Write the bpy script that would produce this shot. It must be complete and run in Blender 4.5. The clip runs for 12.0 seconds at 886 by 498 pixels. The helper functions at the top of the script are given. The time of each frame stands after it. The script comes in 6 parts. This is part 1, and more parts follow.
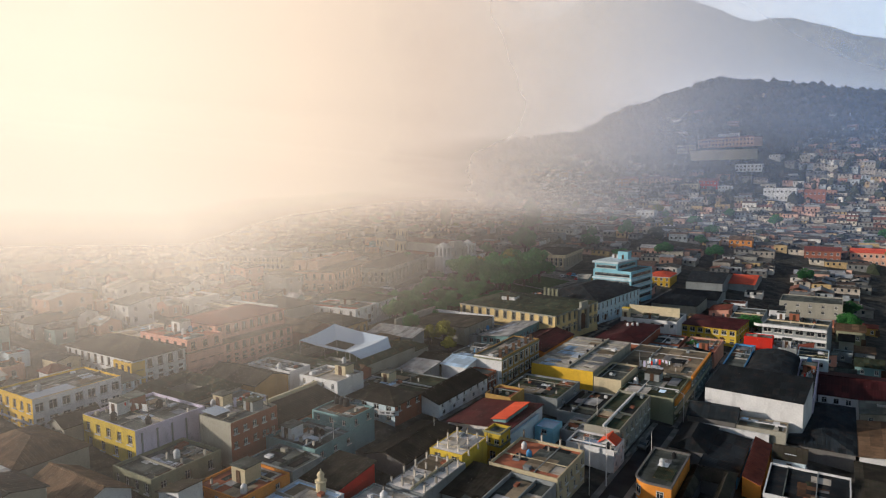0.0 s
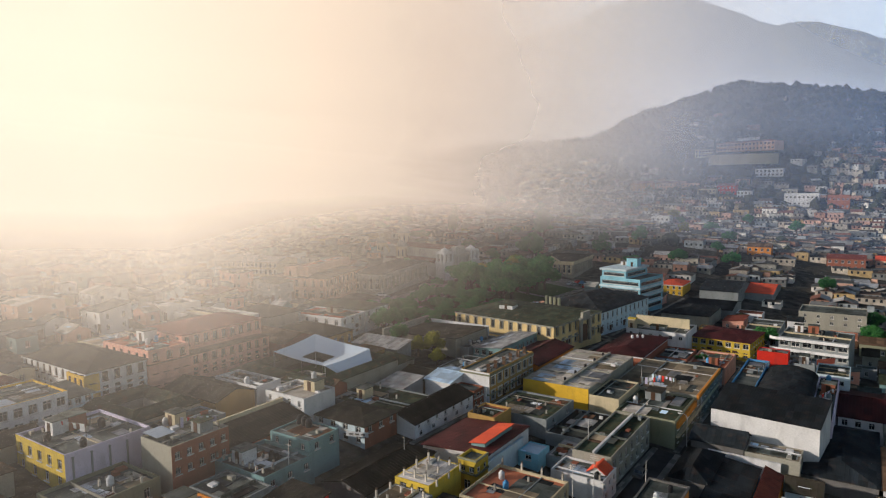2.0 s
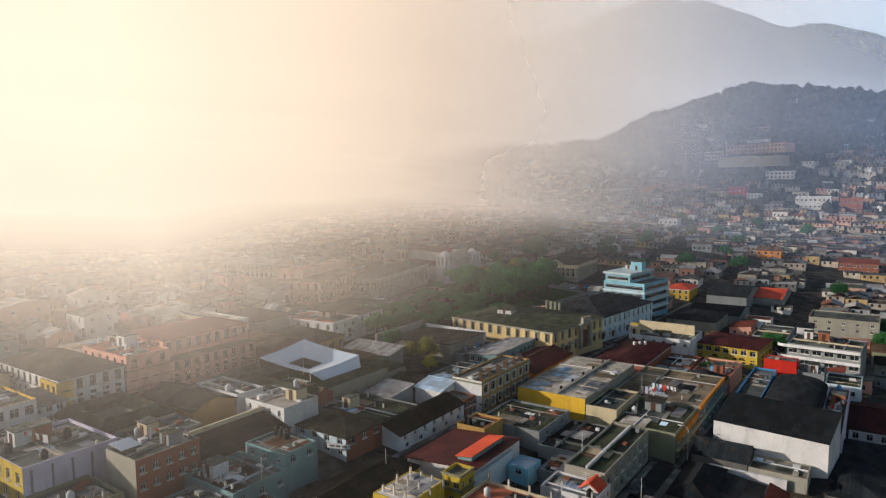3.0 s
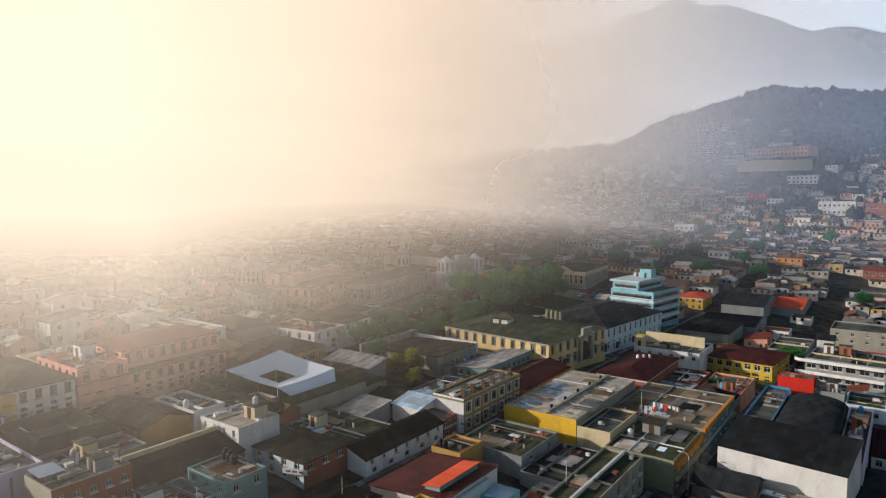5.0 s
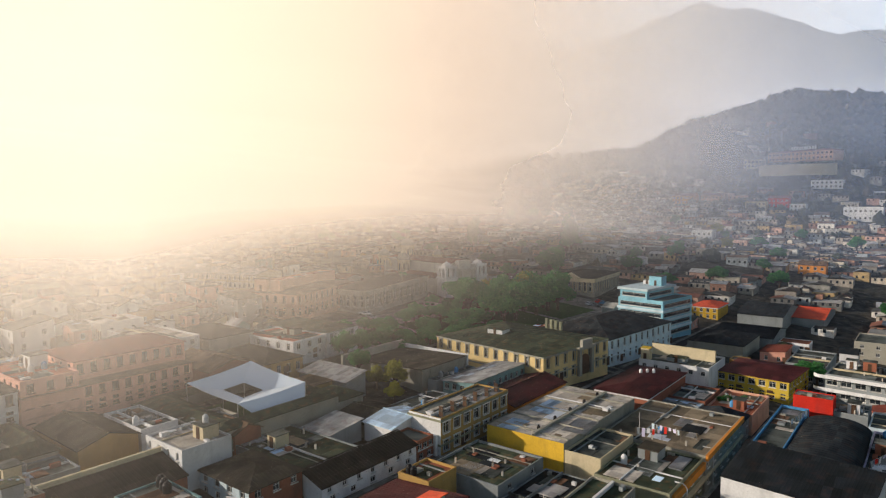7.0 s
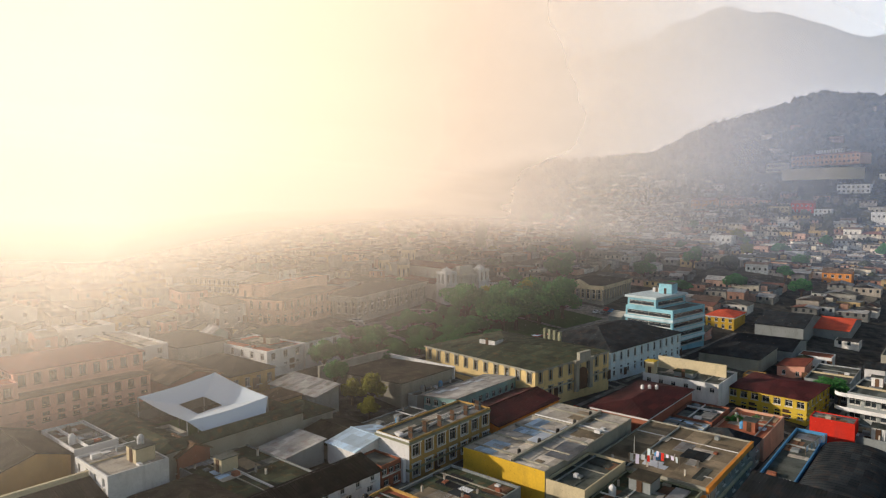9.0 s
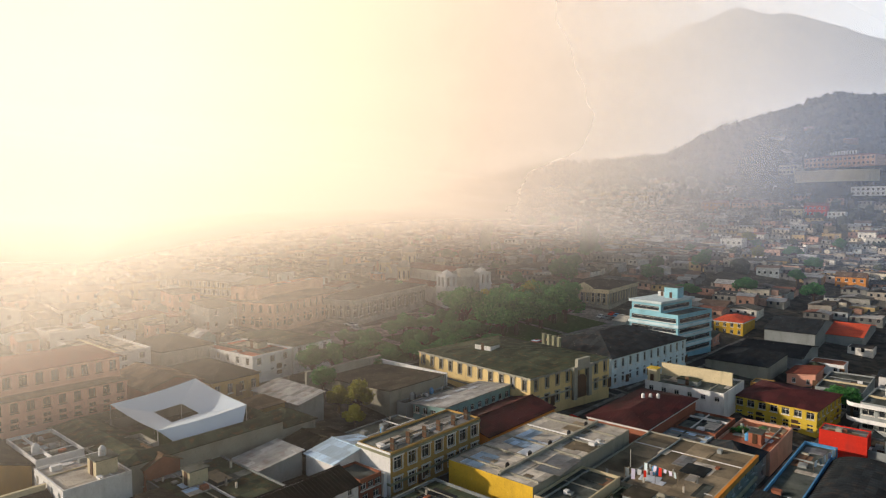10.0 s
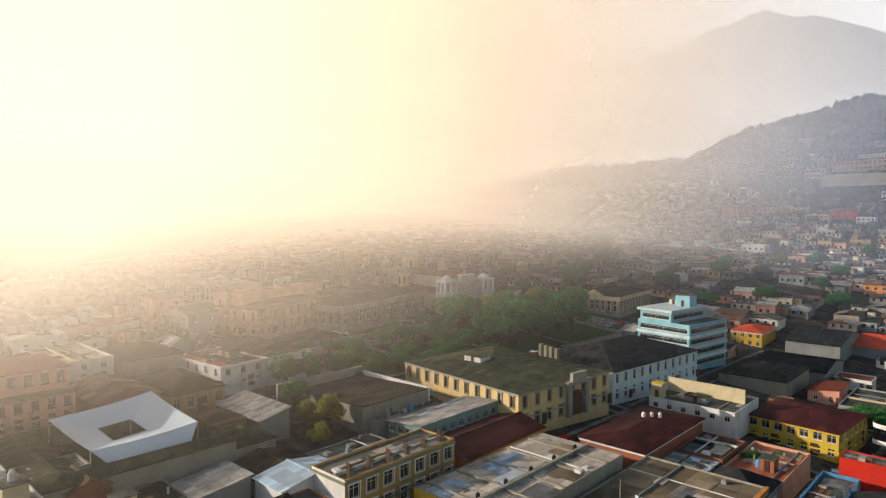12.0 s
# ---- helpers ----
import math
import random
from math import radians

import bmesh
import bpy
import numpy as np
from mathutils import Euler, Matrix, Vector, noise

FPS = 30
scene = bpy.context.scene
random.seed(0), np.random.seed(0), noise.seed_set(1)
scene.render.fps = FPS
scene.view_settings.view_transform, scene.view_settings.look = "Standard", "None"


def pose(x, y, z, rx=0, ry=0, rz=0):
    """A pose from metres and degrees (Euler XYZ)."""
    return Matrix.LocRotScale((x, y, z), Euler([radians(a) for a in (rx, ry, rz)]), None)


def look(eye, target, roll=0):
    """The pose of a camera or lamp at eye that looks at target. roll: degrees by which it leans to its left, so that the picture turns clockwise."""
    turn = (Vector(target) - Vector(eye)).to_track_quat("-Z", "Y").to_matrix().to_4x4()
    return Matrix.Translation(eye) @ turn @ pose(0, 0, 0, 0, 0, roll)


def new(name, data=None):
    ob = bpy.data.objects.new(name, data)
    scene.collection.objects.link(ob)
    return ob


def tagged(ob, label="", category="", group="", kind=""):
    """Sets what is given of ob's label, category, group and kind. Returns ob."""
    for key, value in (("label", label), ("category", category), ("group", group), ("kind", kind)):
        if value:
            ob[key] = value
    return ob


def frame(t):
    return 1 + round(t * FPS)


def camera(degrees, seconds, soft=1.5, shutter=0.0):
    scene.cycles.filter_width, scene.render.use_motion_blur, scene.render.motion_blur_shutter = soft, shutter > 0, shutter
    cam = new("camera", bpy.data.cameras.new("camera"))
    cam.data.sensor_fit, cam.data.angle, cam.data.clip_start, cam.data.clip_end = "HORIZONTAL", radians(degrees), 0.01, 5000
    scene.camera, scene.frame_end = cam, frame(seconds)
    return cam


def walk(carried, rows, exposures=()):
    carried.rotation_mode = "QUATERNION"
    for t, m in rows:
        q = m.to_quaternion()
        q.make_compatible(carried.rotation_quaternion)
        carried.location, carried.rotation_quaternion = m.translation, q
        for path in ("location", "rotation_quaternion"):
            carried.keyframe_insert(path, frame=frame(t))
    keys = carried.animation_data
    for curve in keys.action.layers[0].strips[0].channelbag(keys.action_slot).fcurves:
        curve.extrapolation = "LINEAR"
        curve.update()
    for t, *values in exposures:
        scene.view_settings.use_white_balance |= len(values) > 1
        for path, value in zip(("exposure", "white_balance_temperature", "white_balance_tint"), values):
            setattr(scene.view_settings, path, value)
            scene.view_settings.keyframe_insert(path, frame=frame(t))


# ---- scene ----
cam = camera(69.2, 12.0, soft=1.2)
METRES, EYE, TILT, LEAN, TURN = 85.0, 58.0, -6.089, 0.716, 31.922
ROWS = [
    (0.0, 0.0, 0.0, 0.0, -0.0, 0.0, 0.0),
    (0.5, 0.024, 0.0338, 0.0002, 0.42, 0.11, -0.08),
    (1.0, 0.0478, 0.0679, 0.0006, 0.84, 0.23, -0.16),
    (1.5, 0.0714, 0.1022, 0.0011, 1.25, 0.36, -0.24),
    (2.0, 0.0949, 0.1365, 0.0013, 1.66, 0.49, -0.3),
    (2.5, 0.1162, 0.1682, 0.0015, 2.04, 0.6, -0.38),
    (3.0, 0.1415, 0.206, 0.0023, 2.5, 0.74, -0.46),
    (5.0, 0.2308, 0.3431, 0.0048, 4.2, 1.21, -0.76),
    (5.5, 0.251, 0.3754, 0.0054, 4.61, 1.32, -0.83),
    (6.0, 0.2748, 0.4145, 0.0062, 5.1, 1.45, -0.92),
    (6.5, 0.2947, 0.4473, 0.0063, 5.51, 1.57, -0.99),
    (7.0, 0.3167, 0.4833, 0.007, 5.97, 1.69, -1.07),
    (9.0, 0.4013, 0.6305, 0.0094, 7.8, 2.14, -1.41),
    (9.5, 0.4199, 0.6641, 0.01, 8.24, 2.24, -1.49),
    (10.0, 0.4422, 0.7051, 0.0105, 8.77, 2.37, -1.58),
    (10.5, 0.4604, 0.7394, 0.0114, 9.2, 2.47, -1.66),
    (11.0, 0.4799, 0.7776, 0.0119, 9.71, 2.59, -1.75),
    (11.5, 0.4997, 0.8154, 0.0126, 10.23, 2.71, -1.83),
    (12.0, 0.5195, 0.8532, 0.0131, 10.75, 2.83, -1.9),
]
walk(cam, [(t, pose(0, 0, EYE, TILT, LEAN, TURN) @ pose(METRES * x, METRES * y, METRES * z, 90 + pitch, roll, yaw)) for t, x, y, z, yaw, pitch, roll in ROWS], exposures=((0.0, 0.0, 6560, 13), (6.0, 0.12, 6800, 13), (9.0, 0.27, 7120, 13), (12.0, 0.36, 7400, 13)))

# ---------------------------------------------------------------- light
SUN_AZ, SUN_EL = 130.0, 16.0          # degrees left of +y, and above the horizon
sun_dir = Vector((-math.sin(radians(SUN_AZ)) * math.cos(radians(SUN_EL)),
                  math.cos(radians(SUN_AZ)) * math.cos(radians(SUN_EL)), math.sin(radians(SUN_EL))))
world = bpy.data.worlds.new("sky")
scene.world = world
world.use_nodes = True
wn, wl = world.node_tree.nodes, world.node_tree.links
sky = wn.new("ShaderNodeTexSky")
sky.sky_type, sky.sun_disc = "NISHITA", False
sky.sun_elevation, sky.sun_rotation = radians(SUN_EL), radians(-SUN_AZ)
sky.altitude, sky.air_density, sky.dust_density, sky.ozone_density = 600, 1.3, 1.6, 1.5
wl.new(sky.outputs[0], wn["Background"].inputs[0])
wn["Background"].inputs[1].default_value = 0.105
sun = new("sun", bpy.data.lights.new("sun", "SUN"))
sun.data.energy, sun.data.angle, sun.data.color = 3.5, radians(0.6), (1.0, 0.93, 0.83)
sun.matrix_world = look(sun_dir * 900, (0, 0, 0))
scene.view_settings.exposure = 0.0


# ---------------------------------------------------------------- materials
def rgb(c):
    return (*c, 1.0)


def material(name, dark, light, rough=0.85, metal=0.0, scale=0.35, fine=6.0, stain=None, stain_amount=0.5, bump=0.15, vary=0.25, bands=0.0, spec=0.15):
    """A weathered surface: two scales of mottling between two colours, stains of a third, grain in relief, and a shade that differs from thing to thing."""
    m = bpy.data.materials.new(name)
    m.use_nodes = True
    n, l = m.node_tree.nodes, m.node_tree.links
    b = n["Principled BSDF"]
    b.inputs["Roughness"].default_value, b.inputs["Metallic"].default_value = rough, metal
    b.inputs["Specular IOR Level"].default_value = spec
    geo, info = n.new("ShaderNodeNewGeometry"), n.new("ShaderNodeObjectInfo")

    def cloud(s, detail, squash=(1, 1, 1)):
        mp = n.new("ShaderNodeMapping")
        mp.inputs["Scale"].default_value = squash
        l.new(geo.outputs["Position"], mp.inputs["Vector"])
        t = n.new("ShaderNodeTexNoise")
        t.inputs["Scale"].default_value, t.inputs["Detail"].default_value = s, detail
        l.new(mp.outputs[0], t.inputs["Vector"])
        return t.outputs["Fac"]

    def sharpen(x, lo, hi):
        r = n.new("ShaderNodeMapRange")
        r.inputs["From Min"].default_value, r.inputs["From Max"].default_value = lo, hi
        l.new(x, r.inputs["Value"])
        return r.outputs[0]

    def mix(f, a, c, kind="MIX"):
        x = n.new("ShaderNodeMix")
        x.data_type, x.blend_type = "RGBA", kind
        for sock, val in ((x.inputs[0], f), (x.inputs[6], a), (x.inputs[7], c)):
            if hasattr(val, "is_linked"):
                l.new(val, sock)
            else:
                sock.default_value = val
        return x.outputs[2]

    big, small = cloud(scale, 4), cloud(fine, 3)
    col = mix(sharpen(big, 0.32, 0.68), rgb(dark), rgb(light))
    col = mix(0.3, col, mix(small, rgb([c * 0.45 for c in dark]), rgb([min(1, c * 1.35) for c in light])))
    if stain:
        streak = cloud(scale * 2.2, 5, (1, 1, 0.35))
        s = n.new("ShaderNodeMath")
        s.operation = "MULTIPLY"
        l.new(sharpen(streak, 0.52, 0.72), s.inputs[0])
        s.inputs[1].default_value = stain_amount
        col = mix(s.outputs[0], col, rgb(stain))
    if bands:
        # sheets of one width, each with a shade of its own
        sep = n.new("ShaderNodeSeparateXYZ")
        l.new(geo.outputs["Position"], sep.inputs[0])
        q = n.new("ShaderNodeMath")
        q.operation = "SNAP"
        q.inputs[1].default_value = bands
        l.new(sep.outputs[0], q.inputs[0])
        q2 = n.new("ShaderNodeMath")
        q2.operation = "SNAP"
        q2.inputs[1].default_value = bands * 2.4
        l.new(sep.outputs[1], q2.inputs[0])
        cmb = n.new("ShaderNodeCombineXYZ")
        l.new(q.outputs[0], cmb.inputs[0])
        l.new(q2.outputs[0], cmb.inputs[1])
        wnz = n.new("ShaderNodeTexWhiteNoise")
        l.new(cmb.outputs[0], wnz.inputs["Vector"])
        hs = n.new("ShaderNodeHueSaturation")
        l.new(sharpen(wnz.outputs["Value"], -1.2, 1.6), hs.inputs["Value"])
        hs.inputs["Value"].default_value = 1.0
        r = n.new("ShaderNodeMapRange")
        r.inputs["To Min"].default_value, r.inputs["To Max"].default_value = 0.65, 1.3
        l.new(wnz.outputs["Value"], r.inputs["Value"])
        l.new(r.outputs[0], hs.inputs["Value"])
        l.new(col, hs.inputs["Color"])
        col = hs.outputs[0]
    if vary:
        h = n.new("ShaderNodeHueSaturation")
        r = n.new("ShaderNodeMapRange")
        r.inputs["To Min"].default_value, r.inputs["To Max"].default_value = 1 - vary, 1 + vary
        l.new(info.outputs["Random"], r.inputs["Value"])
        l.new(r.outputs[0], h.inputs["Value"])
        l.new(col, h.inputs["Color"])
        col = h.outputs[0]
    l.new(col, b.inputs["Base Color"])
    if bump:
        bp = n.new("ShaderNodeBump")
        bp.inputs["Strength"].default_value, bp.inputs["Distance"].default_value = bump, 0.08
        l.new(small, bp.inputs["Height"])
        l.new(bp.outputs[0], b.inputs["Normal"])
    return m


def plaster(name, c, dirt=0.4, vary=0.1):
    grey = (c[0] * 0.35 + 0.03, c[1] * 0.35 + 0.03, c[2] * 0.35 + 0.03)
    return material(name, [x * 0.78 for x in c], c, 0.9, scale=0.22, fine=3.0, stain=grey, stain_amount=dirt, vary=vary)


M = {}
for key, c in (("white", (0.74, 0.73, 0.72)), ("cream", (0.62, 0.52, 0.34)), ("yellow", (0.80, 0.48, 0.05)), ("ochre", (0.46, 0.28, 0.09)),
               ("pink", (0.76, 0.37, 0.27)), ("salmon", (0.74, 0.42, 0.29)), ("lavender", (0.66, 0.60, 0.74)), ("red", (0.66, 0.035, 0.02)),
               ("brick", (0.33, 0.12, 0.07)), ("skyblue", (0.27, 0.57, 0.68)), ("teal", (0.20, 0.34, 0.34)), ("grey", (0.27, 0.29, 0.29)),
               ("stone", (0.36, 0.34, 0.28)), ("palestone", (0.56, 0.54, 0.48)), ("olive", (0.27, 0.27, 0.18)), ("orange", (0.75, 0.28, 0.05)), ("paleblue", (0.62, 0.74, 0.80)),
               ("darkgrey", (0.16, 0.15, 0.14)), ("lemon", (0.64, 0.45, 0.06)), ("palecream", (0.74, 0.55, 0.26)), ("blue", (0.08, 0.28, 0.52))):
    M[key] = plaster("plaster_" + key, c)
M["tile"] = material("clay_tile", (0.019, 0.018, 0.014), (0.056, 0.045, 0.033), 0.9, bands=2.7, scale=0.5, fine=5, stain=(0.03, 0.034, 0.016), stain_amount=0.7, bump=0.5, vary=0.35)
M["redtile"] = material("red_clay_tile", (0.12, 0.03, 0.02), (0.21, 0.055, 0.035), 0.85, scale=0.5, fine=5, stain=(0.06, 0.03, 0.025), stain_amount=0.6, bump=0.5)
M["browntile"] = material("brown_clay_tile", (0.10, 0.065, 0.04), (0.2, 0.12, 0.07), 0.9, bands=2.3, scale=0.4, fine=5, stain=(0.06, 0.05, 0.03), bump=0.5)
M["maroon"] = material("maroon_sheet", (0.05, 0.013, 0.014), (0.092, 0.021, 0.021), 0.55, scale=0.3, fine=4, stain=(0.05, 0.02, 0.02), bands=1.6)
M["darksheet"] = material("dark_sheet_metal", (0.012, 0.016, 0.019), (0.027, 0.033, 0.037), 0.75, 0.0, spec=0.1, scale=0.3, stain=(0.08, 0.045, 0.03), stain_amount=0.35, bands=1.3, vary=0.3)
M["sheet"] = material("grey_sheet_metal", (0.22, 0.23, 0.24), (0.42, 0.43, 0.44), 0.45, 0.35, scale=0.3, stain=(0.16, 0.08, 0.045), stain_amount=0.5, bands=1.2, vary=0.35)
M["whitesheet"] = material("white_sheet", (0.66, 0.70, 0.74), (0.8, 0.82, 0.84), 0.5, 0.0, scale=0.15, stain=(0.5, 0.52, 0.55), stain_amount=0.3, vary=0.08)
M["bluesheet"] = material("pale_blue_sheet", (0.35, 0.5, 0.66), (0.5, 0.64, 0.76), 0.45, 0.1, scale=0.2, stain=(0.3, 0.36, 0.42), bands=1.2)
M["redsheet"] = material("red_sheet", (0.62, 0.07, 0.03), (0.8, 0.12, 0.05), 0.5, 0.0, scale=0.3, stain=(0.4, 0.06, 0.04), vary=0.05)
M["concrete"] = material("roof_concrete", (0.046, 0.056, 0.049), (0.135, 0.145, 0.13), 0.95, bands=3.3, scale=0.25, fine=3, stain=(0.035, 0.04, 0.03), stain_amount=0.8, vary=0.35)
M["lightconcrete"] = material("light_roof_concrete", (0.33, 0.30, 0.26), (0.58, 0.52, 0.44), 0.95, scale=0.3, fine=3, stain=(0.18, 0.16, 0.14), stain_amount=0.7, bands=2.6, vary=0.1)
M["rust"] = material("rusty_sheet", (0.07, 0.035, 0.02), (0.2, 0.10, 0.055), 0.8, scale=0.5, stain=(0.1, 0.09, 0.08), bands=1.1, vary=0.3)
M["canvas"] = material("pale_blue_canvas", (0.58, 0.68, 0.8), (0.68, 0.78, 0.88), 0.6, scale=0.15, stain=(0.5, 0.58, 0.66), stain_amount=0.3, vary=0.05)
M["brownroof"] = material("bare_brown_roof", (0.15, 0.115, 0.075), (0.33, 0.26, 0.175), 0.95, bands=3.7, scale=0.14, fine=2.5, stain=(0.08, 0.07, 0.05), stain_amount=0.8)
M["deck"] = material("fresh_concrete_deck", (0.50, 0.46, 0.42), (0.72, 0.66, 0.60), 0.9, scale=0.3, fine=3, stain=(0.3, 0.26, 0.22), stain_amount=0.5)
M["terrace"] = material("terracotta_paving", (0.30, 0.09, 0.05), (0.44, 0.15, 0.08), 0.85, scale=0.3, stain=(0.16, 0.07, 0.05))
M["moss"] = material("mossy_tin", (0.025, 0.036, 0.022), (0.062, 0.076, 0.045), 0.9, scale=0.4, fine=4, stain=(0.14, 0.075, 0.03), stain_amount=0.6, bands=1.5)
M["glass"] = material("window_glass", (0.012, 0.016, 0.02), (0.03, 0.038, 0.045), 0.08, spec=0.8, bump=0.0, vary=0.3)
M["frame"] = material("window_frame", (0.5, 0.48, 0.44), (0.68, 0.66, 0.62), 0.6, bump=0.0)
M["wood"] = material("dark_wood", (0.06, 0.03, 0.018), (0.13, 0.07, 0.04), 0.6, bump=0.1)
M["steel"] = material("rebar_steel", (0.10, 0.07, 0.05), (0.2, 0.15, 0.11), 0.6, 0.5, bump=0.0)
M["plastic_black"] = material("black_plastic", (0.015, 0.015, 0.016), (0.03, 0.03, 0.032), 0.4, bump=0.0)
M["bark"] = material("bark", (0.05, 0.035, 0.022), (0.12, 0.085, 0.055), 0.95, fine=8)
M["grass"] = material("grass", (0.03, 0.065, 0.018), (0.065, 0.115, 0.03), 0.95, scale=0.8, fine=9, vary=0.1)
M["asphalt"] = material("asphalt", (0.035, 0.034, 0.033), (0.075, 0.07, 0.066), 0.9, scale=0.2, fine=5, stain=(0.025, 0.024, 0.022), vary=0)
M["paving"] = material("pavement_slabs", (0.16, 0.15, 0.13), (0.27, 0.25, 0.22), 0.9, scale=0.4, bands=1.0, vary=0)


def leaf_material(name, dark, light):
    m = bpy.data.materials.new(name)
    m.use_nodes = True
    n, l = m.node_tree.nodes, m.node_tree.links
    b = n["Principled BSDF"]
    g = n.new("ShaderNodeNewGeometry")
    r = n.new("ShaderNodeValToRGB")
    r.color_ramp.elements[0].color, r.color_ramp.elements[1].color = rgb(dark), rgb(light)
    l.new(g.outputs["Random Per Island"], r.inputs[0])
    l.new(r.outputs[0], b.inputs["Base Color"])
    b.inputs["Roughness"].default_value = 0.7
    b.inputs["Specular IOR Level"].default_value = 0.2
    tr = n.new("ShaderNodeBsdfTranslucent")
    l.new(r.outputs[0], tr.inputs[0])
    mx = n.new("ShaderNodeMixShader")
    mx.inputs[0].default_value = 0.45
    l.new(b.outputs[0], mx.inputs[1])
    l.new(tr.outputs[0], mx.inputs[2])
    l.new(mx.outputs[0], n["Material Output"].inputs[0])
    return m


M["leaf"] = leaf_material("leaves_dark", (0.022, 0.13, 0.045), (0.10, 0.33, 0.08))
M["leaf_light"] = leaf_material("leaves_light", (0.16, 0.18, 0.016), (0.36, 0.34, 0.045))


def island_material(name, colours, rough=0.85, detail=0.4):
    """One colour for every loose piece, out of a row of colours, mottled."""
    m = bpy.data.materials.new(name)
    m.use_nodes = True
    n, l = m.node_tree.nodes, m.node_tree.links
    b = n["Principled BSDF"]
    b.inputs["Roughness"].default_value = rough
    g = n.new("ShaderNodeNewGeometry")
    r = n.new("ShaderNodeValToRGB")
    r.color_ramp.interpolation = "CONSTANT"
    e = r.color_ramp.elements
    while len(e) < len(colours):
        e.new(0.5)
    for i, c in enumerate(colours):
        e[i].position, e[i].color = i / len(colours), rgb(c)
    l.new(g.outputs["Random Per Island"], r.inputs[0])
    t = n.new("ShaderNodeTexNoise")
    t.inputs["Scale"].default_value, t.inputs["Detail"].default_value = detail, 5
    l.new(g.outputs["Position"], t.inputs["Vector"])
    mr = n.new("ShaderNodeMapRange")
    mr.inputs["From Min"].default_value, mr.inputs["From Max"].default_value = 0.3, 0.7
    mr.inputs["To Min"].default_value, mr.inputs["To Max"].default_value = 0.6, 1.15
    l.new(t.outputs["Fac"], mr.inputs["Value"])
    h = n.new("ShaderNodeHueSaturation")
    l.new(r.outputs[0], h.inputs["Color"])
    l.new(mr.outputs[0], h.inputs["Value"])
    l.new(h.outputs[0], b.inputs["Base Color"])
    return m


# ---------------------------------------------------------------- mesh helpers
class Build:
    """Loose quads and boxes gathered into one mesh; every face has a material slot."""

    def __init__(self):
        self.v, self.f, self.m = [], [], []

    def face(self, pts, mat=0):
        k = len(self.v)
        self.v.extend([tuple(p) for p in pts])
        self.f.append(tuple(range(k, k + len(pts))))
        self.m.append(mat)

    def box(self, x0, x1, y0, y1, z0, z1, mat=0):
        k = len(self.v)
        self.v.extend([(x, y, z) for z in (z0, z1) for y in (y0, y1) for x in (x0, x1)])
        for q in ((0, 2, 3, 1), (4, 5, 7, 6), (0, 1, 5, 4), (1, 3, 7, 5), (3, 2, 6, 7), (2, 0, 4, 6)):
            self.f.append(tuple(k + i for i in q))
            self.m.append(mat)

    def tube(self, p, q, r0, r1, sides=8, mat=0, caps=True):
        p, q = Vector(p), Vector(q)
        d = (q - p).normalized()
        a = d.orthogonal().normalized()
        c = d.cross(a)
        k = len(self.v)
        for o, r in ((p, r0), (q, r1)):
            for i in range(sides):
                w = 2 * math.pi * i / sides
                self.v.append(tuple(o + r * (math.cos(w) * a + math.sin(w) * c)))
        for i in range(sides):
            j = (i + 1) % sides
            self.f.append((k + i, k + j, k + sides + j, k + sides + i))
            self.m.append(mat)
        if caps:
            self.f.append(tuple(k + i for i in reversed(range(sides))))
            self.f.append(tuple(k + sides + i for i in range(sides)))
            self.m.extend((mat, mat))

    def lathe(self, profile, sides=16, mat=0, at=(0, 0, 0)):
        """Rings of (radius, height) turned round the upright through at."""
        k = len(self.v)
        for r, z in profile:
            for i in range(sides):
                w = 2 * math.pi * i / sides
                self.v.append((at[0] + r * math.cos(w), at[1] + r * math.sin(w), at[2] + z))
        for j in range(len(profile) - 1):
            for i in range(sides):
                i2 = (i + 1) % sides
                self.f.append((k + j * sides + i, k + j * sides + i2, k + (j + 1) * sides + i2, k + (j + 1) * sides + i))
                self.m.append(mat)

    def slope(self, p0, p1, p2, p3, thick=0.14, mat=0, ribs=0.7, high=0.04):
        """A roof plane with thickness: eave p0 to p1, upper edge p3 to p2, with raised ribs running up it."""
        p0, p1, p2, p3 = map(Vector, (p0, p1, p2, p3))
        down = Vector((0, 0, -thick))
        tri = (p2 - p3).length < 0.01
        top = [p0, p1, p2] if tri else [p0, p1, p2, p3]
        self.face(top, mat)
        self.face([p + down for p in reversed(top)], mat)
        for i in range(len(top)):
            a, b = top[i], top[(i + 1) % len(top)]
            self.face([a + down, b + down, b, a], mat)
        if not ribs:
            return
        e = p1 - p0
        le = e.length
        e.normalize()
        ml, mr = (p3 - p0).dot(e), le - (p2 - p0).dot(e)
        up = (p3 - p0) - e * ml
        nrm = e.cross(up).normalized() * high
        n = int(le / ribs)
        for i in range(1, n):
            s = le * i / n
            k = 1.0
            if ml > 0.01 and s < ml:
                k = s / ml
            if mr > 0.01 and s > le - mr:
                k = min(k, (le - s) / mr)
            if ml < -0.01 or mr < -0.01:
                k = 1.0
            a, b = p0 + e * s, p0 + e * s + up * k
            w = e * 0.09
            self.face([a - w, a + nrm, b + nrm, b - w], mat)
            self.face([a + nrm, a + w, b + w, b + nrm], mat)


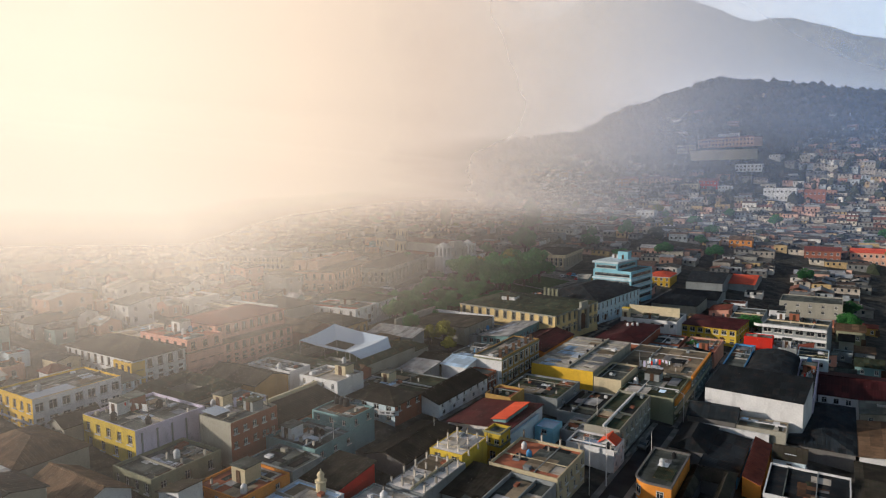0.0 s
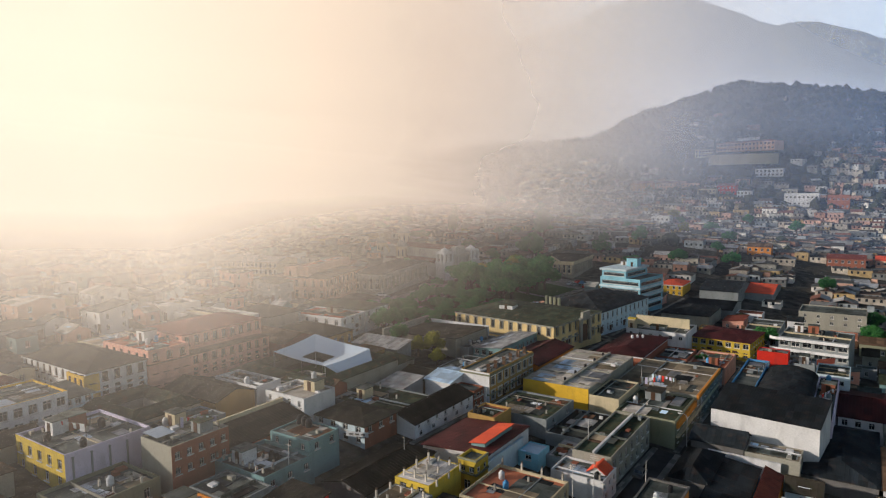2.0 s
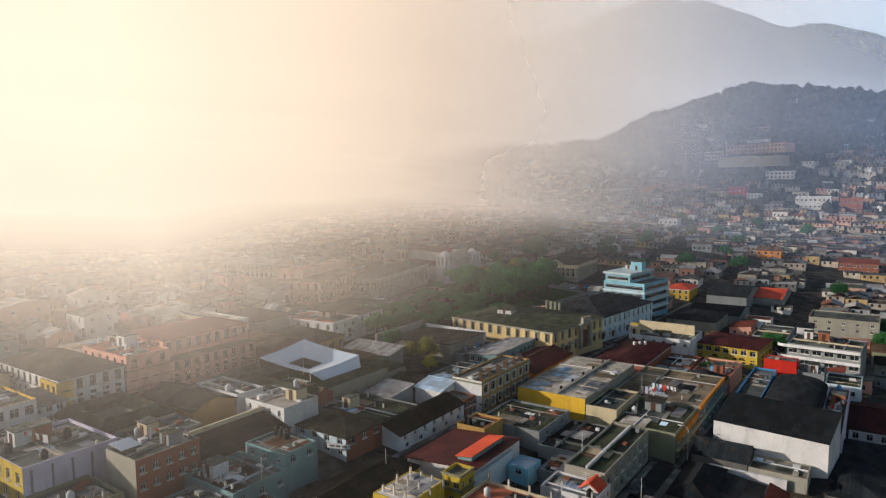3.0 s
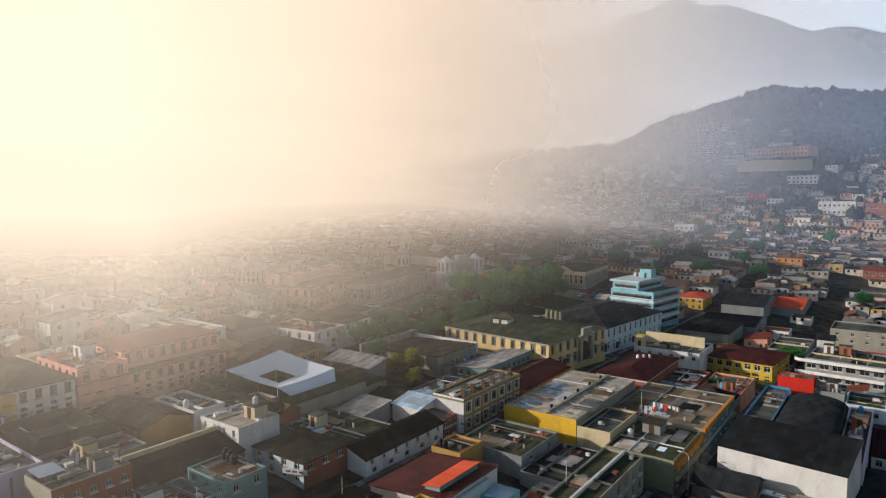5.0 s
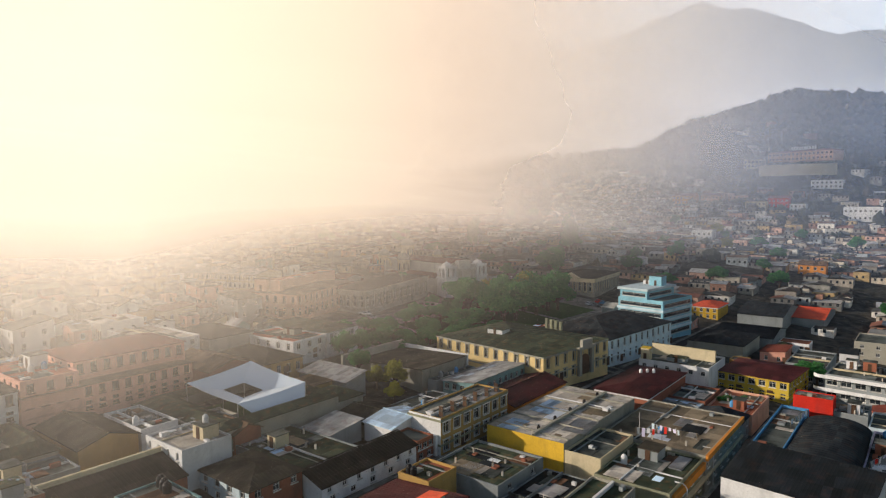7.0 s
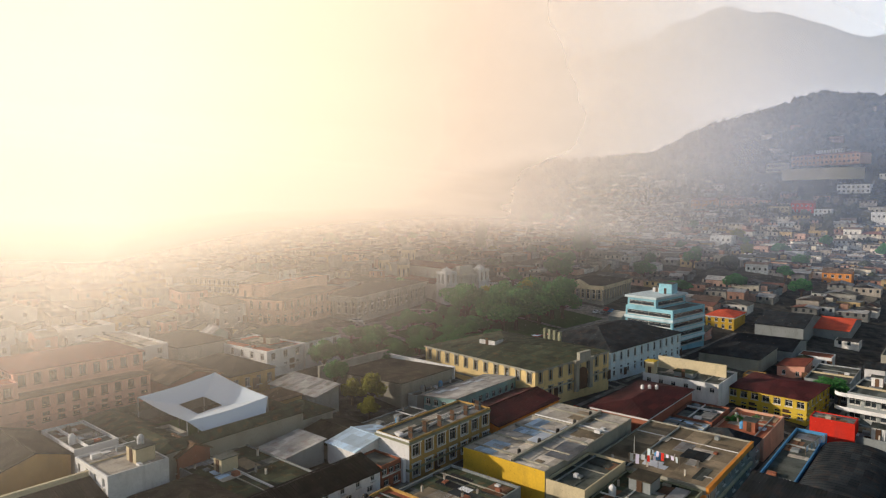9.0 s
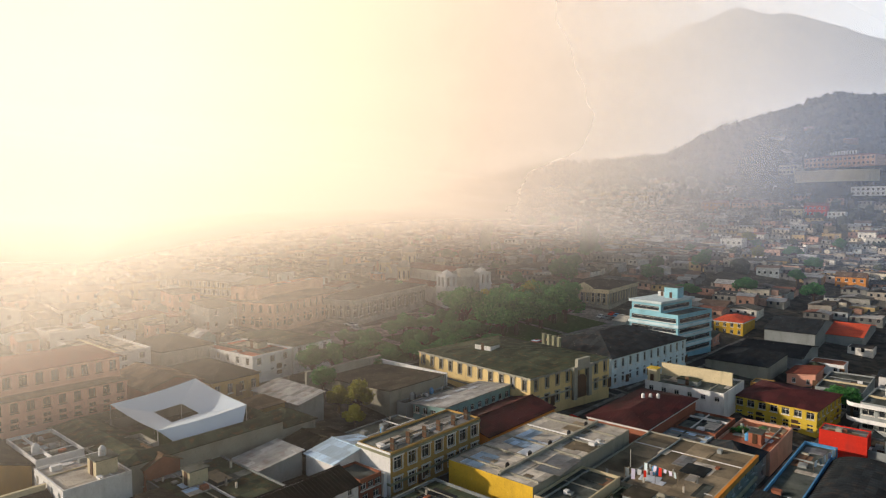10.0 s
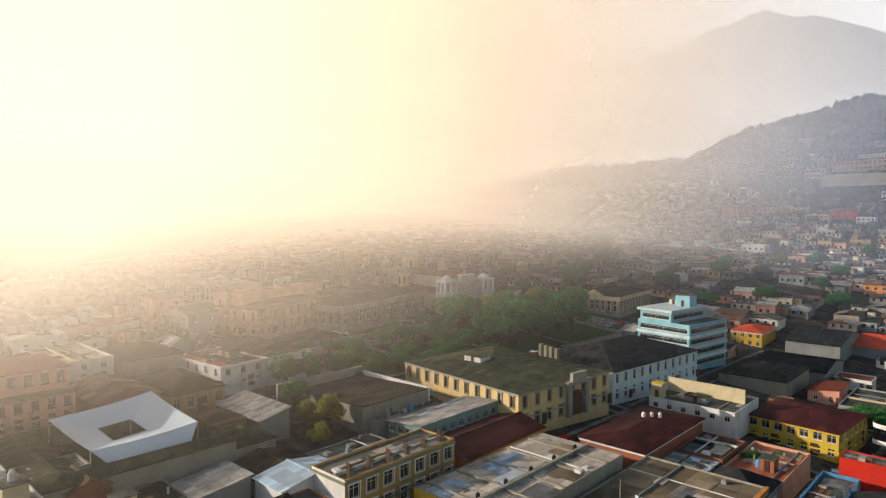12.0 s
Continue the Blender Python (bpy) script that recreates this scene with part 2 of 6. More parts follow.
def mesh_of(name, b, mats, smooth=False):
    me = bpy.data.meshes.new(name)
    me.from_pydata(b.v, [], b.f)
    for m in mats:
        me.materials.append(m)
    if len(mats) > 1:
        me.polygons.foreach_set("material_index", b.m)
    if smooth:
        me.polygons.foreach_set("use_smooth", [True] * len(b.f))
    me.update()
    return me


def part(name, b, mats, parent=None, label="", smooth=False, m=None):
    me = b if isinstance(b, bpy.types.Mesh) else mesh_of(name, b, mats if isinstance(mats, (list, tuple)) else [mats], smooth)
    ob = new(name, me)
    if parent:
        ob.parent = parent
    if m is not None:
        ob.matrix_basis = m
    return tagged(ob, label)


GZ = 3.0                                # the height of the streets in the town plan
# The plan is drawn level; the town lies on a slope that rises to the west by about six degrees.
RISE_WEST, RISE_NORTH = 6.1, 1.5
plan_up = Vector((-math.tan(radians(RISE_WEST)), -math.tan(radians(RISE_NORTH)), 1.0)).normalized()
SLOPE = Matrix.Translation((0, 0, EYE)) @ plan_up.rotation_difference(Vector((0, 0, 1))).to_matrix().to_4x4() @ Matrix.Translation((0, 0, -EYE))
ROOFS = []                              # roofs already built: x0, x1, y0, y1, height in the plan, shift to its place on the slope


def shift(x, y, z):
    """From a place in the level plan to the same place on the slope."""
    return SLOPE @ Vector((x, y, z)) - Vector((x, y, z))


def shift_on(x, y, z):
    """The same for what stands on a roof, which stays level."""
    best = min((q for q in ROOFS if q[0] - 0.3 <= x <= q[1] + 0.3 and q[2] - 0.3 <= y <= q[3] + 0.3 and -2.6 < q[4] - z < 1.3), key=lambda q: abs(q[4] - z), default=None)
    return best[5] if best else shift(x, y, z)


def lift(z):
    """Low roofs stand a little higher over the street than they would at full scale."""
    return z if z >= 6.2 else 6.2 - (6.2 - z) * 0.4


def laid(ob):
    """Lays what was drawn in the plan on the slope."""
    ob.matrix_basis = SLOPE
    return ob


def thing(name, x, y, z=0.0, rz=0.0, label="", category="", group="", kind="", top=None, by=None):
    """An Empty at its place on the slope. top: the height, in the plan, at which its place is known; by: a shift found before."""
    ob = new(name)
    z = z or GZ
    by = by or (shift(x, y, top) if top else shift_on(x, y, z) if z > GZ + 1.2 else shift(x, y, z))
    ob.empty_display_size = 0.5
    ob.matrix_basis = Matrix.Translation(by) @ pose(x, y, z, 0, 0, rz)
    return tagged(ob, label, category, group, kind)


# ---------------------------------------------------------------- terrain
RIDGE_AZ = (-60, -30, -14, -1, 1.2, 2.5, 3.9, 5.4, 7, 8, 9.4, 10.5, 12.1, 13.4, 14.7, 15.5, 16.5, 17.9, 19.2, 20.4, 21.3, 22.4, 23.5, 25.8, 27.9, 30.3, 32.7, 33.9, 35, 37, 39, 43, 48, 60, 85)
RIDGE_EL = (5.5, 8, 9.8, 11.25, 11.6, 12.1, 12.4, 12.8, 12.75, 12.5, 12.85, 13.35, 13.8, 14.2, 14.5, 14.3, 14.5, 14.95, 14.5, 13.75, 13.85, 13.1, 12.25, 11.8, 10.85, 10.7, 10.95, 10.2, 9.8, 9.3, 8.6, 7.8, 7.0, 4.0, 3.0)


def smooth(a, b, x):
    t = min(1.0, max(0.0, (x - a) / (b - a)))
    return t * t * (3 - 2 * t)


def ground_z(x, y):
    """Flat under the old town, climbing to the north, dipping a little to the west; then a wooded hill and the mountain."""
    r = math.hypot(x, y)
    if y < 335 and r < 300:
        return GZ
    az = math.degrees(math.atan2(-x, y))
    f = float(np.interp(az, (-70, -30, 13, 17, 20, 25, 31, 36, 42), (0.3, 0.9, 1.0, 0.9, 0.66, 0.58, 0.5, 0.28, 0.0)))
    hill = float(np.interp(y, (335, 400, 457, 571, 610, 680, 725, 800, 880, 1000, 1240, 1500, 2000, 3000), (0, 6, 12, 25, 38, 56, 86, 113, 145, 182, 224, 180, 90, 0)))
    f += (float(np.interp(az, (-70, -30, 10, 14, 17, 20, 24, 30, 36), (0.4, 0.9, 1.0, 0.86, 0.68, 0.55, 0.35, 0.15, 0.0))) - f) * smooth(880, 1100, y)
    rough = noise.fractal(Vector((x / 190, y / 190, 0.3)), 1.0, 2.0, 4)
    z = hill * f * (1 + 0.06 * rough * smooth(700, 1000, r)) - 10 * smooth(40, 50, az) * smooth(280, 400, r)
    if r > 1500:
        el = float(np.interp(az, RIDGE_AZ, RIDGE_EL))
        ridge = 4300 * math.tan(radians(el)) + 58 - GZ
        up = smooth(1900, 4300, r) * 0.12 + 0.88 * smooth(3050, 4300, r)
        gully = noise.fractal(Vector((x / 620, y / 620, 1.7)), 1.0, 2.0, 6)
        fall = 1.0 if r <= 4300 else 1 - 0.35 * (r - 4300) / 600
        z = z * (1 - smooth(2500, 3500, r)) + ridge * up * fall * (1 + 0.16 * gully * (1 - smooth(3500, 4250, r)))
    return z + GZ


def build_ground():
    radii = [0.0, 120, 200, 250, 280, 310, 340, 360, 380] + [380 + 22 * i for i in range(1, 60)]
    while radii[-1] < 4600:
        radii.append(radii[-1] + min(120, 30 + (radii[-1] - 1678) * 0.05))
    radii = sorted(radii + [4300.0])
    angles = list(np.arange(-60, 90, 0.4)) + list(np.arange(90, 300, 6.0))
    n = len(angles)
    v, f = [], []
    for r in radii:
        for a in angles:
            x, y = -r * math.sin(radians(a)), r * math.cos(radians(a))
            v.append(tuple(SLOPE @ Vector((x, y, ground_z(x, y) if -60 <= a <= 90 else GZ))))
    for j in range(len(radii) - 1):
        for i in range(n):
            k = (i + 1) % n
            f.append((j * n + i, (j + 1) * n + i, (j + 1) * n + k, j * n + k))
    me = bpy.data.meshes.new("ground")
    me.from_pydata(v, [], f)
    me.polygons.foreach_set("use_smooth", [True] * len(f))
    m = bpy.data.materials.new("earth_and_scrub")
    m.use_nodes = True
    nd, l = m.node_tree.nodes, m.node_tree.links
    b = nd["Principled BSDF"]
    b.inputs["Roughness"].default_value, b.inputs["Specular IOR Level"].default_value = 0.95, 0.1
    g = nd.new("ShaderNodeNewGeometry")
    t1, t2 = nd.new("ShaderNodeTexNoise"), nd.new("ShaderNodeTexNoise")
    t1.inputs["Scale"].default_value, t1.inputs["Detail"].default_value = 0.012, 8
    t2.inputs["Scale"].default_value, t2.inputs["Detail"].default_value = 0.25, 5
    for t in (t1, t2):
        l.new(g.outputs["Position"], t.inputs["Vector"])
    wood = nd.new("ShaderNodeValToRGB")
    e = wood.color_ramp.elements
    e[0].position, e[0].color = 0.4, rgb((0.022, 0.032, 0.014))
    e[1].position, e[1].color = 0.62, rgb((0.085, 0.075, 0.035))
    l.new(t1.outputs["Fac"], wood.inputs[0])
    town = nd.new("ShaderNodeValToRGB")
    e = town.color_ramp.elements
    e[0].position, e[0].color = 0.35, rgb((0.045, 0.042, 0.036))
    e[1].position, e[1].color = 0.68, rgb((0.12, 0.105, 0.085))
    l.new(t2.outputs["Fac"], town.inputs[0])
    up = nd.new("ShaderNodeMapRange")
    up.inputs["From Min"].default_value, up.inputs["From Max"].default_value = 5, 43
    level = nd.new("ShaderNodeVectorMath")          # height over the slope
    level.operation = "DOT_PRODUCT"
    l.new(g.outputs["Position"], level.inputs[0])
    level.inputs[1].default_value = SLOPE.to_3x3().inverted().row[2]
    l.new(level.outputs["Value"], up.inputs["Value"])
    mx = nd.new("ShaderNodeMix")
    mx.data_type = "RGBA"
    l.new(up.outputs[0], mx.inputs[0])
    l.new(town.outputs[0], mx.inputs[6])
    l.new(wood.outputs[0], mx.inputs[7])
    l.new(mx.outputs[2], b.inputs["Base Color"])
    bp = nd.new("ShaderNodeBump")
    bp.inputs["Strength"].default_value, bp.inputs["Distance"].default_value = 0.8, 3.0
    l.new(t2.outputs["Fac"], bp.inputs["Height"])
    l.new(bp.outputs[0], b.inputs["Normal"])
    me.materials.append(m)
    return tagged(new("ground", me), "valley floor rising to wooded hills and a mountain", "ground", "", "structure")


build_ground()


# ---------------------------------------------------------------- morning mist, painted on sheets
class Nodes:
    """Short hand for sums in a material's nodes."""

    def __init__(self, m):
        m.use_nodes = True
        m.cycles.use_bump_map_correction = False
        self.n, self.l = m.node_tree.nodes, m.node_tree.links
        self.n.remove(self.n["Principled BSDF"])
        self.g = self.n.new("ShaderNodeTexCoord")
        s = self.n.new("ShaderNodeSeparateXYZ")
        self.l.new(self.g.outputs["Object"], s.inputs[0])
        self.x, self.y, self.z = s.outputs[0], s.outputs[1], s.outputs[2]
        north = self.op("SUBTRACT", self.y, 45.0)
        self.r = self.op("SQRT", self.op("ADD", self.op("MULTIPLY", self.x, self.x), self.op("MULTIPLY", north, north)))
        self.az = self.op("MULTIPLY", self.op("ARCTAN2", self.op("MULTIPLY", self.x, -1.0), north), 57.2958)

    def op(self, kind, *vals, clamp=False):
        x = self.n.new("ShaderNodeMath")
        x.operation, x.use_clamp = kind, clamp
        for i, val in enumerate(vals):
            if hasattr(val, "is_linked"):
                self.l.new(val, x.inputs[i])
            else:
                x.inputs[i].default_value = val
        return x.outputs[0]

    def wisp(self, scale, flat):
        t, mp = self.n.new("ShaderNodeTexNoise"), self.n.new("ShaderNodeMapping")
        t.inputs["Scale"].default_value, t.inputs["Detail"].default_value = scale, 4
        mp.inputs["Scale"].default_value = (1, 1, flat)
        self.l.new(self.g.outputs["Object"], mp.inputs["Vector"])
        self.l.new(mp.outputs[0], t.inputs["Vector"])
        return self.op("SUBTRACT", t.outputs["Fac"], 0.5)

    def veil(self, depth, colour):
        """Painted haze, coloured by bearing, sunlit alike on all sides, part let straight on."""
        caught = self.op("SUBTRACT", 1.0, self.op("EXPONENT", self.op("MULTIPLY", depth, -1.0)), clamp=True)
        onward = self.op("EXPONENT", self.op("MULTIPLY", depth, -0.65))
        # Shading normal fixed on the sun: sheets glow evenly whichever way they face.
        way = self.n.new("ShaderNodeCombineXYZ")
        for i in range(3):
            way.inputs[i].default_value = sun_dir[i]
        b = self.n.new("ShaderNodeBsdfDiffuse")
        tone = self.n.new("ShaderNodeValToRGB")          # haze glow by bearing: pale and warm towards the sun, blue-grey away from it
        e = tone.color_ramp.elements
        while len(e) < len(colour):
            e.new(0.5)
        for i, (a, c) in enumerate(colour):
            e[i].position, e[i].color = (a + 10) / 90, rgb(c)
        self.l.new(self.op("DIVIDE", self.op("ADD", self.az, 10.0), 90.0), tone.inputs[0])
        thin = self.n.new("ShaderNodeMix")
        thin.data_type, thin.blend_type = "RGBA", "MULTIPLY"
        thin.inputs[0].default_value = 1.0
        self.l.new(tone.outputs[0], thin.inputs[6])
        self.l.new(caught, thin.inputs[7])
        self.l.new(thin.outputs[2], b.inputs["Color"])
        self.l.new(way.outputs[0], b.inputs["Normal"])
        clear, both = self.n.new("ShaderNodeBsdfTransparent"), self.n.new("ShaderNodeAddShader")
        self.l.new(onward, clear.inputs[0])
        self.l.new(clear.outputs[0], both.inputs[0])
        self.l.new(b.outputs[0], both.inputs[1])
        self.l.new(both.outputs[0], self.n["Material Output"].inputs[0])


# Sun glow painted into the haze by bearing: blue-grey east, bright and warm west.
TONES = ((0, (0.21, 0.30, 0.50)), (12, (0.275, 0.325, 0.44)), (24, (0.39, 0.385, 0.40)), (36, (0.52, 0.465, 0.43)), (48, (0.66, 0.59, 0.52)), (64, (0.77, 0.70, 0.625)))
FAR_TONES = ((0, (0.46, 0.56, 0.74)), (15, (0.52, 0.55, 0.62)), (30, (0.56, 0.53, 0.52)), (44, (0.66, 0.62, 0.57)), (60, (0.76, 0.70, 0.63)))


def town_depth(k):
    """Painted haze depth by bearing and height from mid-path: thin over the east of the town, thick to the west,
    thicker with distance; above the roofs it thins out upwards, fast in the east.
    """
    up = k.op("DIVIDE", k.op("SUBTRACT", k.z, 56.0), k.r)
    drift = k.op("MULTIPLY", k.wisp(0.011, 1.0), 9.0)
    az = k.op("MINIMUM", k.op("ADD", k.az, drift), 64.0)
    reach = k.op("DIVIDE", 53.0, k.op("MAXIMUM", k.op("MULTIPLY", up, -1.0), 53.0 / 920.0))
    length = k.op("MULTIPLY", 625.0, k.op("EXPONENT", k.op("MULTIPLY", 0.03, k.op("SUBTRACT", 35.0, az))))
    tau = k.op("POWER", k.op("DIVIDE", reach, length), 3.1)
    tau = k.op("ADD", tau, k.op("MULTIPLY", 0.16, k.op("DIVIDE", k.op("ADD", up, 0.035), 0.08, clamp=True)))          # haze painted over the hill
    tau = k.op("ADD", tau, k.op("MULTIPLY", 0.5, k.op("DIVIDE", k.op("SUBTRACT", up, 0.055), 0.05, clamp=True)))          # more painted haze along the hill's crest
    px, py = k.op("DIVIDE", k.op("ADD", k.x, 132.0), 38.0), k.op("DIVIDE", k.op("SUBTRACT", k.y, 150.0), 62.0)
    glare = k.op("EXPONENT", k.op("MULTIPLY", k.op("ADD", k.op("MULTIPLY", px, px), k.op("MULTIPLY", py, py)), -1.0))
    tau = k.op("ADD", tau, k.op("MULTIPLY", 0.22, glare))          # sun glare painted as a veil over the old courtyards
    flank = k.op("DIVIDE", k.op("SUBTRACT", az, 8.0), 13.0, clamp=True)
    tau = k.op("ADD", tau, k.op("MULTIPLY", 1.0, k.op("MULTIPLY", flank, k.op("DIVIDE", k.op("ADD", up, 0.005), 0.06, clamp=True))))          # the fog bank painted against the hill's flank
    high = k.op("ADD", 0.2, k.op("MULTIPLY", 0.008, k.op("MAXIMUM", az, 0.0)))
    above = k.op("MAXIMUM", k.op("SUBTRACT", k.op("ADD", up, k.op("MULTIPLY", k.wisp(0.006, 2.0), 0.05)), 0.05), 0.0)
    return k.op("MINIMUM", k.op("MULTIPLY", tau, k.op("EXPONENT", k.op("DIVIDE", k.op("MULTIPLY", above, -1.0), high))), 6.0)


def sheet_mesh(name, v, n, rows, mat, label):
    f = [(j * n + i, j * n + i + 1, (j + 1) * n + i + 1, (j + 1) * n + i) for j in range(rows - 1) for i in range(n - 1)]
    me = bpy.data.meshes.new(name)
    me.from_pydata(v, [], f)
    me.polygons.foreach_set("use_smooth", [True] * len(f))
    me.materials.append(mat)
    ob = new(name, me)
    ob.matrix_basis = SLOPE
    return tagged(ob, label, "mist", "morning mist", "stuff")


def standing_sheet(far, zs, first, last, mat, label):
    """An upright sheet painted as a bank of mist, lit on the side that faces the town."""
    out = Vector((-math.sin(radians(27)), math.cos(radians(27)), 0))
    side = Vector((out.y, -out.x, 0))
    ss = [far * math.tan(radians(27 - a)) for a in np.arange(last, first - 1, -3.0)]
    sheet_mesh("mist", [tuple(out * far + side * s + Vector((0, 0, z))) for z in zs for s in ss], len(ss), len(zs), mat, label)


def painted_town_mist():
    """Thin layers close above one another, with the haze painted on, lying over the roofs, which climb into a bank at
    the far edge of the town.
    """
    out = Vector((-math.sin(radians(27)), math.cos(radians(27)), 0))
    side = Vector((out.y, -out.x, 0))
    aways = list(range(-260, 520, 20)) + [520, 535, 550, 560, 575, 588, 600, 610, 618, 624, 629, 633, 636, 638, 640]
    along = list(range(-2600, -700, 100)) + list(range(-700, 500, 20))
    m = bpy.data.materials.new("painted_town_mist")
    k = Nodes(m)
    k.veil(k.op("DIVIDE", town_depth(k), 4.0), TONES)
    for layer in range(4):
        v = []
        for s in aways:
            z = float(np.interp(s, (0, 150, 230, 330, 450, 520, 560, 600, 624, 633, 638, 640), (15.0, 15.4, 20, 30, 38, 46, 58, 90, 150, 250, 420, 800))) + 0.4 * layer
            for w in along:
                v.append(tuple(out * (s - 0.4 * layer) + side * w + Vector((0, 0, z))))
        sheet_mesh("mist", v, len(along), len(aways), m, "thin sheet painted as sunlit morning mist over the town")


def painted_valley_mist():
    """An upright sheet painted as the fog bank that fills the valley before the mountain."""
    m = bpy.data.materials.new("painted_valley_mist")
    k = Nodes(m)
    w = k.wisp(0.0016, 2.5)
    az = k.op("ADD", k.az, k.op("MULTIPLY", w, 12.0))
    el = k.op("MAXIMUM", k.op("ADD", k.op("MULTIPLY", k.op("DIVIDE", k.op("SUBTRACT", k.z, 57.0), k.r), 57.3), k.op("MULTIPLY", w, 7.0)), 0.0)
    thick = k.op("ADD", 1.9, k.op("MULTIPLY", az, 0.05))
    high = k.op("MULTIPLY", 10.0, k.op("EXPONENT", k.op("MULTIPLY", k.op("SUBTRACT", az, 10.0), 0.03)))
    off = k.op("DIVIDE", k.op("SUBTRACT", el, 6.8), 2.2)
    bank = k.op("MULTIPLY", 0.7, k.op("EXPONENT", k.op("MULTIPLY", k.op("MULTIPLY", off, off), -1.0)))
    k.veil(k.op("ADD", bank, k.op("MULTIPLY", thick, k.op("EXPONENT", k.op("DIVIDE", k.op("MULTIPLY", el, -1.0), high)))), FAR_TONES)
    standing_sheet(1700, [-20, 60, 120, 200, 300, 450, 600, 800, 1000, 1300, 1700, 2300], -35, 79, m, "upright sheet painted as the pale fog bank before the mountain")


# Sunlit pale sheet added far behind the mountain to brighten the sky there.
def sky_brightener():
    m = bpy.data.materials.new("sky_brightener")
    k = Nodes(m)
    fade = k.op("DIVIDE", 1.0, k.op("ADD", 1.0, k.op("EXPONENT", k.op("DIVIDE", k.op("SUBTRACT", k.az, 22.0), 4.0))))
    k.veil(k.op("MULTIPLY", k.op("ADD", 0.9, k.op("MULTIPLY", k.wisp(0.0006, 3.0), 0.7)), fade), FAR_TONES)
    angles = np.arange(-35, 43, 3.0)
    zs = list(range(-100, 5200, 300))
    sheet_mesh("mist", [(-4930 * math.sin(radians(a)), 4930 * math.cos(radians(a)), z) for z in zs for a in angles], len(angles), len(zs), m, "pale sheet added behind the mountain to brighten the sky")


painted_town_mist()
painted_valley_mist()
sky_brightener()


# ---------------------------------------------------------------- houses
WINDOWS = {}
TAKEN = []                              # ground already built on: x0, x1, y0, y1
SIDES = {"S": (Vector((1, 0, 0)), 0), "E": (Vector((0, 1, 0)), 90), "N": (Vector((-1, 0, 0)), 180), "W": (Vector((0, -1, 0)), 270)}


def window_meshes(w, h, arch, frame_mat):
    key = (round(w, 2), round(h, 2), arch, frame_mat)
    if key not in WINDOWS:
        b, t = Build(), 0.09
        b.box(-w / 2, -w / 2 + t, -0.05, 0.05, 0, h)
        b.box(w / 2 - t, w / 2, -0.05, 0.05, 0, h)
        b.box(-w / 2 + t, w / 2 - t, -0.05, 0.05, h - t, h)
        b.box(-w / 2 + t, w / 2 - t, -0.05, 0.05, 0, t)
        b.box(-0.035, 0.035, -0.04, 0.04, t, h - t)
        b.box(-w / 2 + t, -0.035, -0.04, 0.04, h * 0.68, h * 0.68 + 0.06)
        b.box(0.035, w / 2 - t, -0.04, 0.04, h * 0.68, h * 0.68 + 0.06)
        b.box(-w / 2 - 0.12, w / 2 + 0.12, -0.42, -0.21, -0.14, -0.01)          # sill
        if arch:
            b.box(-w / 2 - 0.2, -w / 2 - 0.01, -0.34, -0.225, 0, h + 0.05)
            b.box(w / 2 + 0.01, w / 2 + 0.2, -0.34, -0.225, 0, h + 0.05)
            b.box(-w / 2 - 0.32, w / 2 + 0.32, -0.45, -0.225, h + 0.05, h + 0.28)
        p = Build()
        p.box(-w / 2 + t, w / 2 - t, -0.012, 0.012, t, h - t)
        WINDOWS[key] = (mesh_of("window", b, [M[frame_mat]]), mesh_of("pane", p, [M["glass"]]))
    return WINDOWS[key]


def door_mesh(w, h):
    key = ("door", round(w, 2), round(h, 2))
    if key not in WINDOWS:
        b = Build()
        b.box(-w / 2, w / 2, -0.04, 0.04, 0, h)
        for i in (-1, 1):
            for z0, z1 in ((0.2, h * 0.45), (h * 0.52, h - 0.2)):
                b.box(i * w / 4 - w / 6, i * w / 4 + w / 6, -0.07, -0.045, z0, z1)
        WINDOWS[key] = mesh_of("door", b, [M["wood"]])
    return WINDOWS[key]


def wall_face(b, o, u, length, z0, z1, openings, depth=0.26, mat=0):
    """One face of a wall from z0 to z1, with openings (s0, s1, bottom, top) cut through and reveals behind them."""
    up = Vector((0, 0, 1))
    n = u.cross(up)
    at = lambda s, z: o + u * s + up * z
    rows = sorted({(q[2], q[3]) for q in openings})
    z = z0
    for lo, hi in rows:
        if lo > z:
            b.face([at(0, z), at(length, z), at(length, lo), at(0, lo)], mat)
        s = 0.0
        for s0, s1, _, _ in sorted(q for q in openings if (q[2], q[3]) == (lo, hi)):
            b.face([at(s, lo), at(s0, lo), at(s0, hi), at(s, hi)], mat)
            inn = -n * depth
            for p, q in ((at(s0, lo), at(s1, lo)), (at(s1, lo), at(s1, hi)), (at(s1, hi), at(s0, hi)), (at(s0, hi), at(s0, lo))):
                b.face([p, q, q + inn, p + inn], mat)
            s = s1
        b.face([at(s, lo), at(length, lo), at(length, hi), at(s, hi)], mat)
        z = hi
    b.face([at(0, z), at(length, z), at(length, z1), at(0, z1)], mat)


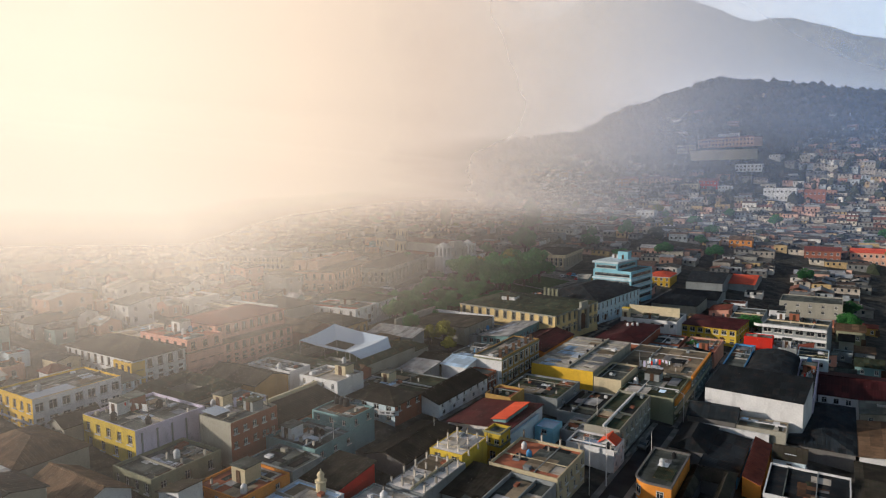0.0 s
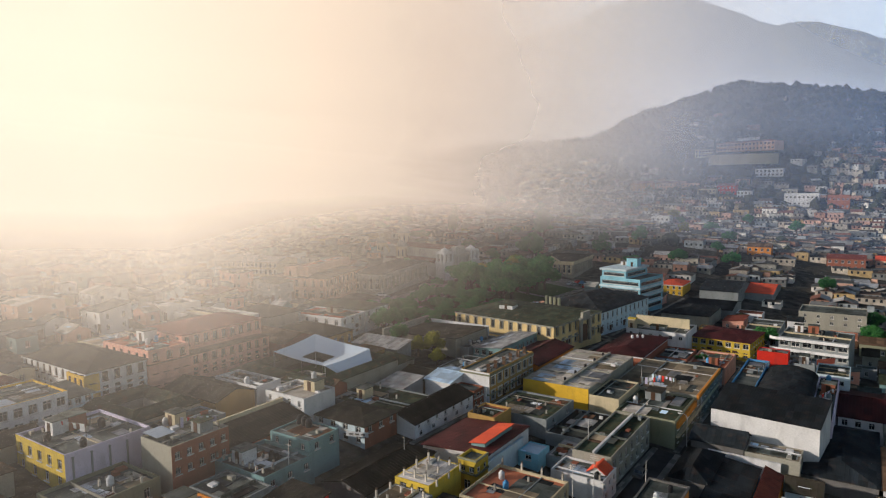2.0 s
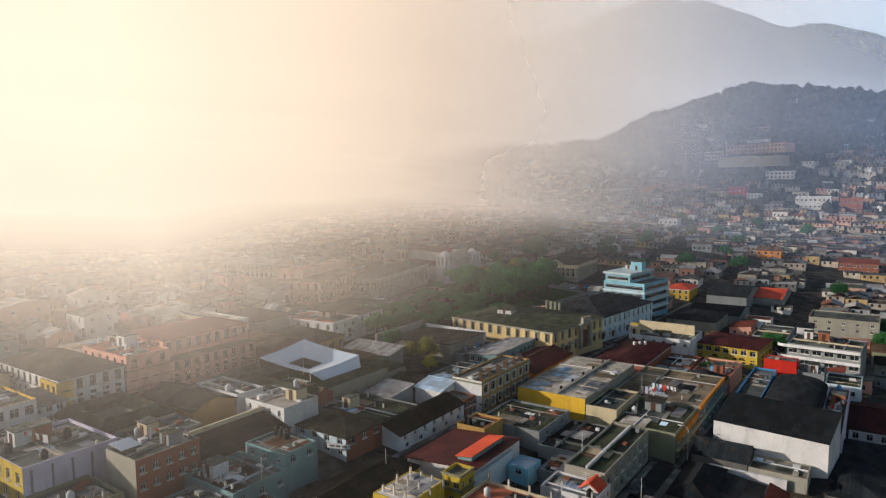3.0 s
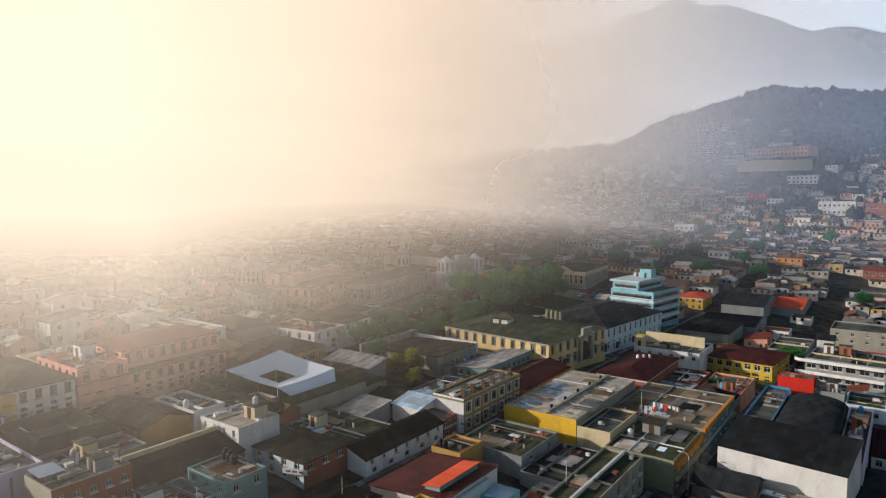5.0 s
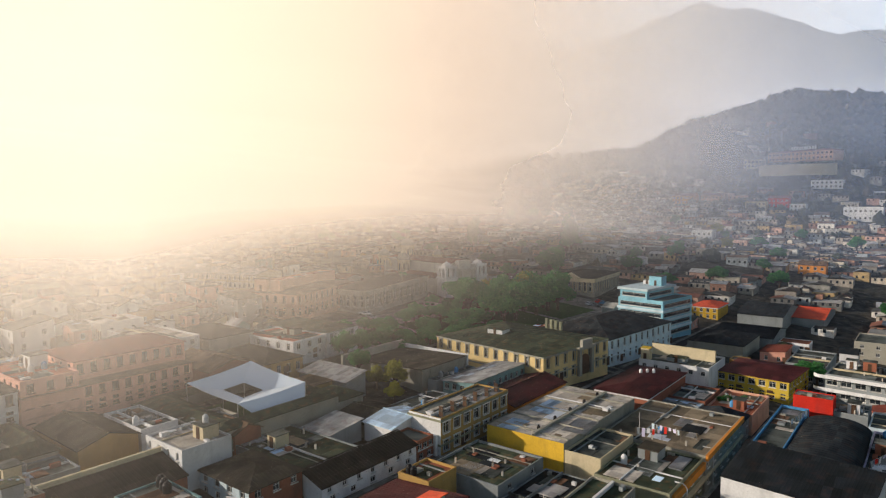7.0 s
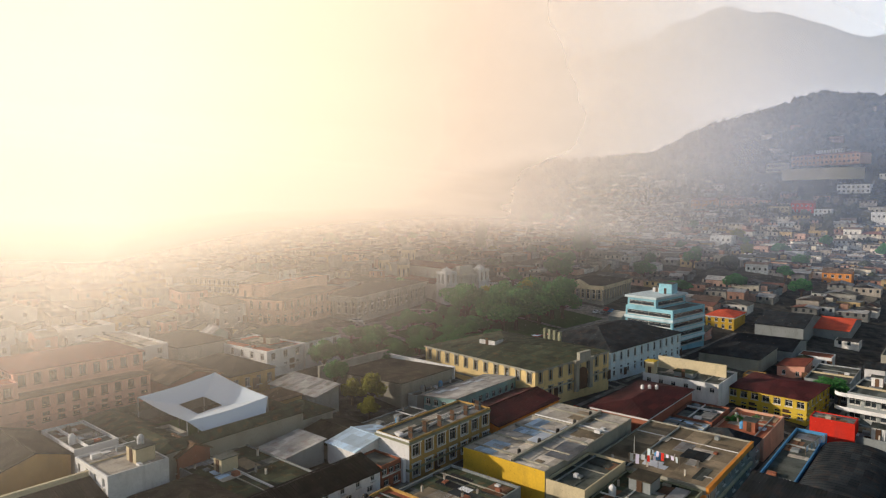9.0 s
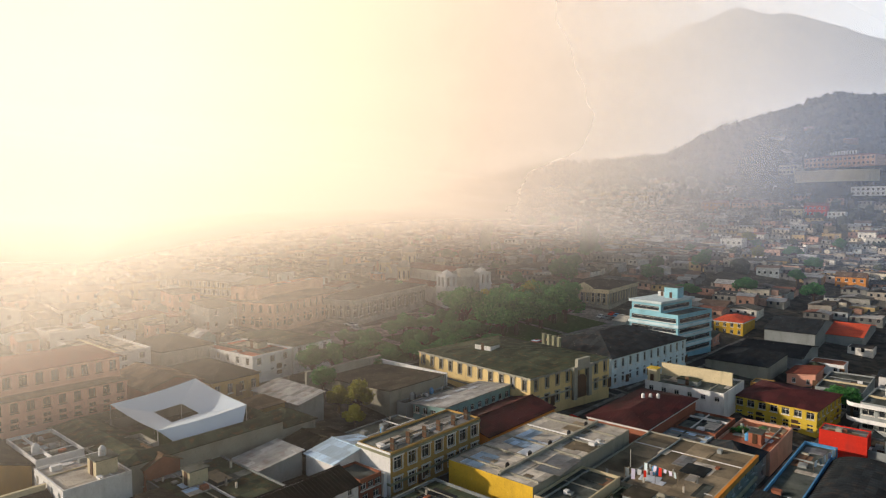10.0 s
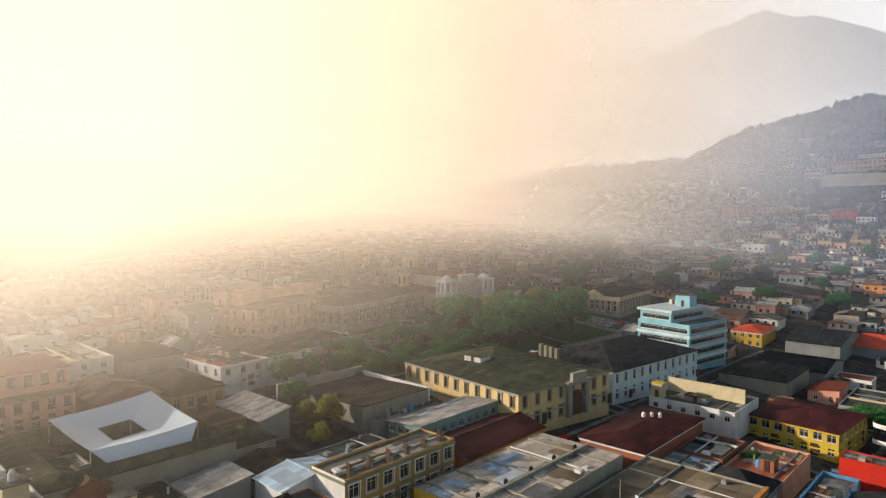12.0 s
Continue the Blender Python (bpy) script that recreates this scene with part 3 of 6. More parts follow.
def roof_patches(ob, a, c, h, top, far):
    """Screed repairs, sheets, kerbs and party walls on a flat roof, each where the years have left it."""
    q = random.Random(int(ob.location.x * 13 + ob.location.y * 7))
    kinds = ["concrete", "moss", "sheet", "rust", "darksheet", "brownroof", "concrete", "lightconcrete"] if top not in ("lightconcrete", "deck", "whitesheet", "bluesheet") else ["sheet", "lightconcrete", "lightconcrete", "brownroof"]
    level = h
    for i in range(min(8 if far < 200 else 4, int(a * c / 5) + 1)):
        w, d = q.uniform(0.5, min(2.6, a * 0.7)), q.uniform(0.5, min(3.2, c * 0.7))
        x, y = q.uniform(-a + 0.3 + w, a - 0.3 - w), q.uniform(-c + 0.3 + d, c - 0.3 - d)
        level += 0.012
        b = Build()
        b.box(x - w, x + w, y - d, y + d, h - 0.02, level + q.choice((0, 0, 0.03, 0.1)))
        part("roof_patch", b, [M[q.choice(kinds)]], ob)
    for i in range(1 if min(a, c) < 3.2 else 2):
        b = Build()
        t = q.uniform(-0.6, 0.6)
        tall = q.choice((0.12, 0.2, 0.3, 0.5))
        if q.random() < 0.5:
            b.box(-a + 0.23, a - 0.23, c * t - 0.09, c * t + 0.09, h - 0.02, h + tall)
        else:
            b.box(a * t - 0.09, a * t + 0.09, -c + 0.23, c - 0.23, h - 0.02, h + tall)
        part("dividing_wall", b, [M[q.choice(("grey", "stone", "white", "concrete", "cream"))]], ob)
    for i in range(q.choice((1, 2, 3, 4)) if far < 220 else 1):
        b = Build()
        w, d = q.uniform(0.25, 0.7), q.uniform(0.25, 0.8)
        x, y = q.uniform(-a + 1, a - 1), q.uniform(-c + 1, c - 1)
        b.box(x - w, x + w, y - d, y + d, h - 0.02, h + q.uniform(0.2, 0.7))
        part("masonry_block", b, [M[q.choice(("grey", "brick", "stone", "white"))]], ob)


def house(x0, x1, y0, y1, h, roof="flat", wall="white", top="concrete", rise=2.2, over=0.35, parapet=0.7, z=0.0, rz=0.0, windows=None, label="", name="house",
          frame_mat="frame", arch=False, cornice=None, court=None, storey=4.3, group="", side_mats=None, category="house", ribs=0.7, keep=True, trim_mat=None):
    """A house over a rectangle of ground. windows: side -> (how many, width, height) for every storey, or a list of such rows from the ground up, with None for a blank storey."""
    a, c = (x1 - x0) / 2, (y1 - y0) / 2
    street = z == 0
    parapet *= 0.55
    if street:
        h, z = lift(h) - GZ, GZ
        cornice = None if cornice is None else [q - GZ for q in cornice]
    if keep:
        TAKEN.append((x0, x1, y0, y1))
    by = shift((x0 + x1) / 2, (y0 + y1) / 2, z + h) if street else shift_on((x0 + x1) / 2, (y0 + y1) / 2, z)
    ROOFS.append((x0, x1, y0, y1, z + h, by))
    ob = thing(name, (x0 + x1) / 2, (y0 + y1) / 2, z, rz, label or "%s plastered town house with a %s roof" % (wall, top), category, group, by=by)
    corner = {"S": Vector((-a, -c, 0)), "E": Vector((a, -c, 0)), "N": Vector((a, c, 0)), "W": Vector((-a, c, 0))}
    extent = {"S": 2 * a, "N": 2 * a, "E": 2 * c, "W": 2 * c}
    top_z = h + (parapet if roof in ("flat", "court_flat") else 0)
    b = Build()
    panes = []
    for side, (u, turn) in SIDES.items():
        spec = (windows or {}).get(side)
        if spec and not isinstance(spec, list):
            spec = [spec] * max(1, int(h / 3.3 + 0.35))
        openings = []
        if spec:
            sh = h / len(spec)
            for i, row in enumerate(spec):
                if not row:
                    continue
                count, ww, wh = row[0], row[1], min(row[2], sh * 0.62)
                for k in range(count):
                    s = extent[side] * (k + 0.5) / count
                    zb = i * sh + (sh - wh) * 0.5
                    door = i == 0 and k % 3 == 1 and street
                    if door:
                        zb, wh2 = 0.05, min(2.6, sh - 0.8)
                        openings.append((s - ww / 2, s + ww / 2, i * sh + (sh - wh) * 0.5, i * sh + (sh - wh) * 0.5 + wh))
                        panes.append((side, s, i * sh + (sh - wh) * 0.5, ww, wh, turn, True))
                    else:
                        openings.append((s - ww / 2, s + ww / 2, zb, zb + wh))
                        panes.append((side, s, zb, ww, wh, turn, False))
        mi = 0
        if side_mats and side in side_mats:
            mi = 1 + list(side_mats).index(side)
        wall_face(b, corner[side], u, extent[side], -0.3 if z > 12 and not street else -4.0, top_z, openings, mat=mi)
    if roof in ("flat", "court_flat"):
        w = 0.22
        for q in ((-a, a, -c, -c + w), (-a, a, c - w, c), (-a, -a + w, -c + w, c - w), (a - w, a, -c + w, c - w)):
            b.face([(q[0], q[2], top_z), (q[1], q[2], top_z), (q[1], q[3], top_z), (q[0], q[3], top_z)])
        for p, q in (((-a + w, -c + w), (a - w, -c + w)), ((a - w, -c + w), (a - w, c - w)), ((a - w, c - w), (-a + w, c - w)), ((-a + w, c - w), (-a + w, -c + w))):
            b.face([(*p, h - 0.1), (*q, h - 0.1), (*q, top_z), (*p, top_z)])
    r = Build()
    A, C = a + over, c + over
    if roof == "flat":
        r.box(-a + 0.225, a - 0.225, -c + 0.225, c - 0.225, h - 0.3, h)
    elif roof == "gx":
        r.slope((-A, -C, h), (A, -C, h), (A, 0, h + rise), (-A, 0, h + rise), ribs=ribs)
        r.slope((A, C, h), (-A, C, h), (-A, 0, h + rise), (A, 0, h + rise), ribs=ribs)
        r.box(-A, A, -0.18, 0.18, h + rise - 0.04, h + rise + 0.12)
        for s in (-a, a):
            b.face([(s, -c, h), (s, c, h), (s, 0, h + rise - 0.05)])
    elif roof == "gy":
        r.slope((A, -C, h), (A, C, h), (0, C, h + rise), (0, -C, h + rise), ribs=ribs)
        r.slope((-A, C, h), (-A, -C, h), (0, -C, h + rise), (0, C, h + rise), ribs=ribs)
        r.box(-0.18, 0.18, -C, C, h + rise - 0.04, h + rise + 0.12)
        for s in (-c, c):
            b.face([(-a, s, h), (a, s, h), (0, s, h + rise - 0.05)])
    elif roof == "hip":
        k = min(A, C)
        rx, ry = A - k, C - k
        tz = h + rise
        P = [(-A, -C, h), (A, -C, h), (A, C, h), (-A, C, h)]
        if A >= C:
            L, R = (-rx, 0, tz), (rx, 0, tz)
            r.slope(P[0], P[1], R, L, ribs=ribs)
            r.slope(P[2], P[3], L, R, ribs=ribs)
            r.slope(P[1], P[2], R, R, ribs=ribs)
            r.slope(P[3], P[0], L, L, ribs=ribs)
        else:
            F, B = (0, -ry, tz), (0, ry, tz)
            r.slope(P[0], P[1], F, F, ribs=ribs)
            r.slope(P[2], P[3], B, B, ribs=ribs)
            r.slope(P[1], P[2], B, F, ribs=ribs)
            r.slope(P[3], P[0], F, B, ribs=ribs)
    elif roof in ("shedS", "shedE", "shedW", "shedN"):
        lo, hi = h, h + rise
        q = {"shedS": ((-A, -C), (A, -C), (A, C), (-A, C)), "shedE": ((A, -C), (A, C), (-A, C), (-A, -C)),
             "shedN": ((A, C), (-A, C), (-A, -C), (A, -C)), "shedW": ((-A, C), (-A, -C), (A, -C), (A, C))}[roof]
        r.slope((*q[0], lo), (*q[1], lo), (*q[2], hi), (*q[3], hi), ribs=ribs)
        k = [Vector((sx * a, sy * c, 0)) for sx, sy in ((-1, -1), (1, -1), (1, 1), (-1, 1))]
        zz = [lo + rise * {"shedS": (p.y + c) / (2 * c), "shedN": (c - p.y) / (2 * c), "shedE": (a - p.x) / (2 * a), "shedW": (p.x + a) / (2 * a)}[roof] for p in k]
        for i in range(4):
            p, q2 = k[i], k[(i + 1) % 4]
            b.face([(p.x, p.y, lo), (q2.x, q2.y, lo), (q2.x, q2.y, zz[(i + 1) % 4] - 0.1), (p.x, p.y, zz[i] - 0.1)])
    elif roof == "barrel":
        n = 14
        for i in range(n):
            w0, w1 = math.pi * i / n, math.pi * (i + 1) / n
            p0, p1 = (-math.cos(w0) * A, math.sin(w0) * rise + h), (-math.cos(w1) * A, math.sin(w1) * rise + h)
            r.slope((p0[0], C, p0[1]), (p0[0], -C, p0[1]), (p1[0], -C, p1[1]), (p1[0], C, p1[1]), ribs=1.1, high=0.05)
        ring = [(-math.cos(math.pi * i / n) * a, math.sin(math.pi * i / n) * (rise - 0.1) + h) for i in range(n + 1)]
        for s in (-c, c):
            b.face([(x, s, zz) for x, zz in ring])
    elif roof == "court":
        cx0, cx1, cy0, cy1 = court or (-a * 0.42, a * 0.42, -c * 0.42, c * 0.42)
        m = [(cx0 - a) / 2, (cx1 + a) / 2, (cy0 - c) / 2, (cy1 + c) / 2]
        tz, iz = h + rise, h - 0.3
        O = [(-A, -C, h), (A, -C, h), (A, C, h), (-A, C, h)]
        T = [(m[0], m[2], tz), (m[1], m[2], tz), (m[1], m[3], tz), (m[0], m[3], tz)]
        I = [(cx0, cy0, iz), (cx1, cy0, iz), (cx1, cy1, iz), (cx0, cy1, iz)]
        for i in range(4):
            j = (i + 1) % 4
            r.slope(O[i], O[j], T[j], T[i], ribs=ribs)
            r.slope(I[j], I[i], T[i], T[j], ribs=ribs)
        for i in range(4):
            p, q = I[i], I[(i + 1) % 4]
            b.face([(p[0], p[1], -4), (q[0], q[1], -4), (q[0], q[1], iz), (p[0], p[1], iz)])
    part("wall", b, [M[wall]] + [M[k] for k in (side_mats or {}).values()], ob)
    part("roof", r, [M[top]], ob)
    if roof == "flat" and street and a * c > 7 and y1 < 300:
        roof_patches(ob, a, c, h, top, y1)
    if cornice is not None:
        k = Build()
        for zc in cornice:
            k.box(-a - 0.22, a + 0.22, -c - 0.22, -c - 0.003, zc, zc + 0.35)
            k.box(a + 0.003, a + 0.22, -c, c, zc, zc + 0.35)
        part("cornice", k, [M[trim_mat or wall]], ob)
    for side, s, zb, ww, wh, turn, door in panes:
        u = SIDES[side][0]
        p = corner[side] + u * s - u.cross(Vector((0, 0, 1))) * 0.2
        wm, pm = window_meshes(ww, wh, arch, frame_mat)
        w = part("window", wm, None, ob, m=Matrix.Translation((p.x, p.y, zb)) @ pose(0, 0, 0, 0, 0, turn))
        part("pane", pm, None, w)
        if door and zb > 0.6:
            o = p + u.cross(Vector((0, 0, 1))) * 0.25
            part("door", door_mesh(1.5, 2.5), None, ob, m=Matrix.Translation((o.x + u.x * (ww / 2 + 1.4), o.y + u.y * (ww / 2 + 1.4), 0.05)) @ pose(0, 0, 0, 0, 0, turn))
    return ob


# ---------------------------------------------------------------- small things on roofs and in streets
SHARED = {}


def shared(key, make):
    if key not in SHARED:
        SHARED[key] = make()
    return SHARED[key]


def water_tank(x, y, z, colour="plastic_black", size=1.0):
    def body():
        b = Build()
        b.lathe([(0.0, 0), (0.55, 0), (0.56, 0.35), (0.53, 0.4), (0.56, 0.45), (0.56, 0.8), (0.53, 0.85), (0.56, 0.9), (0.54, 1.15), (0.3, 1.4), (0.22, 1.42)], 14)
        return mesh_of("body", b, [M[colour]], True)

    def lid():
        b = Build()
        b.lathe([(0.26, 1.425), (0.26, 1.5), (0.0, 1.53)], 14)
        return mesh_of("lid", b, [M[colour]], True)
    names = {"plastic_black": "black plastic", "white": "white", "blue": "blue plastic", "grey": "grey fibre-cement"}
    ob = thing("water_tank", x, y, lift(z), 0, "round %s water tank on a roof" % names.get(colour, colour), "water tank", "roof water tanks")
    ob.scale = (size,) * 3
    part("body", shared(("tank", colour), body), None, ob)
    part("lid", shared(("tanklid", colour), lid), None, ob)
    return ob


def column_stub(x, y, z, h=1.2):
    def post():
        b = Build()
        b.box(-0.14, 0.14, -0.14, 0.14, 0, 0.7)
        return mesh_of("post", b, [M["lightconcrete"]])

    def rod():
        b = Build()
        b.tube((0, 0, 0.7), (0.03, 0.02, 1.0), 0.022, 0.022, 5)
        return mesh_of("reinforcing_rod", b, [M["steel"]])
    ob = thing("column_stub", x, y, lift(z), 0, "unfinished concrete column stub with bare steel rods", "column", "unfinished columns")
    ob.scale = (1, 1, h)
    part("post", shared("stubpost", post), None, ob)
    for i, j in ((-1, -1), (1, -1), (1, 1), (-1, 1)):
        part("reinforcing_rod", shared("stubrod", rod), None, ob, m=Matrix.Translation((0.09 * i, 0.09 * j, 0)))
    return ob


def roof_hut(x, y, z, w, d, h, wall="white", top="concrete", rz=0):
    """The stair head or wash house on a flat roof."""
    ob = thing("roof_hut", x, y, lift(z), rz, "small %s stair hut on a flat roof" % wall, "hut", "roof huts")
    b = Build()
    b.box(-w / 2, w / 2, -d / 2, d / 2, 0, h)
    part("wall", b, [M[wall]], ob)
    b = Build()
    b.box(-w / 2 - 0.2, w / 2 + 0.2, -d / 2 - 0.2, d / 2 + 0.2, h + 0.003, h + 0.15)
    part("roof", b, [M[top]], ob)
    part("door", shared("hutdoor", lambda: door_mesh(0.9, 2.0)), None, ob, m=Matrix.Translation((0, -d / 2 - 0.045, 0.02)))
    return ob


def loose_sheet(x, y, z, w, d, mat="whitesheet", rx=0.0, ry=0.0, rz=0.0, label="pale corrugated sheet lying on a roof"):
    b = Build()
    n = max(4, int(w / 0.25))
    for i in range(n):
        x0, x1 = -w / 2 + w * i / n, -w / 2 + w * (i + 1) / n
        xm = (x0 + x1) / 2
        b.face([(x0, -d / 2, 0), (xm, -d / 2, 0.05), (xm, d / 2, 0.05), (x0, d / 2, 0)])
        b.face([(xm, -d / 2, 0.05), (x1, -d / 2, 0), (x1, d / 2, 0), (xm, d / 2, 0.05)])
    b.box(-w / 2, w / 2, -d / 2, d / 2, -0.03, -0.004)
    ob = new("roof_sheet", mesh_of("roof_sheet", b, [M[mat]]))
    ob.matrix_basis = Matrix.Translation(shift_on(x, y, lift(z))) @ pose(x, y, lift(z) + 0.06, rx, ry, rz)
    return tagged(ob, label, "roof sheet", "loose roof sheets")


def parapet(x0, x1, y0, y1, z0, z1, mat, label="plastered parapet wall catching the low sun"):
    b = Build()
    b.box(x0, x1, y0, y1, z0 - (4 if z0 < GZ + 1 else 0), z1)
    b.box(x0 - 0.06, x1 + 0.06, y0 - 0.06, y1 + 0.06, z1 + 0.003, z1 + 0.1)
    ob = new("parapet", mesh_of("parapet", b, [M[mat]]))
    ob.matrix_basis = Matrix.Translation(shift_on((x0 + x1) / 2, (y0 + y1) / 2, z0) if z0 > GZ + 1 else shift((x0 + x1) / 2, (y0 + y1) / 2, z1))
    return tagged(ob, label, "wall", "parapet walls", "structure")


def pole(x, y, z, h, r=0.07, label="thin steel pole above the roofs", arms=0):
    ob = thing("pole", x, y, z, 0, label, "pole", "poles")
    b = Build()
    b.tube((0, 0, 0), (0, 0, h), r, r * 0.7, 6)
    part("mast", b, [M["frame"]], ob)
    for i in range(arms):
        b = Build()
        b.tube((-0.7, 0, h - 0.3 - 0.35 * i), (0.7, 0, h - 0.3 - 0.35 * i), 0.03, 0.03, 5)
        part("crossbar", b, [M["frame"]], ob)
    return ob


def street_lamp(x, y, rz=0):
    ob = thing("street_lamp", x, y, 0, rz, "white street lamp with a curved arm", "street lamp", "street lamps")
    b = Build()
    b.tube((0, 0, 0), (0, 0, 6.2), 0.09, 0.06, 8)
    part("post", b, [M["white"]], ob)
    b = Build()
    pts = [(0, 0, 6.2), (0.3, 0, 6.7), (0.8, 0, 6.95), (1.4, 0, 6.95)]
    for p, q in zip(pts, pts[1:]):
        b.tube(p, q, 0.05, 0.045, 6)
    part("arm", b, [M["white"]], ob)
    b = Build()
    b.box(1.25, 1.95, -0.13, 0.13, 6.84, 6.98)
    part("lamp_head", b, [M["frame"]], ob)
    return ob


def car(x, y, rz, mat):
    def body():
        b = Build()
        prof = [(-2.1, 0.35), (-2.1, 0.8), (-1.3, 0.9), (-0.8, 1.4), (0.9, 1.42), (1.5, 0.95), (2.1, 0.85), (2.1, 0.35)]
        for i in range(len(prof)):
            p, q = prof[i], prof[(i + 1) % len(prof)]
            wp, wq = (0.72 if p[1] > 1.2 else 0.84), (0.72 if q[1] > 1.2 else 0.84)
            b.face([(p[0], -wp, p[1]), (q[0], -wq, q[1]), (q[0], wq, q[1]), (p[0], wp, p[1])])
        for s in (-1, 1):
            b.face([(p[0], s * (0.72 if p[1] > 1.2 else 0.84), p[1]) for p in prof])
        return mesh_of("body", b, [M[mat]])

    def glass():
        b = Build()
        b.face([(-1.28, -0.7, 0.94), (-0.84, -0.62, 1.37), (-0.84, 0.62, 1.37), (-1.28, 0.7, 0.94)])
        b.face([(1.46, -0.7, 1.0), (0.94, -0.62, 1.4), (0.94, 0.62, 1.4), (1.46, 0.7, 1.0)])
        b.v = [(p[0] * 1.01, p[1], p[2] + 0.02) for p in b.v]
        for s in (-1, 1):
            b.face([(-1.1, s * 0.835, 0.96), (-0.75, s * 0.75, 1.33), (0.85, s * 0.75, 1.35), (1.25, s * 0.83, 0.98)])
        return mesh_of("car_window", b, [M["glass"]])

    def tyre():
        b = Build()
        b.tube((0, -0.1, 0), (0, 0.1, 0), 0.32, 0.32, 14)
        b.tube((0, -0.12, 0), (0, 0.12, 0), 0.18, 0.18, 10)
        return mesh_of("wheel", b, [M["plastic_black"]])
    names = {"darkgrey": "dark grey", "white": "white", "red": "red", "grey": "silver-grey", "blue": "blue"}
    ob = thing("car", x, y, GZ + 0.02, rz, "%s saloon car parked in the street" % names[mat], "car", "parked cars")
    ob.matrix_basis = SLOPE @ pose(x, y, GZ + 0.02, 0, 0, rz)
    part("body", shared(("car", mat), body), None, ob)
    part("car_window", shared("carglass", glass), None, ob)
    for i, j in ((-1, -1), (1, -1), (1, 1), (-1, 1)):
        part("wheel", shared("wheel", tyre), None, ob, m=Matrix.Translation((1.3 * i, 0.78 * j, 0.32)))
    return ob


def clutter(x0, x1, y0, y1, z, seed, tanks=2, stubs=3, sheets=2, huts=0):
    """What stands about on a flat roof."""
    r = random.Random(seed)
    at = lambda m=0.9: (r.uniform(x0 + m, x1 - m), r.uniform(y0 + m, y1 - m))
    for _ in range(huts):
        roof_hut(*at(2.2), z, r.uniform(2.2, 3.2), r.uniform(2.2, 3.2), r.uniform(2.1, 2.6), r.choice(("white", "grey", "cream", "brick")))
    for _ in range(tanks):
        water_tank(*at(), z, r.choice(("plastic_black", "plastic_black", "white", "blue", "grey")), r.uniform(0.8, 1.15))
    for _ in range(stubs):
        column_stub(*at(0.4), z, r.uniform(0.8, 1.5))
    for _ in range(sheets):
        loose_sheet(*at(1.6), z, r.uniform(1.4, 3.2), r.uniform(1.2, 2.6), r.choice(("whitesheet", "sheet", "bluesheet", "sheet")), rz=r.choice((0, 0, 8, -6, 90)))


def laundry(x0, y0, x1, y1, z, n, seed):
    """A washing line between two posts."""
    ob = thing("washing_line", x0, y0, z, 0, "washing line with white and coloured cloths on a roof", "washing line", "washing lines")
    r = random.Random(seed)
    d = Vector((x1 - x0, y1 - y0, 0))
    for p in (Vector((0, 0, 0)), d):
        b = Build()
        b.tube(p, p + Vector((0, 0, 2.2)), 0.05, 0.05, 6)
        part("post", b, [M["steel"]], ob)
    b = Build()
    b.tube((0, 0, 2.15), d + Vector((0, 0, 2.15)), 0.015, 0.015, 4)
    part("line", b, [M["frame"]], ob)
    for i in range(n):
        t0 = (i + 0.15) / n
        t1 = t0 + r.uniform(0.4, 0.7) / n
        drop = r.uniform(0.5, 1.7)
        sway = Vector((-d.y, d.x, 0)).normalized() * r.uniform(-0.25, 0.25)
        b = Build()
        p, q = d * t0 + Vector((0, 0, 2.14)), d * t1 + Vector((0, 0, 2.14))
        mid = sway * 0.6 - Vector((0, 0, drop / 2))
        low = sway - Vector((0, 0, drop))
        for u, v in ((Vector(), mid), (mid, low)):
            b.face([p + u, q + u, q + v, p + v])
        part("cloth", b, [M[r.choice(("white", "white", "paleblue", "lavender", "red", "lavender", "grey"))]], ob)
    return ob



# ---------------------------------------------------------------- block between the two long streets
house(-61.8, -45.4, 151, 184, 9.0, "flat", "stone", "lightconcrete", side_mats={"S": "yellow"}, parapet=0.2, label="big yellow warehouse with a patched pale concrete roof", name="warehouse", category="warehouse")
for i, yy in enumerate((153.5, 160, 166.5, 173, 179.5)):
    parapet(-61.4, -52.1, yy - 0.12, yy + 0.12, 9.02, 9.25, "stone", "low joint wall across a flat roof")
    parapet(-51.5, -45.7, yy - 0.62, yy - 0.4, 9.02, 9.22, "stone", "low joint wall across a flat roof")
    water_tank(-52.6, yy + 1.2, 9.02, "plastic_black", 0.62)
parapet(-52.0, -51.6, 151.4, 183.6, 9.02, 9.5, "stone", "low joint wall along a flat roof")
loose_sheet(-57.5, 168, 9.04, 4.6, 9, "bluesheet", label="bluish sheets laid over a flat roof")
loose_sheet(-58, 154.5, 9.04, 3.8, 6, "bluesheet", label="bluish sheets laid over a flat roof")
loose_sheet(-54, 166.5, 9.04, 2.2, 11, "whitesheet", label="white sheet strip laid over a flat roof")
loose_sheet(-47, 161, 9.04, 4.6, 8, "sheet", rz=4, label="grey corrugated sheets on a flat roof")
house(-44.6, -25.2, 166, 192, 9.0, "flat", "stone", "brownroof", parapet=0.5, windows={"E": [(6, 1.3, 2.0), (7, 1.2, 1.8)]}, label="ochre corner building with a bare brown roof terrace")
clutter(-43, -27, 167, 178, 9.0, 11, 1, 8, 2, 0)
parapet(-25.15, -24.75, 166, 192, 8.3, 9.25, "orange", "orange cornice wall catching the low sun")
parapet(-25.35, -24.75, 149, 165.4, 7.5, 8.7, "orange", "orange cornice wall catching the low sun")
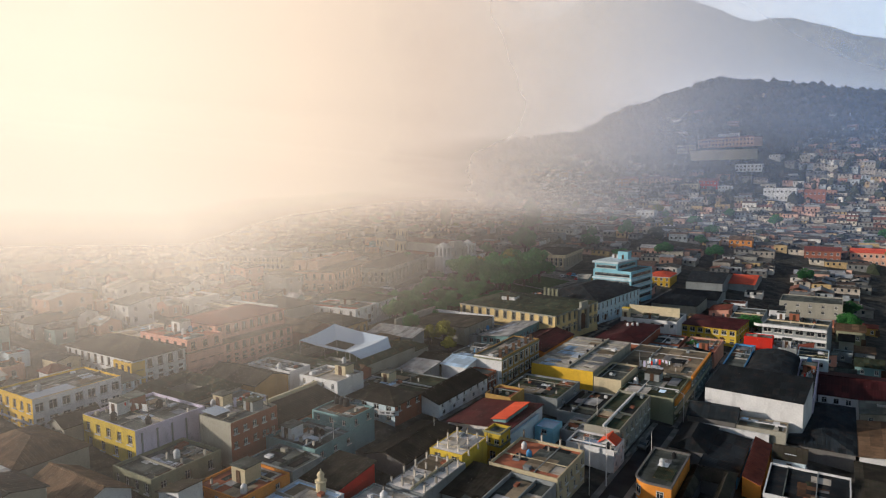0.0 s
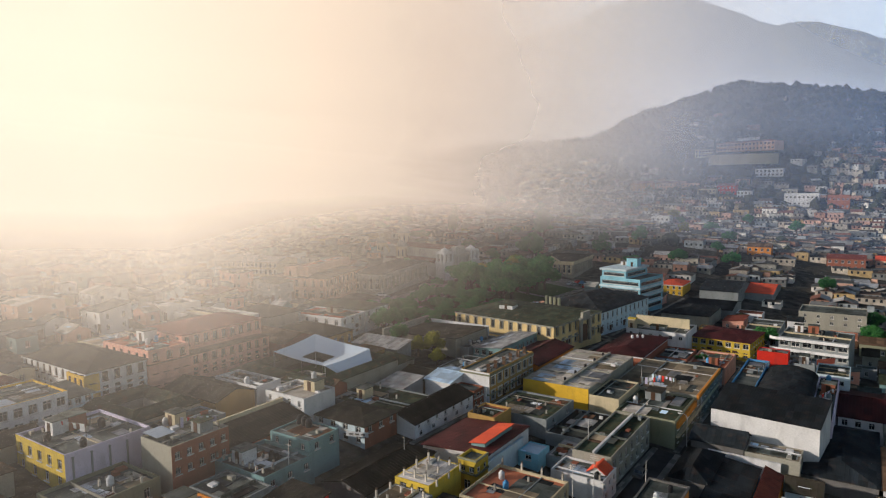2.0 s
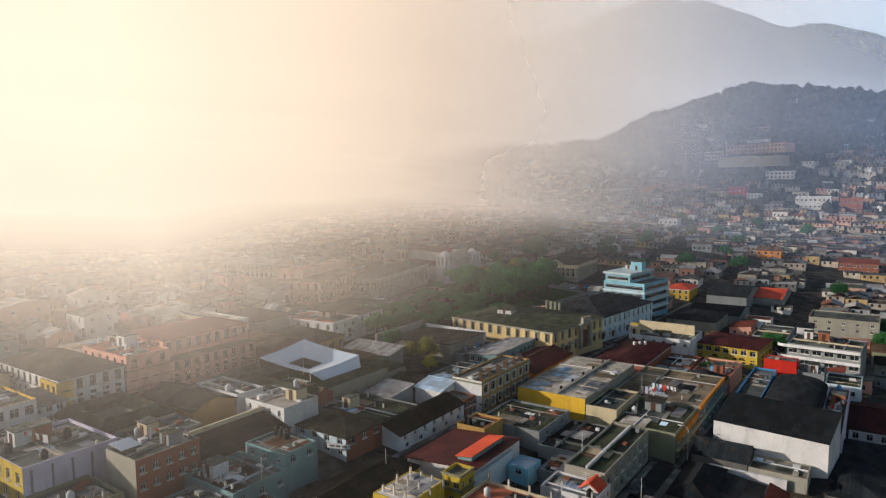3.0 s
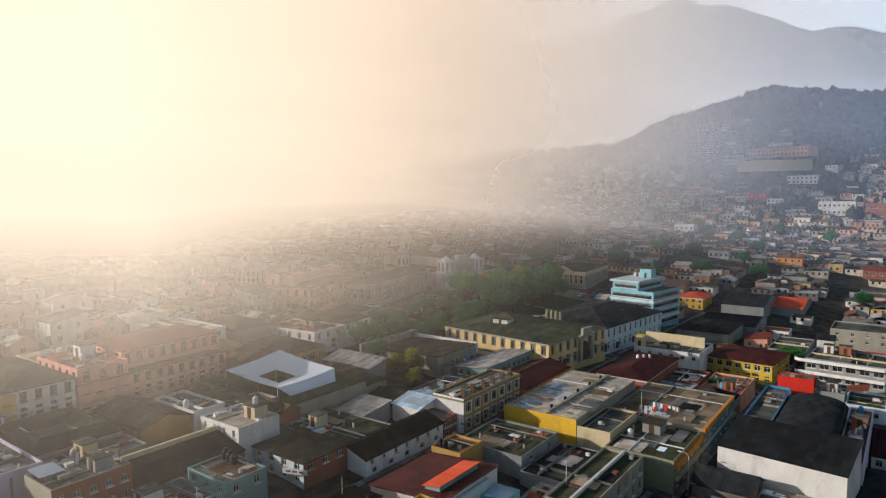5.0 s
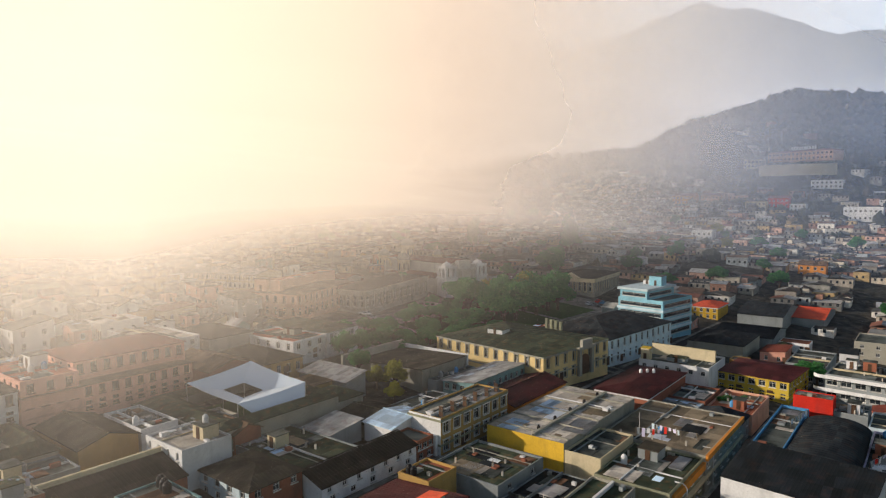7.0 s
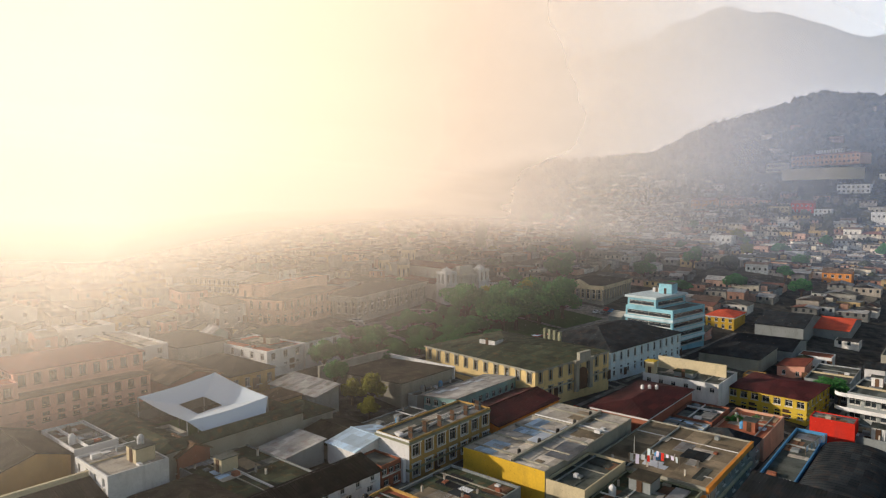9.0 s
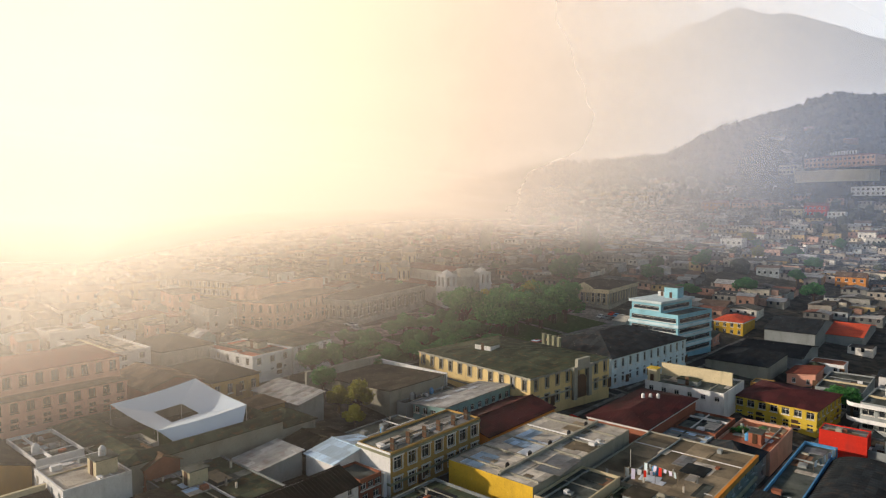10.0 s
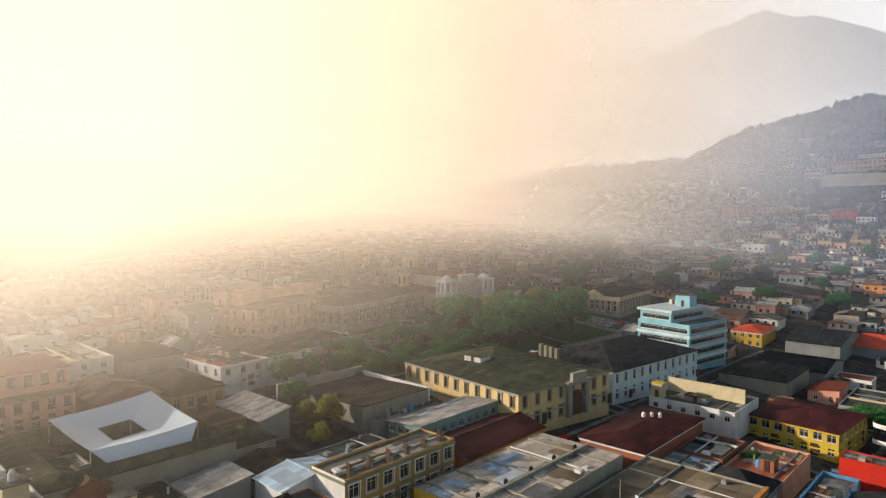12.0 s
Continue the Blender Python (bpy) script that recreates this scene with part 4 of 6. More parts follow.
parapet(-25.1, -24.45, 149, 192, 5.9, 6.25, "cream", "cream string course along a house front")
house(-45.1, -38.3, 151, 165.6, 8.6, "flat", "cream", "concrete", label="cream house with a blank end wall", parapet=0.8)
house(-38, -25.4, 148, 165.6, 8.4, "flat", "olive", "moss", parapet=0.5, windows={"E": [(4, 1.2, 1.8), (4, 1.2, 1.6)]}, label="olive house with a mossy flat roof")
clutter(-37, -27, 150, 165, 8.4, 12, 2, 3, 3)
roof_hut(-33, 161, 8.4, 3.5, 4, 2.0, "grey", "tile")
house(-37, -29.8, 121.5, 145, 8.4, "flat", "stone", "moss", parapet=0.8, windows={"E": [(7, 1.3, 2.0), (7, 1.3, 1.7)]}, label="long stone-coloured house with a mossy roof terrace")
parapet(-33.4, -33.1, 122, 144.6, 8.42, 9.0, "white", "thin white dividing wall on a roof")
house(-46.4, -38.2, 131, 147, 5.6, "flat", "grey", "darksheet", parapet=0.3, label="low dark-roofed yard building")
house(-61, -47, 132.5, 147, 6.3, "flat", "grey", "moss", parapet=0.8, windows={"E": [None, (2, 1.2, 1.2)]}, label="grey block with a high bare parapet")
clutter(-60, -48, 133.5, 146, 6.3, 14, 0, 5, 3, 0)
house(-61.3, -55, 125, 132.2, 6.8, "flat", "ochre", "terrace", parapet=0.8, label="small ochre house with a roof terrace")
water_tank(-60.2, 126.4, 6.8)
water_tank(-59.1, 126.2, 6.8)
house(-61.2, -47.2, 109, 124.6, 6.2, "shedW", "white", "maroon", rise=1.2, label="broad house under a dark red-brown roof", over=0.3)
house(-52.4, -49.6, 111.5, 122, 8.0, "shedW", "teal", "redsheet", rise=0.6, label="rooftop gallery under a bright red sheet roof", keep=False, windows={"E": [None, (6, 1.0, 1.2)]}, ribs=0.5)
house(-50, -46.6, 103.2, 107.3, 8.4, "flat", "lemon", "concrete", parapet=0.9, side_mats={}, cornice=(6.2, 8.6), trim_mat="olive", windows={"S": [(1, 1.2, 2), (2, 1.0, 1.0)], "E": [None, (2, 1.0, 1.0)]}, label="little yellow tower house with brown bands")
parapet(-46.9, -46.6, 107.5, 121, 0, 7.2, "paleblue", "long pale blue party wall")
house(-46.2, -42.2, 118.5, 123.5, 5.6, "flat", "skyblue", "bluesheet", parapet=0.25, windows={"S": [None, (1, 1.2, 1.3)]}, label="small sky-blue house with a flat roof")
house(-42, -37.2, 121.8, 130.6, 4.4, "flat", "grey", "sheet", parapet=0.3, label="low grey yard building")
house(-38, -28.6, 114.6, 121.2, 6.7, "flat", "white", "concrete", parapet=0.7, windows={"E": [(2, 1.1, 1.8), (3, 1.0, 1.4)]}, label="white house beside the street")
clutter(-37.5, -29, 115, 120.5, 6.7, 15, 1, 3, 3)
house(-32.3, -29.4, 117.6, 120.6, 7.3, "gy", "white", "redsheet", rise=1.2, label="orange canvas shelter on a roof", keep=False, name="roof_shelter", category="shelter")
house(-44.5, -32, 95, 107.8, 7.6, "flat", "cream", "terrace", parapet=0.9, windows={"E": [(4, 1.2, 2.0), (5, 1.1, 1.5)]}, label="cream house with a red paved roof terrace")
for k in range(4):
    column_stub(-43.6 + 3.6 * k, 107.2, 8.3, 1.6)
clutter(-43, -35, 97, 106, 7.6, 16, 2, 2, 1, 0)
house(-40, -32, 84, 94.6, 6.8, "flat", "grey", "concrete", parapet=1.3, label="grey house with a deep bare parapet")
house(-47, -40.4, 84, 94.6, 5.6, "shedS", "grey", "tile", rise=0.8, label="low house with a dark tiled roof")
house(-55, -48.4, 92.3, 101.5, 7.8, "flat", "lemon", "deck", parapet=0.12, label="unfinished house with a pale concrete deck", windows={"S": [None, (2, 1.2, 1.4)]})
house(-54.5, -47.4, 79, 92, 6.6, "flat", "grey", "deck", parapet=0.12, label="unfinished house with a pale concrete slab")
for i in range(4):
    for j in range(7):
        column_stub(-54.1 + 2.1 * i, 80 + 3.4 * j, 7.8 if 80 + 3.4 * j > 92 else 6.6, 1.4 + 0.5 * ((i * 7 + j * 3) % 4) / 3)
house(-64.6, -56, 86.5, 103, 5.6, "gy", "darkgrey", "tile", rise=1.3, label="long black-roofed shed beside the street")
house(-62, -56.5, 103.3, 106, 4.4, "shedS", "lemon", "tile", rise=0.5, label="low yellow lean-to beside a taller house")

# ---------------------------------------------------------------- east of the nearer street
house(-20, 0.3, 156, 168, 12.3, "shedS", "white", "darksheet", rise=2.6, over=0.15, rz=-6, label="big hall with a white side wall and dark sheet roof", name="hall", category="hall", ribs=0.5)
house(-14.4, -3.4, 171.5, 197, 11.9, "barrel", "darkgrey", "darksheet", rise=2.2, label="hall with a dark barrel-vaulted metal roof", name="hall", category="hall")
house(-20, -14.7, 168.4, 203, 11.6, "flat", "blue", "concrete", parapet=1.0, label="blue-parapeted building with a flat roof")
house(-3, 1.4, 168.4, 204, 11, "flat", "lavender", "concrete", parapet=0.8, label="pale lilac building with a cluttered roof")
clutter(-2.6, 1, 170, 203, 11, 21, 4, 14, 8, 1)
house(-18.6, -12.1, 206.5, 215, 10, "flat", "grey", "concrete", label="shop building under a bright red roof box")
house(-18.6, -11, 206.3, 211, 14.6, "flat", "red", "sheet", parapet=0.3, label="bright red blank-walled box over a shop", keep=False, name="red_box", category="hoarding", z=0.0)
house(-11.8, -4.6, 207.5, 216, 12.6, "flat", "grey", "concrete", label="grey concrete building beside a red hoarding")
house(-4.2, 3.5, 206, 218, 11.8, "flat", "paleblue", "concrete", windows={"S": [None, None, (2, 1.4, 1.2)]}, label="pale blue rendered building")
clutter(-11.5, -5, 208, 215.5, 12.6, 22, 1, 4, 1, 1)


def rounded_corner_house():
    """A two-storey corner house whose front turns the corner in a quarter circle."""
    ob = thing("house", -19.8, 114, 0, 0, "orange and white corner house with a rounded front", "house", top=7.6)
    TAKEN.append((-23, -16.6, 106.5, 121.5))
    ROOFS.append((-23, -16.6, 106.5, 121.5, 7.6, shift(-19.8, 114, 7.6)))
    a, c, h, rad = 3.2, 7.5, 4.6, 3.0
    line = [(-a, c)] + [(-a + rad - rad * math.cos(math.pi / 2 * i / 10), -c + rad - rad * math.sin(math.pi / 2 * i / 10)) for i in range(11)] + [(a, -c), (a, c)]
    for name, mat, z0, z1, out in (("lower_wall", "white", -2.5, 1.2, 0.03), ("wall", "orange", 1.2, h, 0.0), ("cornice", "darkgrey", h, h + 0.25, 0.12)):
        b = Build()
        for i in range(len(line)):
            p, q = Vector(line[i]), Vector(line[(i + 1) % len(line)])
            k = 1 + out / 3
            b.face([(p.x * k, p.y * k, z0), (q.x * k, q.y * k, z0), (q.x * k, q.y * k, z1), (p.x * k, p.y * k, z1)])
            if name == "cornice":
                b.face([(p.x * k, p.y * k, z1), (q.x * k, q.y * k, z1), (q.x * 0.94, q.y * 0.97, z1), (p.x * 0.94, p.y * 0.97, z1)])
                b.face([(p.x * 0.94, p.y * 0.97, z1), (q.x * 0.94, q.y * 0.97, z1), (q.x * 0.94, q.y * 0.97, h - 0.2), (p.x * 0.94, p.y * 0.97, h - 0.2)])
        part(name, b, [M[mat]], ob)
    b = Build()
    b.face([(x * 0.94, y * 0.97, h) for x, y in line])
    b.face([(x * 0.94, y * 0.97, h - 0.2) for x, y in reversed(line)])
    part("roof", b, [M["concrete"]], ob)
    wm, pm = window_meshes(1.2, 1.5, False, "frame")
    for x, y, turn in ((-a - 0.02, 4, 270), (-a - 0.02, 0.5, 270), (-a - 0.02, -3, 270), (-a + 0.86, -c + 0.86, 315), (1.4, -c - 0.02, 0)):
        w = part("window", wm, None, ob, m=Matrix.Translation((x, y, 2.2)) @ pose(0, 0, 0, 0, 0, turn))
        part("pane", pm, None, w)


rounded_corner_house()
clutter(-21.5, -17.8, 111, 120, 7.6, 23, 2, 0, 2, 0)
loose_sheet(-18.8, 111.5, 7.6, 3.2, 5.0, "moss", label="olive canvas laid over a roof hatch")
house(-21.5, -15.2, 130, 145, 5.6, "hip", "darkgrey", "darksheet", rise=1.6, label="dark house with a black hip roof")
house(-15, -8.6, 125, 144, 4.6, "shedE", "blue", "darksheet", rise=0.9, label="low house with a blue yard wall")
house(-7.6, -4.6, 123, 143.5, 5.8, "shedE", "orange", "redtile", rise=1.2, label="narrow wing under an orange sheet roof", over=0.1)
parapet(-18.4, -5.5, 146.8, 147.2, 0, 6.4, "white", "white yard wall")
house(-22, -12.2, 147.8, 155.6, 7.2, "gx", "darkgrey", "darksheet", rise=2.0, label="dark gabled shed beside a white hall")
for k in range(4):
    loose_sheet(-11 + 1.9 * k, 151.8, 7.2, 1.5, 2.8, "whitesheet" if k % 2 else "bluesheet", rx=8, rz=-4, label="white and blue plastic roofing strip")
house(-12, -2.5, 147.8, 154.6, 7.6, "flat", "stone", "brownroof", parapet=0.3, label="low building with patched roof strips")
house(-2.2, 10, 150, 181, 6.6, "hip", "darkgrey", "darksheet", rise=1.6, label="large building under a nearly black roof")
house(2.2, 18, 187, 210, 8.6, "gx", "white", "maroon", rise=2.0, label="long building with a maroon sheet roof", windows={"S": [None, (6, 1.2, 1.4)]})
house(10.6, 20, 150, 172, 7.6, "shedW", "white", "browntile", rise=1.2, label="white house with a brown tiled roof")
house(-4, 9, 120, 134, 6.6, "flat", "white", "darksheet", parapet=0.7, label="white-walled yard house with dark roofs")
house(-16, -8.8, 106, 124.4, 4.8, "court", "darkgrey", "tile", rise=1.0, label="dark courtyard house with old tiles")
house(10, 20, 126, 147, 6.8, "shedN", "white", "tile", rise=1.6, label="white-walled house with a dark roof")


def office_block():
    """Grey office house with open floors between long white balcony slabs that round the corner."""
    ob = house(-16.5, 3, 245, 262, 12.6, "flat", "grey", "concrete", parapet=0.8, windows={"S": [(6, 2.4, 1.6)] * 3}, label="grey office building with long white balconies", name="office_building", category="office", rz=-4)
    for z in (2.7, 6.0, 9.4):
        b = Build()
        b.box(-10.2, 9.75, -10.6, -8.52, z - 0.15, z + 0.15)
        b.box(-10.2, 9.75, -10.75, -10.603, z - 0.15, z + 0.75)
        n = 8
        for i in range(n):
            w0, w1 = math.pi / 2 * i / n, math.pi / 2 * (i + 1) / n
            p0, p1 = (-10.2 - 2.2 * math.sin(w0), -8.5 - 2.2 * math.cos(w0)), (-10.2 - 2.2 * math.sin(w1), -8.5 - 2.2 * math.cos(w1))
            b.face([(*p0, z - 0.15), (*p1, z - 0.15), (*p1, z + 0.75), (*p0, z + 0.75)])
            b.face([(-10.2, -8.5, z + 0.15), (*p0, z + 0.15), (*p1, z + 0.15)])
        part("balcony", b, [M["white"]], ob, "white rounded balcony slab")


office_block()
clutter(-15, 2, 246, 261, 12.6, 25, 2, 4, 2, 2)
house(-41.5, -23, 237.5, 257, 8.6, "hip", "lemon", "maroon", rise=1.5, windows={"S": [(7, 1.3, 1.5), (7, 1.7, 1.6)], "E": [(6, 1.3, 1.5), (6, 1.4, 1.5)]}, cornice=(4.4, 8.2), rz=-5, label="long yellow two-storey building with a dark red roof")
house(-61.5, -42, 229, 245, 8.2, "flat", "white", "concrete", parapet=0.8, windows={"S": [None, (6, 1.2, 1.2)]}, label="white flat-roofed building with a small row of windows")
parapet(-61, -43, 238.5, 239, 8.2, 11.4, "cream", "tall cream rooftop wall catching the sun")
roof_hut(-60, 231, 8.2, 2.4, 2.4, 3.4, "cream", "lemon")
roof_hut(-52, 234, 8.2, 5, 3, 1.2, "grey", "moss")
house(-58, -45.2, 192, 219, 8.4, "hip", "brick", "maroon", rise=1.3, over=0.5, label="house under a broad maroon sheet roof", cornice=(7.8,), trim_mat="white")
for k in range(3):
    water_tank(-53 + 1.3 * k, 208 + k, 9.5, "white", 0.7)
house(-44.6, -36, 192, 204, 6.5, "flat", "grey", "bluesheet", parapet=0.4, label="low house with a pale blue sheet roof")
house(-44.6, -36, 205, 218, 6.8, "flat", "brick", "concrete", parapet=0.9, label="bare brick house with a ruined upper wall", windows={"S": [None, (2, 1.2, 1.5)]})
house(-35.6, -26, 193, 203, 7.4, "hip", "stone", "darksheet", rise=2.4, label="stone-coloured house with a dark hip roof", windows={"E": [(2, 1.2, 1.8), (2, 1.0, 1.4)]})
house(-35.6, -25.5, 204, 222, 7, "flat", "salmon", "terrace", parapet=1.0, label="salmon house with a roof terrace", windows={"S": [None, (2, 1.2, 1.4)]})
clutter(-35, -26, 205, 221, 7, 26, 2, 5, 3, 1)

# ---------------------------------------------------------------- west of the long street
house(-107, -69.2, 191.5, 222, 10.7, "hip", "palecream", "moss", rise=1.5, over=0.15, windows={"S": [None, (11, 1.1, 2.6)], "E": [(8, 1.4, 2.8), (8, 1.1, 2.6)]}, arch=True, frame_mat="stone", cornice=(5.4, 10.3),
      rz=-7, label="long cream colonial palace with arched windows and cornices", name="palace", category="palace", trim_mat="stone")
roof_hut(-94, 204, 11.4, 5, 4, 1.5, "white", "moss")
for k in range(4):
    parapet(-90 + 1.6 * k, -89.2 + 1.6 * k, 223.4, 224.4, GZ, 13.6, "olive", "dark masonry chimney stack in a row")


def portal():
    ob = thing("portal", -68.9, 207.5, 0, 83, "tall arched stone portal on a palace front", "portal", by=shift_on(-88, 206, 10.7))
    ob.scale = (1, 1, 0.76)
    b = Build()
    for s in (-1, 1):
        b.box(s * 2.9 - 0.6, s * 2.9 + 0.6, -0.9, -0.15, 0, 9.2)
    b.box(-4, 4, -1.1, -0.15, 9.203, 10.2)
    b.box(-2.4, 2.4, -1.0, -0.15, 10.203, 12.6)
    part("frame", b, [M["stone"]], ob)
    b = Build()
    pts = [(-2.1, 0.0)] + [(2.1 * -math.cos(math.pi * i / 10), 5.2 + 2.1 * math.sin(math.pi * i / 10)) for i in range(11)] + [(2.1, 0.0)]
    b.face([(x, -0.2, z) for x, z in pts])
    b.face([(x, -0.16, z) for x, z in reversed(pts)])
    part("doorway", b, [M["wood"]], ob)


portal()
house(-93, -67.5, 228, 268, 10.6, "hip", "paleblue", "darksheet", rise=4.0, over=0.5, windows={"E": [(11, 1.2, 2.4), (11, 1.2, 2.4)], "S": [(6, 1.2, 2.2), (6, 1.2, 2.4)]}, cornice=(5.2, 10.2), rz=-7, label="pale blue civic building under a dark hip roof")
house(-85.5, -76.6, 167.5, 190, 7.4, "shedW", "teal", "sheet", rise=1.0, windows={"E": [None, (9, 1.3, 1.4)], "S": [None, (4, 1.3, 1.4)]}, label="teal gallery with a patched sheet roof")
for k in range(6):
    loose_sheet(-83.5 + 1.0 * (k % 3), 171 + 3.1 * k, 7.75, 1.3, 3.2, "whitesheet", ry=-6, label="white roofing strip on a sheet roof")
house(-76.2, -64.6, 166, 189.5, 6.6, "gy", "orange", "maroon", rise=1.6, label="house with orange walls and a dark red roof")
house(-111, -89.5, 164.5, 182, 7.0, "shedW", "stone", "tile", rise=0.8, label="broad low house with a black roof")
parapet(-111.3, -89.2, 182.2, 182.6, 0, 8.2, "white", "white boundary wall of a low house")
parapet(-112.5, -111.8, 160, 183, 0, 7.4, "stone", "stone boundary wall of a low house")
house(-88.8, -86.2, 166, 182, 6.4, "flat", "grey", "concrete", parapet=0.4, label="narrow grey service wing")
clutter(-88.6, -86.4, 167, 181, 6.4, 28, 3, 2, 1)
house(-73.4, -65.6, 141, 164, 9.8, "flat", "ochre", "concrete", parapet=0.6, windows={"E": [(7, 1.7, 2.2), (7, 1.9, 2.2)]}, arch=True, cornice=(4.8, 9.4), label="ochre arcaded corner building with a concrete roof", side_mats={"S": "white"}, trim_mat="olive")
for k in range(6):
    roof_hut(-66.8 - 0.2 * (k % 2), 143 + 3.8 * k, 9.8, 0.7, 0.7, 1.1, "grey", "concrete")
house(-84.5, -73.8, 147.5, 162, 5.6, "flat", "grey", "concrete", parapet=0.4, label="low grey yard building with a cluttered roof")
clutter(-84, -74.5, 148, 161, 5.6, 29, 2, 3, 4, 0)
house(-79.6, -72.6, 135.5, 147, 7.2, "gx", "white", "bluesheet", rise=1.0, label="shed with a pale blue sheet roof")
house(-72.2, -65.8, 140.2, 140.8, 6.6, "flat", "white", "concrete", parapet=0.2, label="white end wall of a corner building")
house(-72.4, -66.2, 135.5, 140, 6.6, "flat", "brick", "concrete", parapet=0.6, windows={"E": [(2, 1.2, 1.8), (3, 1.2, 1.6)]}, label="red house with white-framed windows")
house(-70.6, -66.2, 113.2, 135.2, 6.2, "shedE", "white", "tile", rise=1.7, windows={"E": [(5, 1.2, 1.4), (7, 0.9, 1.2)]}, label="long white house with a black tiled roof")
house(-83.4, -70.6, 103.2, 112.9, 6.8, "hip", "paleblue", "tile", rise=1.4, side_mats={"E": "brick"}, windows={"S": [(4, 1.2, 1.9), (4, 1.3, 1.3)], "E": [None, (3, 1.2, 1.3)]}, label="corner house with blue and red-brown walls and old tiles")


def shop_sign():
    ob = thing("shop_sign", -71.5, 102.4, 5.4, 20, "white shop sign board over a corner door", "sign")
    b = Build()
    b.box(-2.2, 2.2, -0.06, 0.06, 0, 0.9)
    part("board", b, [M["white"]], ob)
    for k in range(3):
        b = Build()
        b.box(-1.6 + 1.15 * k, -0.75 + 1.15 * k, -0.085, -0.063, 0.3, 0.6)
        part("lettering_bar", b, [M["darkgrey"]], ob)


shop_sign()
house(-94.6, -83.7, 100.4, 109, 8.9, "flat", "white", "lightconcrete", parapet=0.6, windows={"S": [(2, 1.1, 2.2), (2, 1.1, 2.2), (4, 0.8, 1.3)]}, label="white three-storey house with a roof terrace")
roof_hut(-87, 106.5, 8.9, 3, 2.8, 2.2, "cream", "concrete")
water_tank(-87, 106.5, 11.26, "white", 0.9)
house(-101, -94.9, 109.3, 118, 6.8, "flat", "stone", "concrete", parapet=0.9, label="stone house with a stained flat roof")
house(-91.8, -71, 113.4, 126, 5.2, "flat", "grey", "moss", parapet=0.5, label="low house with a mossy stained roof")
clutter(-91, -76, 114, 125, 5.2, 30, 1, 4, 5, 1)
house(-87, -79.8, 126.4, 135, 5.2, "shedS", "grey", "sheet", rise=1.0, label="low yard house with a grey sheet roof", windows={"S": [(3, 1, 1.2)]})
house(-89.2, -81.6, 81, 100.2, 5.9, "shedE", "brick", "tile", rise=1.9, label="long brick house with a single-pitch tiled roof", over=0.2)
parapet(-89.7, -89.25, 80.8, 100.2, 0, 8.1, "cream", "cream ridge wall catching the low sun")
house(-88.6, -80.6, 70, 80.4, 10.4, "flat", "stone", "concrete", parapet=0.7, side_mats={"E": "brick"}, windows={"E": [None, (5, 0.9, 1.1), (5, 0.9, 1.1)]}, label="tall narrow house of grey render and bare brick")
loose_sheet(-86.8, 72, 11.2, 3.8, 3.2, "whitesheet", ry=3, label="white sheet canopy on a roof")
roof_hut(-83.5, 77.5, 10.4, 2.4, 2.4, 1.8, "grey", "moss")
house(-80.2, -68.4, 77.6, 88, 6.6, "flat", "teal", "concrete", parapet=1.2, label="greenish concrete house with bare pilasters", windows={"E": [None, (3, 1.0, 1.2)]})
house(-79.4, -70, 88.3, 95.4, 8.8, "flat", "teal", "concrete", parapet=0.5, windows={"S": [None, None, (3, 0.9, 1.1)], "E": [None, None, (2, 1.0, 1.2)]}, label="greenish concrete upper house with roof tanks")
for k in range(3):
    water_tank(-78 + 1.4 * k, 94 - 0.3 * k, 8.8, "plastic_black", 1.1)
clutter(-79.5, -69.5, 78.5, 87, 6.6, 31, 2, 4, 2, 1)
for k in range(8):
    column_stub(-79.8 + 1.55 * k, 77.9, 7.8, 1.0)
house(-107, -91.6, 60, 73.6, 8.4, "flat", "lavender", "concrete", parapet=0.9, side_mats={"S": "lemon"}, windows={"S": [(4, 1.3, 2.2), (5, 1.3, 1.6)]}, label="lavender house with a yellow front and a cluttered roof")
clutter(-106, -92.5, 61, 73, 8.4, 32, 4, 9, 6, 2)
for k in range(5):
    parapet(-91.58, -91.4, 61 + 2.8 * k, 61.25 + 2.8 * k, 3.5, 8.8, "grey", "slender pilaster on a side wall")
house(-112, -107.3, 57, 64, 5.6, "gy", "stone", "tile", rise=1.6, label="small tiled house with arched windows", windows={"S": [(2, 1, 1.8)]})
house(-114, -97.2, 44, 55.6, 5.4, "hip", "stone", "browntile", rise=2.4, label="house under a broad brown hip roof")
house(-94.6, -80.6, 44.5, 52.4, 5.6, "gx", "white", "browntile", rise=2.0, windows={"S": [(4, 1.1, 1.8)]}, label="white house with a plain brown gabled roof")
house(-108, -97, 36, 43.6, 5.0, "shedS", "grey", "sheet", rise=0.8, label="shed with a patched sheet roof")
for k in range(5):
    loose_sheet(-106 + 2.2 * k, 40, 5.6, 1.6, 4.5, "terrace" if k % 2 else "whitesheet", rx=6, label="rust-red and white roofing strips")
house(-91.2, -81.2, 56, 68.8, 4.4, "flat", "olive", "concrete", parapet=1.0, label="low dark yard house with a stained roof", windows={"S": [(4, 1, 1.8)], "E": [(3, 1, 1.6)]})
clutter(-90.5, -82, 57, 68, 4.4, 33, 1, 6, 4, 0)
house(-76.5, -66.6, 60, 70, 6.2, "flat", "orange", "terrace", parapet=0.7, windows={"S": [(3, 1, 1.6), (3, 1, 1.4)], "E": [(2, 1, 1.4)] * 2}, label="orange house with a terracotta roof terrace")
clutter(-76, -67, 61, 69.5, 6.2, 34, 2, 2, 2, 1)
